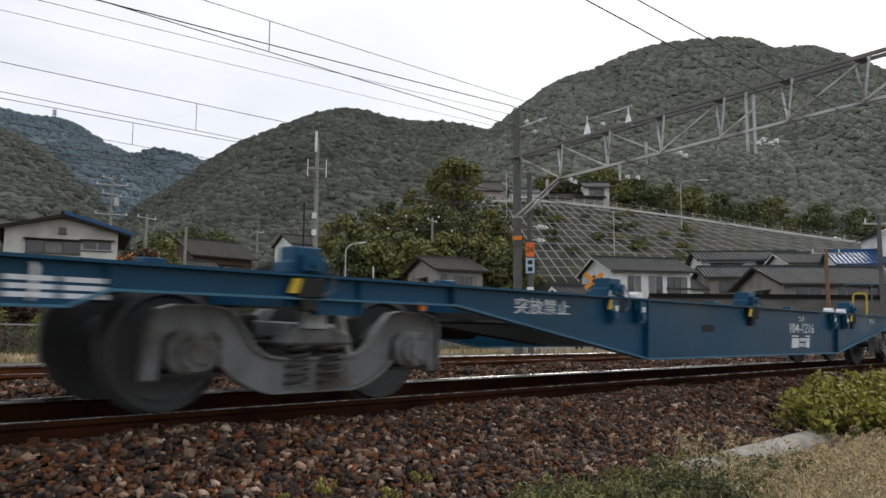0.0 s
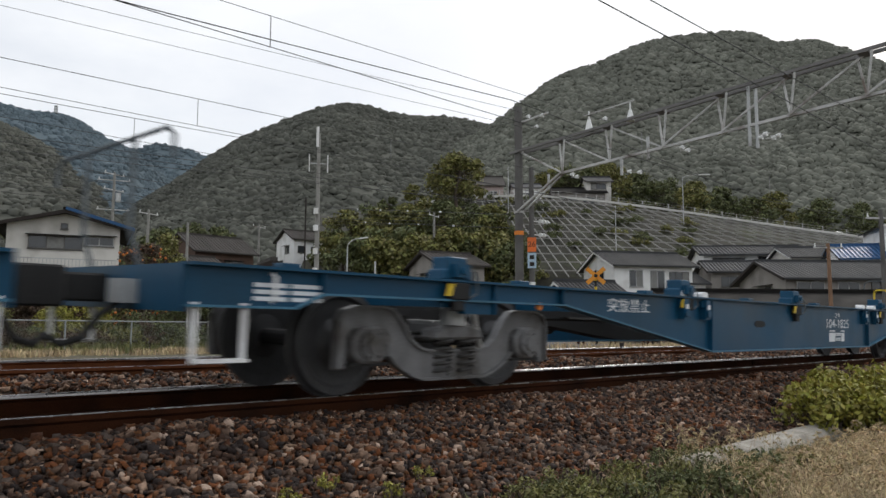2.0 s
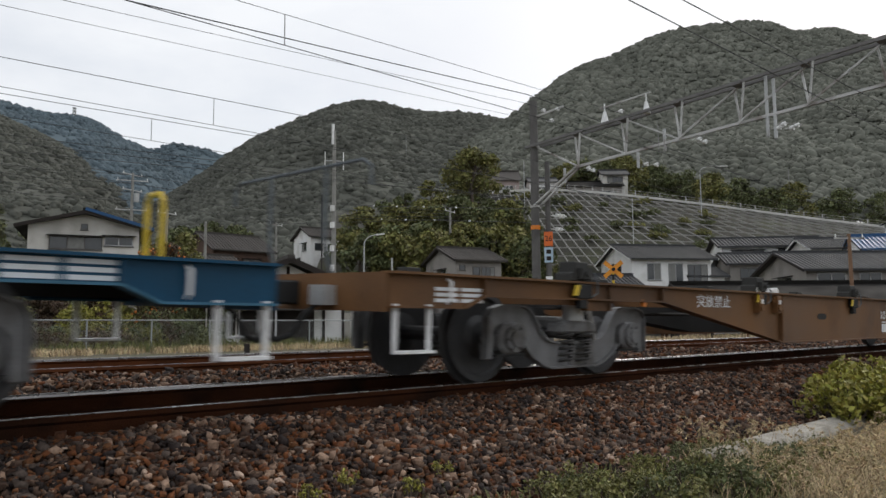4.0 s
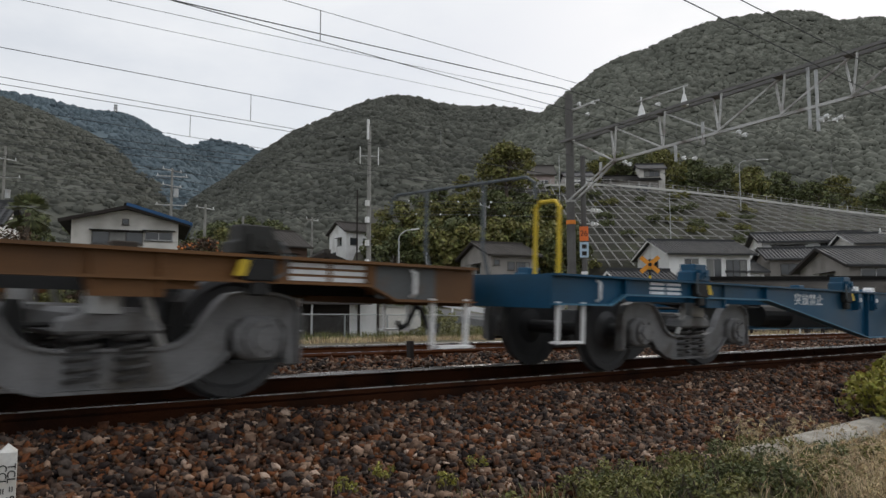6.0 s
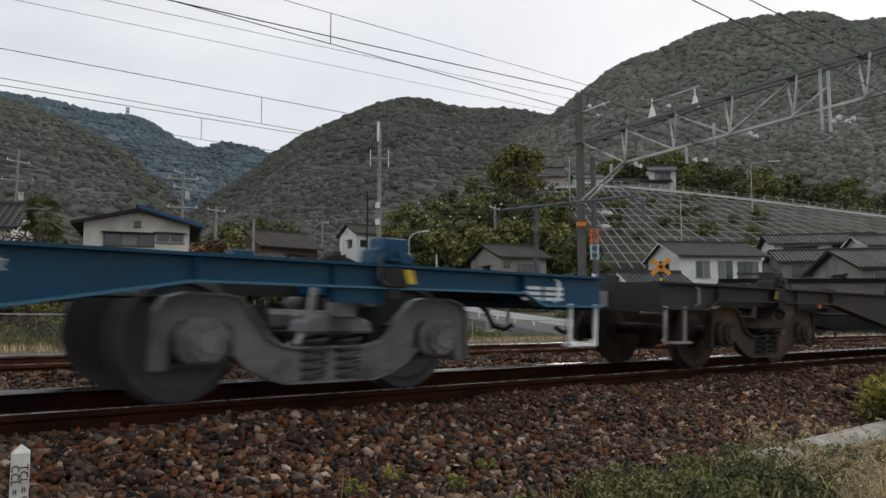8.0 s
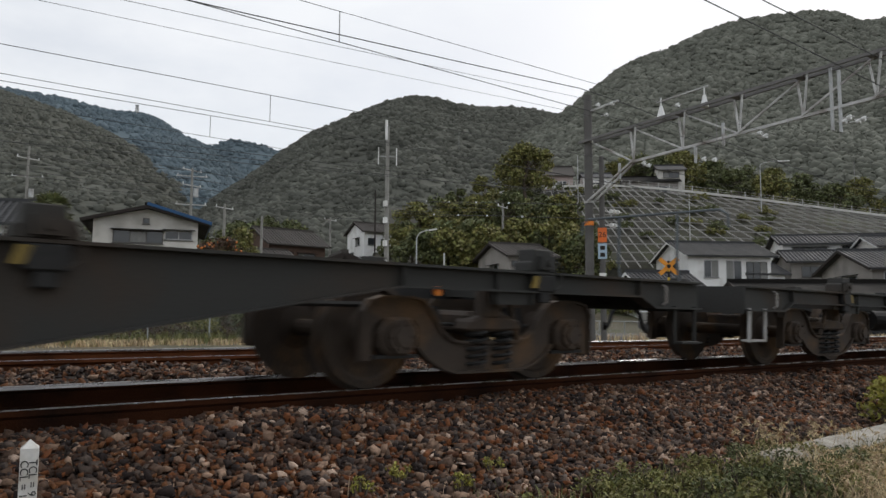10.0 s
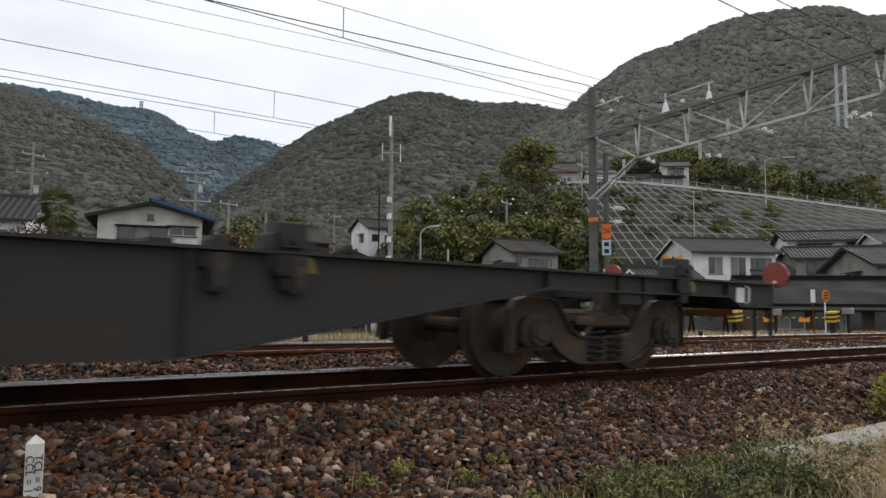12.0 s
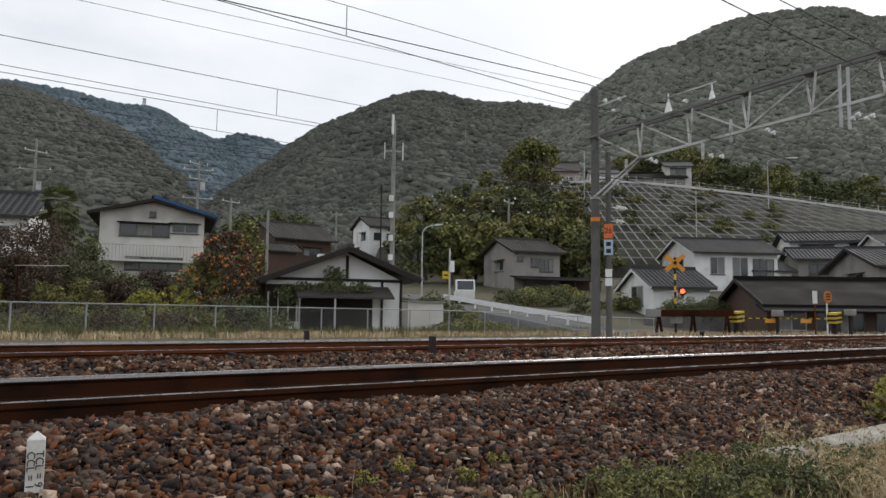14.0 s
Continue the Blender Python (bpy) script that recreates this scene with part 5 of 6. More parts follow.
def slope_at(u, s):
    return ridge_at(SLOPE_LOW, u).lerp(ridge_at(SLOPE_TOP, u), s)


def build_slope():
    sl = thing("retaining_slope", pose(0, 0, 0), "scrubby cut slope held by a concrete lattice", "retaining slope", kind="structure")
    nu, ns = 60, 12
    v = []
    for j in range(ns + 1):
        for i in range(nu + 1):
            p = slope_at(i / nu, j / ns)
            v.append((p.x, p.y, p.z + 0.25 * noise.noise(Vector((p.x / 3, p.y / 3, p.z / 3)))))
    for i in range(nu + 1):
        p = ridge_at(SLOPE_TOP, i / nu)
        v.append((p.x * 1.5, p.y * 1.5, p.z + 2.0))
    for i in range(nu + 1):
        p = ridge_at(SLOPE_LOW, i / nu)
        v.append((p.x, p.y, -1.0))
    f = [(j * (nu + 1) + i, j * (nu + 1) + i + 1, (j + 1) * (nu + 1) + i + 1, (j + 1) * (nu + 1) + i) for j in range(ns + 1) for i in range(nu)]
    o = (ns + 2) * (nu + 1)
    f += [(o + i, o + i + 1, i + 1, i) for i in range(nu)]
    reuse("slope_face", mesh_from("slope_face", v, f, M_SLOPE, True), sl)
    def out(p, u):
        q = slope_at(min(1, u + 0.01), 0.5) - slope_at(max(0, u - 0.01), 0.5)
        return p + Vector((q.y, -q.x, 0)).normalized() * 0.35 + Vector((0, 0, 0.3))
    for k in range(40):
        u = 0.27 + 0.72 * k / 39
        lean = -0.035
        bm = bm_new()
        tube(bm, [tuple(out(slope_at(min(1, max(0, u + lean * s)), s), u)) for s in (0, 0.25, 0.5, 0.75, 1.0)], 0.19, 4)
        part("lattice_beam", bm, M_LATTICE, sl)
    for k in range(11):
        s = 0.06 + 0.88 * k / 10
        bm = bm_new()
        tube(bm, [tuple(out(slope_at(0.24 + 0.76 * i / 24, s), 0.24 + 0.76 * i / 24)) for i in range(25)], 0.20, 4)
        part("lattice_beam", bm, M_LATTICE, sl)
    bm = bm_new()
    tube(bm, [tuple(ridge_at(SLOPE_TOP, 0.14 + 0.86 * i / 40) + Vector((-0.4, -0.4, 0.35))) for i in range(41)], 0.55, 4)
    part("road_kerb", bm, mat("pale road kerb", (0.55, 0.54, 0.51), 0.9, var=0.15, scale=0.5), sl, "pale concrete road edge on top of the slope")
    for k in range(46):
        p = ridge_at(SLOPE_TOP, 0.16 + 0.84 * k / 45)
        bm = bm_new()
        beam(bm, (p.x, p.y, p.z + 0.4), (p.x, p.y, p.z + 1.5), 0.10)
        part("guard_post", bm, M_DSTEEL, sl)
    for dz in (0.95, 1.4):
        bm = bm_new()
        tube(bm, [tuple(ridge_at(SLOPE_TOP, 0.16 + 0.84 * i / 40) + Vector((0, 0, dz))) for i in range(41)], 0.06, 4)
        part("guard_cable", bm, M_DSTEEL, sl)


build_slope()


# ---- ramp road with its guard rail ----
def build_ramp():
    road = thing("ramp_road", pose(0, 0, 0), "grey asphalt ramp road rising from the crossing", "road", kind="structure")
    path = [(30.5, 20.0, -0.10), (29.4, 24.2, 0.05), (31.5, 30.0, 0.55), (33.5, 37.0, 1.1), (35.5, 43.0, 1.6), (37.0, 50.0, 2.4)]
    v = []
    for x, y, z in path:
        v += [(x - 2.6, y - 0.6, z), (x + 1.6, y + 0.4, z + 0.03)]
    v += [(x - 3.4, y - 1.0, -0.6) for x, y, z in path]
    n = len(path)
    f = [(2 * k, 2 * k + 1, 2 * k + 3, 2 * k + 2) for k in range(n - 1)] + [(2 * n + k, 2 * k, 2 * k + 2, 2 * n + k + 1) for k in range(n - 1)]
    reuse("carriageway", mesh_from("carriageway", v, f, M_ROAD), road)
    g = thing("guard_rail", pose(0, 0, 0), "white corrugated steel guard rail beside the ramp", "guard rail")
    line = [(28.35, 23.7, 0.50), (30.3, 28.5, 0.85), (31.6, 32.6, 1.18), (33.2, 37.5, 1.6), (34.9, 42.7, 2.05)]
    for a, b in zip(line, line[1:]):
        bm = bm_new()
        beam(bm, (a[0], a[1], a[2] + 0.09), (b[0], b[1], b[2] + 0.09), 0.05, 0.13)
        beam(bm, (a[0], a[1], a[2] - 0.09), (b[0], b[1], b[2] - 0.09), 0.05, 0.13)
        beam(bm, a, b, 0.03, 0.30)
        part("rail_beam", bm, M_STEPW, g)
    for k in range(9):
        t = k / 8 * (len(line) - 1)
        i = min(int(t), len(line) - 2)
        p = Vector(line[i]).lerp(Vector(line[i + 1]), t - i)
        bm = bm_new()
        beam(bm, (p.x + 0.1, p.y, p.z - 0.75), (p.x + 0.1, p.y, p.z + 0.15), 0.11, sides=8)
        part("post", bm, M_STEPW, g)


build_ramp()


# ---- poles, lamps and signals ----
def pole(name, label, x, y, z0, z1, d0, d1, material, category="pole"):
    p = thing(name, pose(x, y, z0), label, category)
    bm = bm_new()
    beam(bm, (0, 0, -0.6), (0, 0, z1 - z0), d0, sides=12, w2=d1)
    part("shaft", bm, material, p)
    return p


def crossarm(p, z, half, angle, pins=3):
    a = radians(angle)
    u = Vector((math.cos(a), math.sin(a), 0))
    bm = bm_new()
    beam(bm, Vector((0, 0, z)) - u * half, Vector((0, 0, z)) + u * half, 0.09, 0.09)
    arm = part("crossarm", bm, M_DSTEEL, p)
    for k in range(pins):
        c = Vector((0, 0, z)) + u * half * (-0.9 + 1.8 * k / (pins - 1))
        bm = bm_new()
        beam(bm, c + Vector((0, 0, 0.05)), c + Vector((0, 0, 0.26)), 0.10, sides=8, w2=0.06)
        part("insulator", bm, M_PORC, arm)


def build_poles():
    tel = pole("telecom_mast", "pale concrete telecom mast with panel antennas", 34.4, 48.5, 2.2, 15.9, 0.42, 0.26, M_CONC, "mast")
    bm = bm_new()
    beam(bm, (-0.12, 0, 12.6), (-0.12, 0, 14.2), 0.22, sides=12)
    part("top_antenna", bm, M_WALLW, tel, "white cylinder antenna")
    for dx, dy in ((-0.62, 0.35), (0.62, -0.35), (0.35, 0.62)):
        bm = bm_new()
        beam(bm, (dx, dy, 10.6), (dx, dy, 12.0), 0.06, 0.05)
        a = part("panel_antenna", bm, M_WALLW, tel)
        bm = bm_new()
        beam(bm, (0, 0, 11.3), (dx, dy, 11.3), 0.06, 0.06)
        part("bracket", bm, M_STEEL, a)
    for z in (2.7, 4.2, 6.0, 7.3):
        bm = bm_new()
        box(bm, -0.34, -0.14, -0.30, 0.05, z, z + 0.45)
        part("equipment_box", bm, M_WALLW, tel)
    bm = bm_new()
    beam(bm, (-0.75, 0.5, -0.2), (-0.75, 0.5, 8.6), 0.12, sides=8)
    part("service_pole", bm, M_TIMBER, tel)
    for x, y, z0, z1, arms in ((16.8, 88.0, 4.5, 18.6, (17.3, 15.4)), (30.1, 77.5, 5.0, 16.4, (16.2, 15.6, 14.6, 12.6)), (32.9, 75.5, 5.0, 12.7, (12.3,)), (36.4, 74.0, 5.0, 11.6, ()), (52.0, 86.0, 8, 14.2, (13.8,)), (60.0, 62.0, 6.5, 14.0, (13.6,))):
        p = pole("utility_pole", "grey concrete utility pole with crossarms and insulators", x, y, z0, z1, 0.36, 0.24, M_CONC)
        for k, z in enumerate(arms):
            crossarm(p, z - z0, 1.25 + 0.3 * (k % 2), 20 - 40 * (k % 2), 3)
        if len(arms) > 1:
            bm = bm_new()
            beam(bm, (0.35, -0.3, arms[1] - z0 - 2.2), (0.35, -0.3, arms[1] - z0 - 1.3), 0.5, sides=12)
            part("transformer", bm, M_STEEL, p)
    p = pole("utility_pole", "rust-stained wooden utility pole by the old house", 47.6, 15.9, -0.1, 5.75, 0.26, 0.2, mat("rusty pole", (0.22, 0.13, 0.08), 0.9, scale=1.5))
    crossarm(p, 5.6, 0.9, -40, 3)
    p = pole("utility_pole", "dark concrete utility pole near the crossing", 44.2, 12.1, -0.1, 6.95, 0.30, 0.22, M_MAST)
    crossarm(p, 6.6, 0.8, -40, 3)
    for x, y, z0, z1, lx, ly in ((36.5, 47.4, 2.2, 7.0, 0.8, -0.7), (100.6, 52.8, 16.5, 22.4, 2.4, -1.6), (88.0, 56.0, 8.0, 17.5, 0, 0), (93.0, 79.0, 20.0, 27.0, 0, 0)):
        p = pole("street_lamp", "slim grey street lamp with a curved arm", x, y, z0, z1, 0.16, 0.10, M_STEEL, "street lamp")
        if lx:
            n, h = 8, z1 - z0
            bm = bm_new()
            tube(bm, [(lx * (1 - math.cos(k / n * 1.5)), ly * (1 - math.cos(k / n * 1.5)), h + 0.75 * math.sin(k / n * 1.5)) for k in range(n + 1)], 0.08, 6)
            part("arm", bm, M_STEEL, p)
            bm = bm_new()
            beam(bm, (lx * 0.9, ly * 0.9, h + 0.74), (lx * 1.5, ly * 1.5, h + 0.82), 0.2, 0.1)
            part("lamp_head", bm, M_WALLW, p)
    sg = pole("signal_pole", "grey pole with a signal head and yellow warning sign", 28.7, 34.6, 1.6, 4.6, 0.12, 0.1, M_DSTEEL, "signal")
    bm = bm_new()
    box(bm, -0.05, 0.16, -0.24, -0.08, 1.6, 2.25)
    part("signal_head", bm, M_WALLW, sg, "pale signal housing")
    bm = bm_new()
    box(bm, -0.62, -0.12, -0.10, -0.08, 1.18, 1.62)
    part("warning_sign", bm, M_YELLOW, sg, "yellow warning board")
    bm = bm_new()
    box(bm, -0.52, -0.22, -0.107, -0.103, 1.36, 1.44)
    part("arrow_bar", bm, M_BLACK, sg)
    tl = pole("traffic_light", "road traffic light showing red on a long arm", 22.6, 36.0, 0.5, 3.9, 0.14, 0.12, M_STEEL, "traffic light")
    bm = bm_new()
    beam(bm, (0, 0, 3.15), (-1.9, -0.8, 3.12), 0.08, sides=8)
    part("arm", bm, M_STEEL, tl)
    bm = bm_new()
    box(bm, -2.55, -1.75, -1.2, -1.0, 2.95, 3.24)
    part("light_housing", bm, M_WALLW, tl)
    bm = bm_new()
    disc(bm, (-1.92, -1.21, 3.10), "y", 0.10, 0.05, 14)
    part("red_lens", bm, M_LAMP, tl, "glowing red lens")


M_LAMP = mat("red lamp", (0.6, 0.03, 0.02), 0.3, var=0.0, emit=(1.0, 0.06, 0.02, 6.0))
build_poles()


def build_sign_pole():
    p = pole("sign_pole", "slim grey pole with orange and blue number plates", 23.85, 19.05, -0.17, 7.1, 0.24, 0.2, M_MAST, "pole")
    face = pose(0, 0, 0, 0, 0, -52)
    for nm, m, z0, z1, lab in (("number_plate", mat("orange plate", (0.75, 0.16, 0.03), 0.5, var=0.08), 3.85, 4.42, "orange number plate"), ("info_plate", mat("pale blue plate", (0.42, 0.55, 0.66), 0.5, var=0.08), 3.20, 3.80, "pale blue plate")):
        bm = bm_new()
        box(bm, -0.17, 0.17, -0.15, -0.135, z0, z1)
        ob = part(nm, bm, m, p, lab)
        ob.matrix_basis = face
    text_part("plate_number", "26", 0.30, p, face @ pose(0, -0.153, 4.05, 90, 0, 0), M_BLACK)
    for z in (3.28, 3.55):
        bm = bm_new()
        box(bm, -0.09, 0.09, -0.158, -0.153, z, z + 0.16)
        part("plate_mark", bm, M_TIMBER, p).matrix_basis = face
    for z in (2.35, 2.0):
        bm = bm_new()
        box(bm, -0.13, 0.13, -0.17, -0.13, z, z + 0.3)
        part("small_plate", bm, M_WALLW, p).matrix_basis = face
    for z, n in ((5.1, 3), (4.55, 2)):
        bm = bm_new()
        for k in range(n):
            disc(bm, (0.35 + 0.2 * k, -0.2, z), "x", 0.09, 0.12, 10, 0.06)
        beam(bm, (0, 0, z), (0.35 + 0.2 * n, -0.2, z), 0.04, sides=6)
        part("insulator_string", bm, M_PORC, p)


build_sign_pole()


# ---- level crossing ----
M_XING = mat("crossing orange-yellow", (0.75, 0.30, 0.03), 0.5, var=0.1)


def striped(parent, name, a, b, w, h, n, m0=M_YELLOW, m1=M_BLACK):
    a, b = Vector(a), Vector(b)
    for k in range(n):
        bm = bm_new()
        beam(bm, a.lerp(b, k / n), a.lerp(b, (k + 1) / n), w, h)
        part(name, bm, m1 if k % 2 else m0, parent)


def build_crossing():
    s = pole("crossing_signal", "railway crossing signal with an orange cross and red light", 31.3, 21.1, -0.15, 3.5, 0.11, 0.10, M_BLACK, "crossing signal")
    for q in range(5):
        bm = bm_new()
        beam(bm, (0, 0, 0.9 + 0.56 * q), (0, 0, 1.18 + 0.56 * q), 0.118, sides=12)
        part("yellow_band", bm, M_YELLOW, s, "yellow band")
    face = pose(0, 0, 0, 0, 0, -52)
    for sg in (-1, 1):
        bm = bm_new()
        beam(bm, (-0.42, -0.10 - 0.02 * sg, 3.38 - sg * 0.36), (0.42, -0.10 - 0.02 * sg, 3.38 + sg * 0.36), 0.02, 0.20)
        part("cross_board", bm, M_XING, s, "orange cross board").matrix_basis = face
    bm = bm_new()
    disc(bm, (0, -0.15, 3.38), "y", 0.09, 0.04, 12)
    part("cross_hub", bm, M_BLACK, s).matrix_basis = face
    for x, lit in ((0.32, True),):
        bm = bm_new()
        disc(bm, (x, -0.12, 2.04), "y", 0.2, 0.02, 20)
        b = part("lamp_backboard", bm, M_BLACK, s)
        b.matrix_basis = face
        bm = bm_new()
        disc(bm, (x, -0.18, 2.04), "y", 0.105, 0.10, 18)
        part("lamp_lens", bm, M_LAMP if lit else M_TIMBER, b, "glowing red lens" if lit else "")
    bm = bm_new()
    beam(bm, (-0.34, -0.08, 2.04), (0.34, -0.08, 2.04), 0.05, 0.05)
    part("lamp_arm", bm, M_DSTEEL, s).matrix_basis = face
    bm = bm_new()
    box(bm, -0.3, 0.25, -0.2, 0.1, 0.55, 1.1)
    part("relay_box", bm, M_CONC, s)
    # rusty beam barrier beside the track
    b = thing("crossing_fence", pose(30.2, 21.6, -0.15), "rusty brown rail fence beside the crossing", "fence")
    bm = bm_new()
    beam(bm, (0, 0, 1.0), (2.9, -2.4, 1.05), 0.16, 0.30)
    part("beam", bm, M_RUST, b)
    for t in (0.08, 0.5, 0.92):
        for q in (-0.25, 0.25):
            bm = bm_new()
            beam(bm, (2.9 * t + q, -2.4 * t, 0), (2.9 * t, -2.4 * t, 1.0), 0.09)
            part("leg", bm, M_RUST, b)
    bm = bm_new()
    box(bm, -0.25, 0.35, -0.3, 0.2, 0.85, 1.2)
    part("box", bm, M_CONC, b)
    # barrier machines, rope and plates
    for x, y, lab in ((33.55, 19.3, "yellow and black striped crossing barrier machine"), (37.1, 16.4, "yellow and black striped crossing barrier machine")):
        m = thing("barrier_machine", pose(x, y, -0.15), lab, "barrier machine", "barrier machines of the crossing")
        bm = bm_new()
        beam(bm, (0, 0, -0.1), (0, 0, 0.75), 0.22, 0.22)
        part("stand", bm, M_TIMBER, m)
        for k in range(5):
            bm = bm_new()
            z = 0.62 + 0.10 * k
            prism(bm, [(-0.34, z), (0.34, z + 0.06), (0.34, z + 0.155), (-0.34, z + 0.095)], "y", -0.2, 0.2)
            part("stripe", bm, M_BLACK if k % 2 else M_YELLOW, m)
    rope = thing("barrier_rope", pose(0, 0, 0), "yellow and black crossing barrier rope with orange plates", "barrier")
    a, b2 = Vector((33.7, 19.2, 0.68)), Vector((37.0, 16.5, 0.70))
    striped(rope, "rope_band", a, b2, 0.045, 0.045, 24)
    for t in (0.33, 0.72):
        c = a.lerp(b2, t)
        bm = bm_new()
        beam(bm, c - Vector((0.2, -0.16, 0.12)), c + Vector((0.2, -0.16, -0.12)), 0.02, 0.18)
        part("hanging_plate", bm, M_XING, rope, "orange hanging plate")
    for x, y, z in ((34.95, 18.05, 0.92), (37.6, 15.9, 1.0)):
        m = thing("obstacle_detector", pose(x, y, -0.15), "grey crossing detector box on a post", "detector", "detectors of the crossing")
        bm = bm_new()
        beam(bm, (0, 0, -0.1), (0, 0, z), 0.16, sides=10)
        part("post", bm, M_TIMBER, m)
        bm = bm_new()
        box(bm, -0.22, 0.22, -0.2, 0.2, z, z + 0.30)
        bevel(bm, 0.03)
        part("housing", bm, M_CONC, m)
    sgn = pole("crossing_sign", "white post with a round orange sign", 36.8, 16.6, -0.15, 1.9, 0.07, 0.07, M_WALLW, "road sign")
    turned = pose(0, 0, 0, 0, 0, -10)
    bm = bm_new()
    disc(bm, (0, -0.06, 1.86), "y", 0.29, 0.03, 24)
    part("disc", bm, mat("dull orange sign", (0.50, 0.17, 0.02), 0.6, var=0.1), sgn, "orange disc").matrix_basis = turned
    for z in (1.75, 1.88, 2.0):
        bm = bm_new()
        box(bm, -0.16, 0.16, -0.085, -0.08, z - 0.025, z + 0.025)
        part("sign_bar", bm, M_RUST, sgn).matrix_basis = turned
    st = pole("striped_post", "rusty brown post with a white plate", 36.35, 16.95, -0.15, 1.5, 0.07, 0.07, M_RUSTFAR, "post")
    bm = bm_new()
    box(bm, -0.10, 0.10, -0.06, -0.04, 1.55, 2.15)
    part("plate", bm, M_WALLW, st).matrix_basis = face


build_crossing()


# ---- wires ----
def wire_run(label, pts, d, material=M_WIRE):
    bm = bm_new()
    tube(bm, pts, d, 5)
    ob = part("overhead_wire", bm, material)
    return tagged(ob, label, "wire", "overhead wires")


def strung(label, y, z0, rise, curve=0.0, d=0.02, x0=-60, x1=140, span=46.0, mast=23.5):
    """A wire along the track: z0 at x = 0, climbing at rise up to the mast, and from mast to mast with the same sag."""
    pts, x = [], x0
    while x <= x1:
        u = (x - mast) % span
        u = span - u if u > span / 2 else u           # distance to the nearest support
        top = z0 + (rise + curve * mast) * mast
        pts.append((x, y, top - rise * u - curve * u * (2 * mast - u)))
        x += 2.3
    return wire_run(label, pts, d)


def dropper(y, x, z0, z1, d=0.016):
    wire_run("thin dropper between the wires", [(x, y, z0), (x, y, z1)], d, M_DROP)


def build_wires():
    near, far = "sagging messenger wire over a track", "taut copper contact wire over a track"
    strung(near, 9.65, 5.10, 0.0175, 0.0001, 0.010)
    strung(far, 9.65, 4.73, 0.0, 0.0, 0.014)
    strung(near, 15.2, 5.375, 0.018, 0.0, 0.015)
    strung(far, 15.2, 4.87, 0.006, 0.0, 0.013)
    strung(near, 17.2, 5.27, 0.0145, 0.0, 0.015)
    strung(far, 17.2, 4.857, 0.0, 0.0, 0.012)
    for y, x, z0, z1 in ((9.65, 5.93, 4.73, 5.20), (15.2, 7.6, 4.92, 5.51), (17.2, 7.07, 4.86, 5.37), (9.65, 16.4, 4.75, 5.39), (15.2, 13.1, 5.12, 5.59), (9.65, 24.0, 4.8, 5.4), (9.65, 33.0, 4.75, 5.3), (17.2, 19.0, 4.86, 5.5)):
        dropper(y, x, z0, z1)
    wire_run("taut contact wire over the near track", [(-60, 5.67, 5.05), (140, 5.67, 5.05)], 0.018)
    strung("sagging messenger wire over the near track", 5.67, 5.35, 0.01, 0.0004, 0.018)
    strung("thick dark feeder cable along the masts", 19.2, 8.58, 0.042, 0.0003, 0.034)
    strung("thin feeder wire along the masts", 19.2, 8.19, 0.045, 0.0002, 0.015)
    strung("thin feeder wire along the masts", 19.2, 7.78, 0.036, 0.0002, 0.013)
    for z, k in ((7.22, 0.030), (6.93, 0.034), (6.49, 0.051)):
        wire_run("dark service wire across the village", [(-60, 30, z - 40 * k), (0, 30, z), (16.5, 30, z + 16.5 * k), (40, 30, z + 40 * k)], 0.026)
    for k in range(4):
        z = 16.2 - 0.9 * k
        wire_run("village power line between poles", [(16.8, 88, z + 1.6), (23, 82.6, z + 0.4), (30.1, 77.5, z)], 0.05)
        wire_run("village power line between poles", [(30.1, 77.5, z), (45, 72, z - 1.6), (60, 62, 13.6 - 0.3 * k)], 0.05)
        wire_run("village power line between poles", [(30.1, 77.5, z), (5, 70, z - 1.0), (-25, 62, z)], 0.05)
    for k in range(2):
        wire_run("cable with white insulators towards the slope", [(34.5, 48.4, 10.0 - k), (24.0, 19.2, 5.2 - 0.55 * k)], 0.025)
        for q in range(4):
            c = Vector((34.5, 48.4, 10.0 - k)).lerp(Vector((24.0, 19.2, 5.2 - 0.55 * k)), 0.30 + 0.14 * q + 0.05 * k)
            bm = bm_new()
            disc(bm, c, "x", 0.05, 0.08, 12, 0.035)
            tagged(part("cable_insulator", bm, M_PORC), "white ball insulator on a cable", "insulator", "cable insulators")


M_DROP = mat("dull dropper wire", (0.22, 0.22, 0.22), 0.6, 0.3, var=0.1)
build_wires()


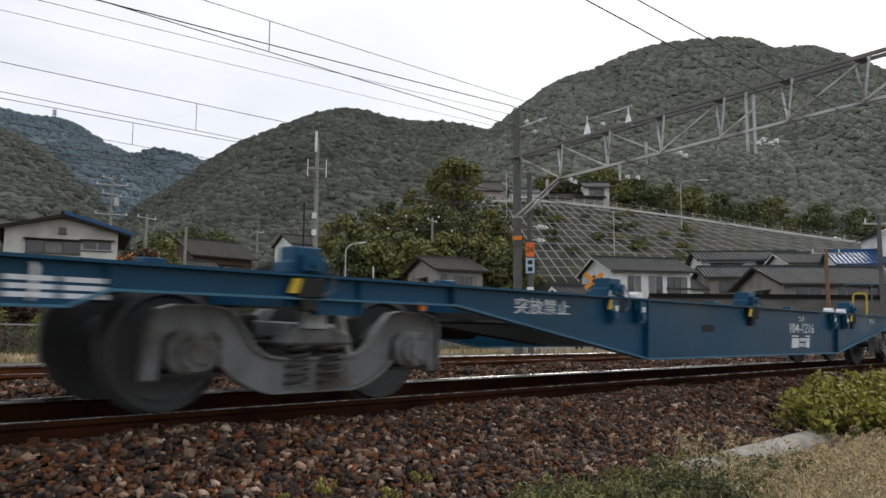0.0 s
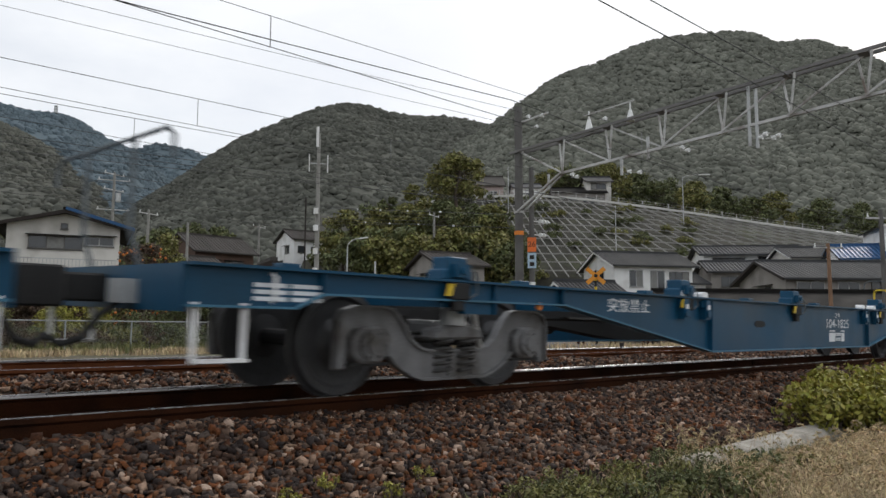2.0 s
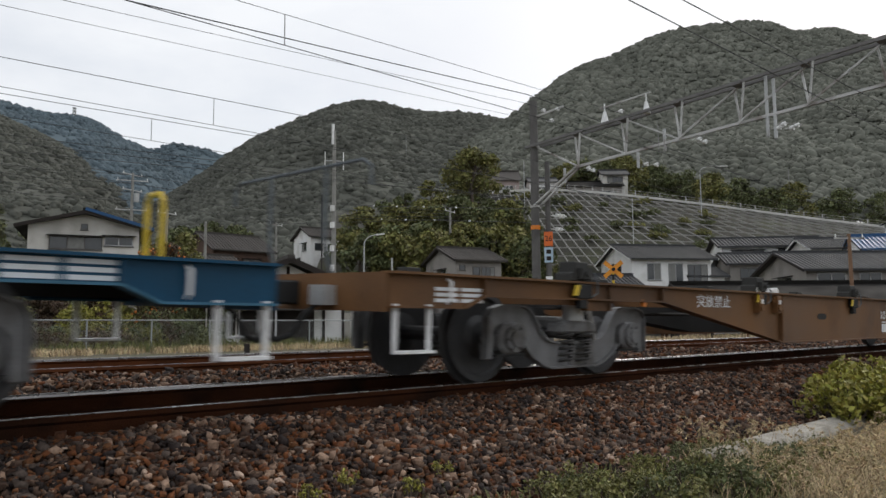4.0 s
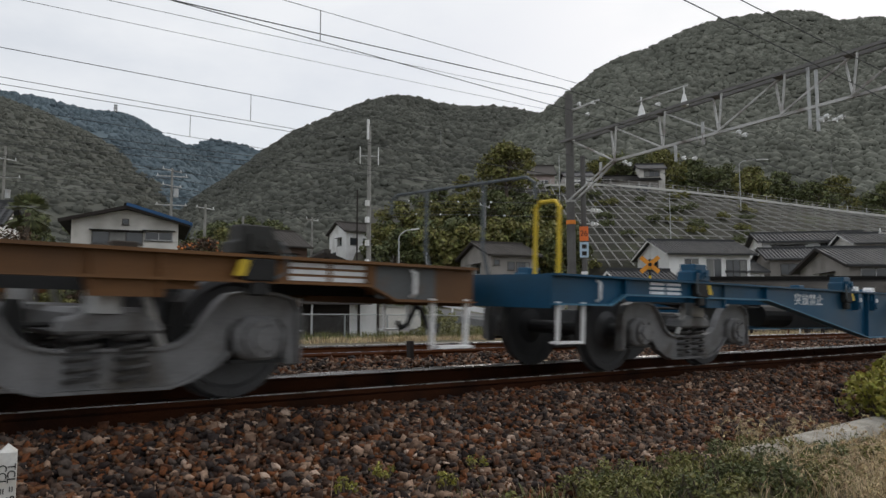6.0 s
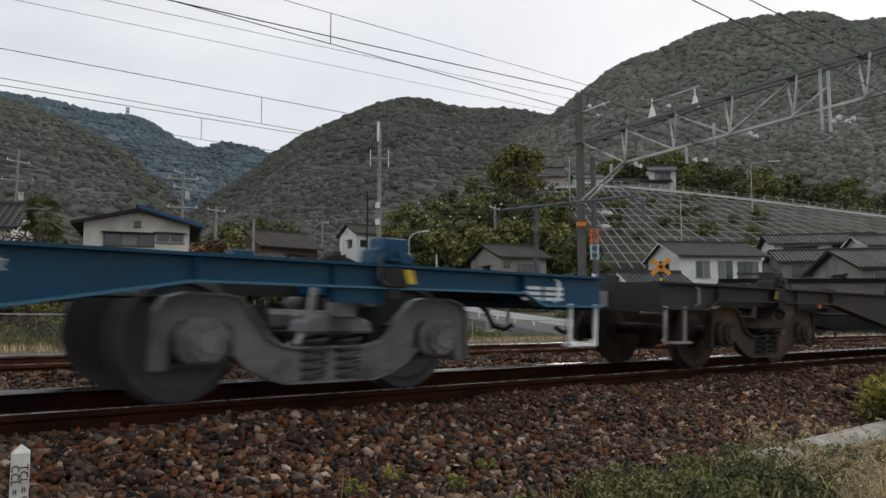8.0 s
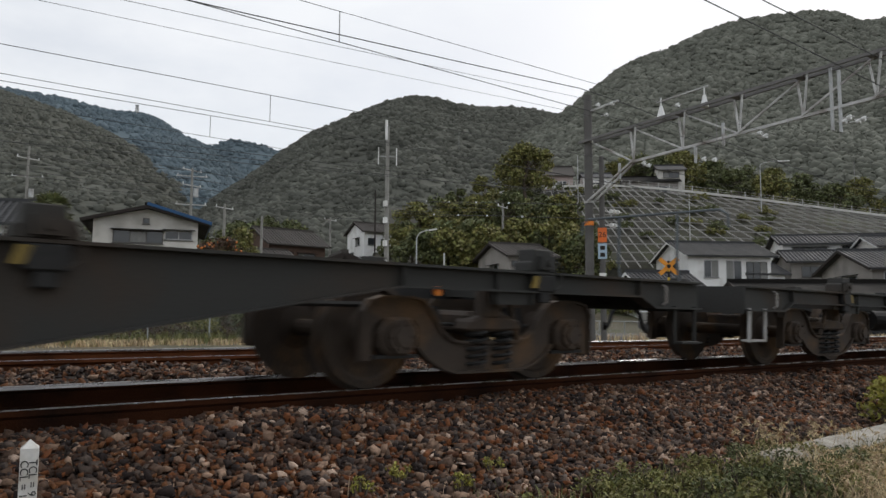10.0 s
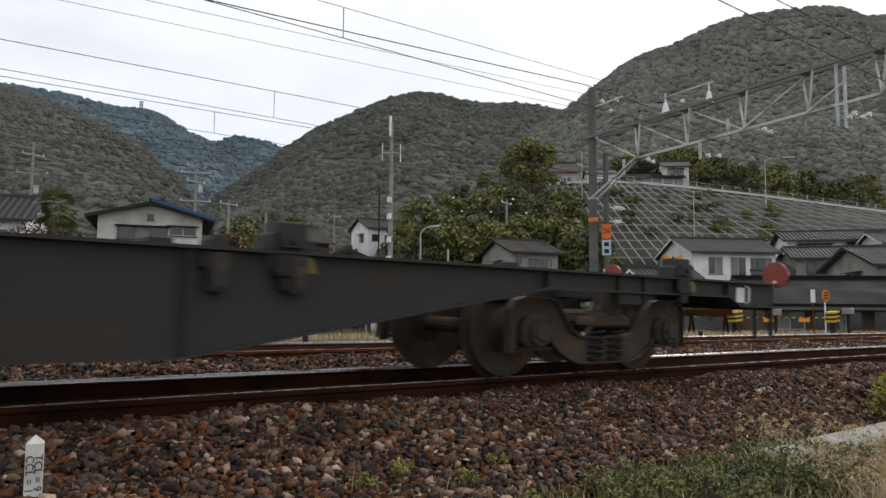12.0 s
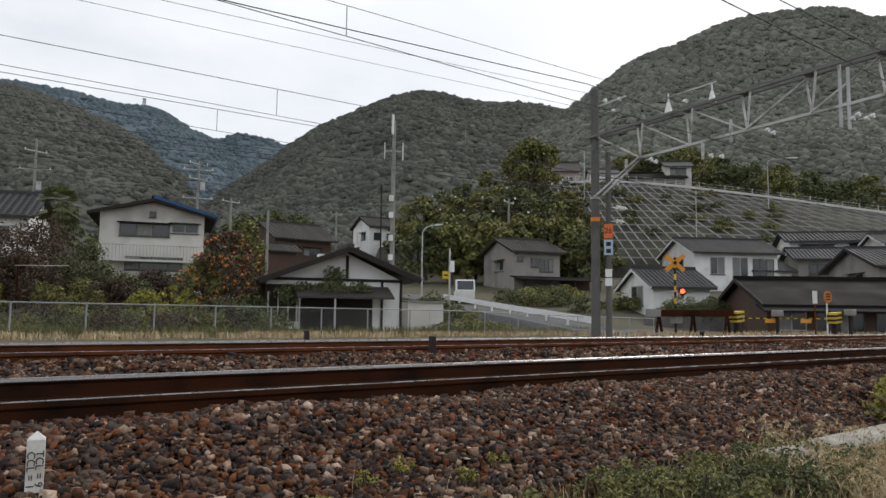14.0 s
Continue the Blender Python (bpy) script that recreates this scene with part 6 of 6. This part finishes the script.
def build_truss_fittings():
    """White bell insulators on the beam, hanging drop tubes and registration insulators."""
    f = thing("truss_fittings", pose(MX, 0, 0), "white insulators and drop tubes on the portal beam", "insulator set")
    for y in (14.25, 16.0):
        bm = bm_new()
        beam(bm, (0, y, 8.0), (0, y, 8.42), 0.30, sides=10, w2=0.10)
        beam(bm, (0, y, 8.42), (0, y, 8.72), 0.06, sides=6)
        part("bell_insulator", bm, M_PORC, f)
    bm = bm_new()
    beam(bm, (0, 14.1, 8.72), (0, 16.2, 8.58), 0.05, 0.05)
    part("busbar", bm, M_DSTEEL, f)
    for y, z0, z1 in ((10.0, 6.35, 8.3), (9.76, 6.25, 8.15), (13.58, 6.52, 7.3), (14.65, 6.1, 6.68), (17.9, 6.0, 6.6), (5.6, 6.3, 8.5)):
        bm = bm_new()
        beam(bm, (0, y, z0), (0, y, z1), 0.11, sides=8)
        part("drop_tube", bm, M_STEEL, f)
    for y, z in ((9.66, 6.57), (9.52, 6.66), (9.27, 6.49), (9.12, 6.54), (12.31, 6.71), (12.12, 6.58), (14.34, 6.18), (13.94, 6.10), (16.8, 6.44), (16.6, 6.32), (15.32, 8.3), (18.5, 8.6), (18.2, 9.0), (18.9, 9.1)):
        bm = bm_new()
        disc(bm, (0, y, z), "y", 0.08, 0.12, 12, 0.05)
        part("string_insulator", bm, M_PORC, f)
        bm = bm_new()
        beam(bm, (0, y - 0.15, z), (0, y + 0.25, z + 0.02), 0.03, sides=5)
        part("pin", bm, M_DSTEEL, f)
    bm = bm_new()
    beam(bm, (0, 19.4, 8.9), (0, 17.9, 9.05), 0.07, 0.07)
    part("bracket_arm", bm, M_DSTEEL, f)


build_truss_fittings()


# ---- trees and shrubs ----
def palm(x, y, z, h):
    t = thing("palm_tree", pose(x, y, z), "dark green fan palm with a shaggy trunk", "palm")
    bm = bm_new()
    beam(bm, (0, 0, -0.2), (0.1, 0, h), 0.38, sides=9, w2=0.3)
    part("trunk", bm, M_BARK, t)
    r = np.random.default_rng(11)
    v, f = [], []
    for k in range(46):
        a, e = r.uniform(0, math.tau), r.uniform(-0.7, 1.3)
        d = Vector((math.cos(a) * math.cos(e), math.sin(a) * math.cos(e), math.sin(e)))
        c = Vector((0.1, 0, h)) + d * 0.75
        s = d.cross(Vector((0, 0, 1))).normalized()
        for j in range(11):
            q = (j - 5) / 5 * 1.15
            tip = c + (d * math.cos(q) + s * math.sin(q)) * (0.75 + 0.1 * r.random()) + Vector((0, 0, -0.22))
            n = len(v)
            w = (s * math.cos(q) - d * math.sin(q)) * 0.05
            v += [tuple(c), tuple(c.lerp(tip, 0.6) + w), tuple(tip), tuple(c.lerp(tip, 0.6) - w)]
            f.append((n, n + 1, n + 2, n + 3))
    reuse("fronds", np_mesh("fronds", np.array(v), np.array(f), M_LEAF), t)


def build_plants():
    r = np.random.default_rng(5)
    gz = ground_z
    palm(10.8, 50.0, 2.0, 5.0)
    for k, (x, y, h, s) in enumerate(((0.8, 32.0, 3.4, 1.7), (2.6, 31.5, 3.6, 1.7), (4.6, 31.0, 4.1, 1.9), (6.4, 32.2, 4.3, 1.9), (7.9, 31.0, 3.4, 1.4), (3.6, 34.0, 4.3, 1.8), (5.6, 30.0, 2.9, 1.5),
                                      (9.4, 31.5, 2.1, 1.1), (11.0, 33.0, 2.2, 1.3), (13.4, 33.5, 2.4, 1.4), (15.0, 32.0, 2.2, 1.3), (1.6, 30.0, 2.4, 1.3), (8.6, 29.6, 1.9, 1.1))):
        tree("garden_tree", "twiggy garden tree with thin russet autumn leaves", x, y, gz(x, y), h * 0.86, s, (M_LEAFR, M_LEAF, M_LEAFR)[k % 3], 30 + k, 64, 130, 0.055, 0.055, 0.04)
    for k, (x, y, h, s) in enumerate(((4.2, 29.4, 2.2, 0.8), (1.2, 29.0, 2.9, 0.9), (7.4, 28.9, 1.7, 0.8), (10.4, 29.0, 1.6, 0.9), (14.2, 29.5, 1.9, 1.0), (2.8, 28.4, 1.6, 0.7), (9.2, 28.0, 1.4, 0.8), (5.9, 28.2, 1.5, 0.8))):
        tree("young_tree", "young green and yellow garden tree", x, y, gz(x, y), h, s, M_LEAFM if k % 3 else M_LEAFY, 50 + k, 24, 70, 0.055, 0.04, 0.08)
    for k, (x, y, h, s) in enumerate(((12.4, 28.6, 3.9, 1.2), (11.7, 29.4, 2.8, 1.0), (13.5, 30.5, 3.1, 1.1))):
        tree("persimmon_tree", "persimmon tree with orange fruit and thin leaves", x, y, gz(x, y), h, s, M_LEAFM if k else M_LEAFR, 60 + k, 44, 80, 0.065, 0.05, 0.10, 90 - 14 * k)
    for k, (x, y, h) in enumerate(((12.5, 26.0, 1.4), (13.4, 26.4, 1.2), (11.6, 26.6, 1.7), (13.2, 28.0, 2.1), (12.2, 27.6, 2.0))):
        bush("creeper_bush", "dark green bush grown against the hut", x, y, gz(x, y) - 0.05, 0.7, 0.6, h, M_LEAF, 70 + k, 22, 70, 0.05)
    for k in range(34):
        if k < 18:
            x, y = 15.0 + 16.0 * r.random(), 31.0 + 13.0 * r.random()
        else:
            x, y = 37.5 + 9.0 * r.random(), 28.0 + 13.0 * r.random()
        bush("garden_bush", "rough green bush among the gardens", x, y, gz(x, y) - 0.1, 1.2, 1.0, 0.9 + 0.8 * r.random(), (M_LEAF, M_LEAFM, M_LEAF)[k % 3], 400 + k, 18, 60, 0.09)
    for k in range(26):
        x, y = -1.0 + 14.0 * (k + 0.5) / 26 + r.normal(0, 0.2), 25.6 + 2.2 * r.random()
        bush("hedge_bush", "low green bush behind the fence", x, y, gz(x, y) - 0.05, 0.75, 0.6, 0.75 + 0.6 * r.random(), (M_LEAF, M_LEAFM, M_LEAFM, M_LEAFR)[k % 4], 80 + k, 20, 70, 0.045)
    for k, (x, y, h) in enumerate(((21.6, 25.4, 0.8), (22.7, 26.0, 1.0), (23.8, 25.8, 0.8), (24.8, 26.6, 0.6), (20.6, 25.6, 0.7))):
        bush("verge_bush", "green bush below the ramp", x, y, gz(x, y) - 0.1, 0.9, 0.7, h, M_LEAFM, 120 + k, 16, 60, 0.07)
    tree("round_tree", "rounded dark green garden tree", 25.9, 55.9, gz(25.9, 55.9), 5.6, 2.0, M_LEAFM, 130, 34, 90, 0.14, 0.14, 0.25)
    # wood at the foot of the hill
    spots = []
    for k in range(26):
        a = radians(38.0 + 12.5 * (k % 13) / 13 + r.normal(0, 0.4))
        d = (78 + 14 * (k // 13) + 6 * r.random())
        spots.append((d * 1.0 * math.sin(a), d * math.cos(a)))
    for k, (x, y) in enumerate(spots):
        kind = (M_LEAF, M_LEAFM, M_LEAF, M_LEAFM)[k % 4]
        near = k < 13
        tree("hillside_tree", "leafy green tree at the foot of the hill", x, y, gz(x, y) + (0.5 if near else 2.0), (5.4 if near else 7.6) + 1.8 * r.random(), 2.9 + 0.7 * r.random(), kind, 140 + k, 34, 90, 0.24, 0.2, 0.12)
    for k in range(30):
        u = 0.46 + 0.54 * (k % 15) / 14 + r.normal(0, 0.008)
        q = ridge_at(SLOPE_TOP, min(1, u)) * (1.10 + 0.10 * (k // 15) + 0.05 * r.random())
        tree("roadside_tree", "dark green tree above the slope road", q.x, q.y, ridge_at(SLOPE_TOP, min(1, u)).z - 0.5 + 3.0 * (k // 15), 7.5 + 4.0 * r.random(), 4.2, M_LEAF if k % 3 else M_LEAFM, 500 + k, 44, 90, 0.30, 0.2, 0.02)
    tree("spreading_tree", "broad spreading green tree on the slope shoulder", 77.5, 75.5, 17.5, 8.3, 4.4, M_LEAFM, 180, 60, 110, 0.24, 0.3, 0.25)
    for k in range(14):
        u = 0.10 + 0.20 * r.random()
        p = slope_at(u, r.random() * 0.8)
        tree("slope_tree", "small yellow-green tree on the cut slope", p.x, p.y, p.z - 0.3, 4.5 + 2 * r.random(), 2.0 + 0.8 * r.random(), M_LEAFM if k % 2 else M_LEAF, 190 + k, 26, 70, 0.24, 0.14, 0.1)
    for k in range(60):
        u, s = 0.24 + 0.74 * r.random(), r.random()
        p = slope_at(u, s)
        bush("slope_bush", "scrubby bush on the cut slope", p.x, p.y, p.z - 0.2, 1.5, 1.2, 1.1 + 0.8 * r.random(), M_LEAFM if k % 2 else M_LEAF, 210 + k, 14, 40, 0.16)
    for k in range(16):
        a, d = radians(9 + 30 * k / 16 + r.normal(0, 0.7)), 98 + 25 * r.random()
        if radians(29.5) < a < radians(36.5):
            continue
        x, y = d * math.sin(a), d * math.cos(a)
        tree("valley_tree", "dark green tree among the village houses", x, y, gz(x, y) + 0.5, 5.5 + 2.5 * r.random(), 3.2, M_LEAF, 240 + k, 26, 70, 0.30, 0.2, 0.1)
    for k in range(9):
        x, y = 41.5 + 5.0 * k / 9 + r.normal(0, 0.3), 27.6 - 2.6 * k / 9 + r.normal(0, 0.5)
        bush("clipped_shrub", "dark clipped garden shrub", x, y, gz(x, y) - 0.1, 0.9, 0.8, 2.3 + 0.8 * r.random(), M_LEAF, 260 + k, 24, 80, 0.06)
    for k, (x, y, h) in enumerate(((46.2, 43.0, 1.3), (47.5, 42.0, 1.2), (44.8, 44.0, 1.0))):
        bush("yellow_bush", "yellowish garden bush by the lean-to", x, y, gz(x, y) - 0.1, 1.2, 1.0, h, M_LEAFY, 280 + k, 18, 60, 0.10)


build_plants()


# ---- trackside: stones, kerb, grass, marker post ----
stones("ballast", "brown and grey crushed ballast stones on the track shoulder", -1.5, 9.0, 2.95, 5.02, 2000, 0.044, 1, M_STONE)
stones("ballast", "brown and grey crushed ballast stones along the shoulder", 9.0, 22.0, 2.95, 5.02, 760, 0.054, 2, M_STONE)
stones("ballast", "brown crushed ballast stones far along the shoulder", 22.0, 60.0, 2.95, 5.02, 70, 0.12, 3, M_STONE)
stones("ballast", "brown crushed ballast stones farther back along the shoulder", -12.0, -1.5, 2.95, 5.02, 160, 0.08, 9, M_STONE)
stones("ballast", "brown ballast stones between the two tracks", -1.0, 26.0, 6.40, 8.98, 300, 0.052, 5, M_STONE)
stones("ballast", "brown ballast stones between the tracks far along", 26.0, 70.0, 6.40, 8.98, 40, 0.13, 6, M_STONE)


def build_kerb():
    k = thing("concrete_slab", pose(5.30, 2.67, -0.61, 0, 0, 1.8), "pale weathered concrete slab lying in the grass", "concrete slab")
    bm = bm_new()
    prism(bm, [(0, 0), (0.32, 0), (0.32, 0.15), (0.28, 0.205), (0.17, 0.222), (0.06, 0.20), (0, 0.14)], "x", 0, 3.3)
    bevel(bm, 0.012)
    part("slab", bm, mat("pale lichened concrete", (0.37, 0.345, 0.30), 0.95, var=0.22, scale=5, fine=60, bump=0.6, stain=(0.20, 0.185, 0.155), stain_scale=4), k)
    m = thing("marker_post", pose(0.805, 3.84, -0.75, 0, 0, -14), "white concrete track marker post with black letters", "marker post")
    bm = bm_new()
    w = 0.036
    box(bm, -w, w, -w, w, 0, 0.715)
    top = bm.verts.new((0.0, 0.0, 0.752))
    cap = [bm.verts.new((a * w, b * w, 0.7155)) for a, b in ((-1, -1), (1, -1), (1, 1), (-1, 1))]
    for q in range(4):
        bm.faces.new((cap[q], cap[(q + 1) % 4], top))
    part("post", bm, mat("white marker paint", (0.66, 0.65, 0.62), 0.7, var=0.12, scale=12, stain=(0.45, 0.42, 0.36), stain_scale=6), m)
    text_part("letters", "TCL = 9", 0.046, m, pose(0.002, -w - 0.0015, 0.59, 90, 90, 0), M_BLACK)
    text_part("letters", "CCL = 1", 0.046, m, pose(-0.032, -w - 0.0015, 0.585, 90, 90, 0), M_BLACK)


build_kerb()


def scatter(n, x0, x1, y0, y1, seed, clump=0.0):
    r = np.random.default_rng(seed)
    c = np.stack([r.uniform(x0, x1, n), r.uniform(y0, y1, n)], -1)
    if clump:
        k = np.stack([r.uniform(x0, x1, n // 25 + 1), r.uniform(y0, y1, n // 25 + 1)], -1)
        c = k[r.integers(len(k), size=n)] + r.normal(0, clump, (n, 2))
    z = np.array([max(ground_z(p[0], p[1]), bed_z(p[1]) if 2.75 < p[1] < 13.6 else -9) for p in c])
    return np.concatenate([c, z[:, None]], 1)


def grass(name, label, c, height, width, lean, material, seed):
    v, t = blades(c, height, width, lean, seed)
    tagged(new(name, np_mesh(name, v, t, material)), label, "grass", kind="stuff")


def foxtails(c, height, seed):
    """Dry stems that end in a nodding feathery head."""
    r = np.random.default_rng(seed)
    v, t = [], []
    for p in c:
        h, a = height * r.uniform(0.6, 1.2), r.uniform(0, math.tau)
        d = Vector((math.cos(a), math.sin(a), 0))
        base = Vector(p)
        pts = [base + d * (0.45 * h * q * q) + Vector((0, 0, h * (q - 0.18 * q ** 3))) for q in (0, 0.35, 0.7, 0.9, 1.0, 1.08)]
        s = d.cross(Vector((0, 0, 1))) * 0.0012
        for i in range(3):
            n = len(v)
            v += [pts[i] - s, pts[i] + s, pts[i + 1] + s, pts[i + 1] - s]
            t += [(n, n + 1, n + 2), (n, n + 2, n + 3)]
        for k in range(26):
            q = k / 25
            o = pts[3].lerp(pts[5], q) + d * 0.02 * q - Vector((0, 0, 0.05 * q * q))
            e = o + Vector(r.normal(0, 0.012, 3)) + d * 0.014
            w = Vector(r.normal(0, 0.0036, 3))
            n = len(v)
            v += [o - w, o + w, e]
            t.append((n, n + 1, n + 2))
    return np.array([tuple(p) for p in v]), np.array(t)


def build_grass():
    grass("green_grass", "sparse olive green grass at the ballast toe", scatter(5200, 2.4, 7.0, 1.9, 3.1, 1, 0.12), 0.075, 0.0035, 0.8, M_GRASS, 11)
    grass("green_grass", "pale dry blades among the green grass", scatter(700, 2.4, 7.0, 1.9, 3.1, 9, 0.2), 0.10, 0.0025, 1.1, M_STRAW, 17)
    r = np.random.default_rng(21)
    for k in range(46):
        x, y = 2.5 + 3.6 * r.random(), 2.15 + 0.95 * r.random()
        bush("ground_weed", "low green weed at the ballast toe", x, y, ground_z(x, y), 0.17, 0.15, 0.11 + 0.09 * r.random(), M_LEAFM if k % 3 else M_LEAF, 600 + k, 12, 42, 0.014, "weed")
    for k in range(5):
        x, y = 1.9 + 0.35 * k + 0.1 * r.random(), 3.35 + 0.3 * r.random()
        bush("ballast_weed", "small yellowish weed growing in the ballast", x, y, bed_z(y), 0.07, 0.07, 0.13, M_LEAFY, 330 + k, 8, 20, 0.012, "weed")
    grass("dry_grass", "tangled pale dry grass beside the slab", scatter(6500, 5.4, 9.8, 2.0, 2.5, 2, 0.08), 0.09, 0.0028, 2.2, M_STRAW, 12)
    grass("dry_grass", "tall tangled pale dry grass near the path", scatter(9000, 4.6, 9.8, 1.2, 2.1, 22, 0.12), 0.14, 0.0028, 2.3, M_STRAW, 18)
    grass("dry_grass", "dry grass fallen over the slab", scatter(450, 5.1, 5.7, 2.55, 2.95, 31, 0.06), 0.13, 0.0026, 1.6, M_STRAW, 32)
    v, t = foxtails(np.concatenate([scatter(560, 4.6, 9.0, 1.4, 2.35, 3), scatter(60, 5.2, 6.8, 2.6, 3.3, 4)]), 0.26, 5)
    tagged(new("foxtail_grass", np_mesh("foxtail_grass", v, t, M_STRAW)), "dry foxtail grass with pale nodding heads", "grass", kind="stuff")
    for k, (x, y, h, s) in enumerate(((8.35, 2.95, 0.66, 0.34), (8.9, 3.0, 0.74, 0.36), (9.5, 2.9, 0.78, 0.40), (8.7, 2.5, 0.50, 0.3), (9.3, 2.45, 0.55, 0.34), (10.1, 3.1, 0.8, 0.4), (9.9, 2.5, 0.6, 0.35), (9.0, 2.1, 0.4, 0.3), (10.7, 2.9, 0.8, 0.4))):
        bush("yellow_green_shrub", "leafy yellow-green shrub in dry grass", x, y, ground_z(x, y), s, s, h, M_LEAFY, 340 + k, 40, 46, 0.034)
    grass("verge_straw", "pale dry grass along the fence foot", scatter(13000, -1.0, 34.0, 21.5, 24.6, 6, 0.16), 0.19, 0.012, 0.9, M_STRAW, 13)
    grass("verge_straw", "pale dry grass beside the far track", scatter(6000, 24.0, 60.0, 14.5, 21.0, 7, 0.3), 0.26, 0.016, 0.7, M_STRAW, 14)
    grass("verge_weeds", "green weeds among the dry grass by the fence", scatter(5000, -1.0, 30.0, 23.4, 25.4, 8, 0.3), 0.34, 0.012, 0.5, M_GRASS, 15)


build_grass()


# ---- small things by the road and the tracks ----
def build_small():
    v = thing("kei_truck", pose(36.3, 42.0, 1.55, 0, 0, -128), "small white kei truck parked on the ramp", "truck")
    bm = bm_new()
    prism(bm, [(-0.7, 0.35), (0.55, 0.35), (0.72, 0.95), (0.45, 1.72), (-0.7, 1.76)], "y", -0.68, 0.68)
    bevel(bm, 0.05)
    part("cab", bm, M_WALLW, v)
    bm = bm_new()
    prism(bm, [(0.705, 1.0), (0.475, 1.62), (0.49, 1.63), (0.72, 1.01)], "y", -0.58, 0.58)
    part("windscreen", bm, M_GLASS, v)
    bm = bm_new()
    box(bm, -2.4, -0.72, -0.70, 0.70, 0.55, 0.95)
    part("load_bed", bm, M_WALLW, v)
    for x in (0.2, -1.8):
        for y in (-0.6, 0.6):
            bm = bm_new()
            disc(bm, (x, y, 0.27), "y", 0.27, 0.16, 16)
            part("wheel", bm, M_BLACK, v)
    for x, y, z in ((6.95, 8.75, 0.0), (7.05, 12.6, 0.0), (17.3, 10.9, 0.0)):
        s = thing("track_stake", pose(x, y, z - 0.1), "short dark steel stake in the ballast", "stake")
        bm = bm_new()
        beam(bm, (0, 0, 0), (0, 0, 0.36), 0.10, 0.07)
        bevel(bm, 0.01)
        part("stake_body", bm, M_TIMBER, s)
    wl = thing("garden_wall", pose(38.6, 28.2, 0.2, 0, 0, -38), "dark low block wall by the crossing road", "wall")
    for k in range(8):
        bm = bm_new()
        box(bm, k * 1.0, k * 1.0 + 0.985, 0, 0.15, -0.8, 0.55)
        part("block_panel", bm, M_MAST, wl)
    cp = pole("garden_pole", "rusty clothes pole with a pale crossbar", 5.2, 29.0, -0.1, 2.3, 0.07, 0.06, M_RUST, "clothes pole")
    bm = bm_new()
    beam(bm, (-0.1, 0, 2.2), (1.5, -0.4, 2.25), 0.03, sides=6)
    part("crossbar", bm, M_STEEL, cp)

    tw = thing("radio_tower", pose(283.0, 905.0, 226.0), "distant lattice radio tower on the ridge", "tower")
    for a in (0.8, 2.4, 3.9, 5.5):
        bm = bm_new()
        beam(bm, (3 * math.cos(a), 3 * math.sin(a), 0), (1.2 * math.cos(a), 1.2 * math.sin(a), 26), 0.7)
        part("tower_leg", bm, M_STEEL, tw)
    for z in (10, 14, 18, 22, 25.5):
        bm = bm_new()
        disc(bm, (0, 0, z), "z", 2.4, 0.7, 8)
        part("platform", bm, M_STEEL, tw)


build_small()


# ---- what moves ----
def motions():
    for k, wagon in enumerate(WAGONS):
        x = START + k * PITCH
        rx, rz = (-CANT, 180) if k in REVERSED else (CANT, 0)
        walk(wagon, [(0.0, pose(x, TRACK_Y, TRACK_Z, rx, 0, rz)), (14.0, pose(x - SPEED * 14.0, TRACK_Y, TRACK_Z, rx, 0, rz))])
    turn = math.degrees(SPEED / 0.43)
    for ws, dx in TURNING:
        way = 1 if WAGONS.index(ws.parent) in REVERSED else -1
        walk(ws, [(k / 15, pose(dx, 0, 0.43, 0, way * turn * k / 15, 0)) for k in range(0, 211)])


motions()
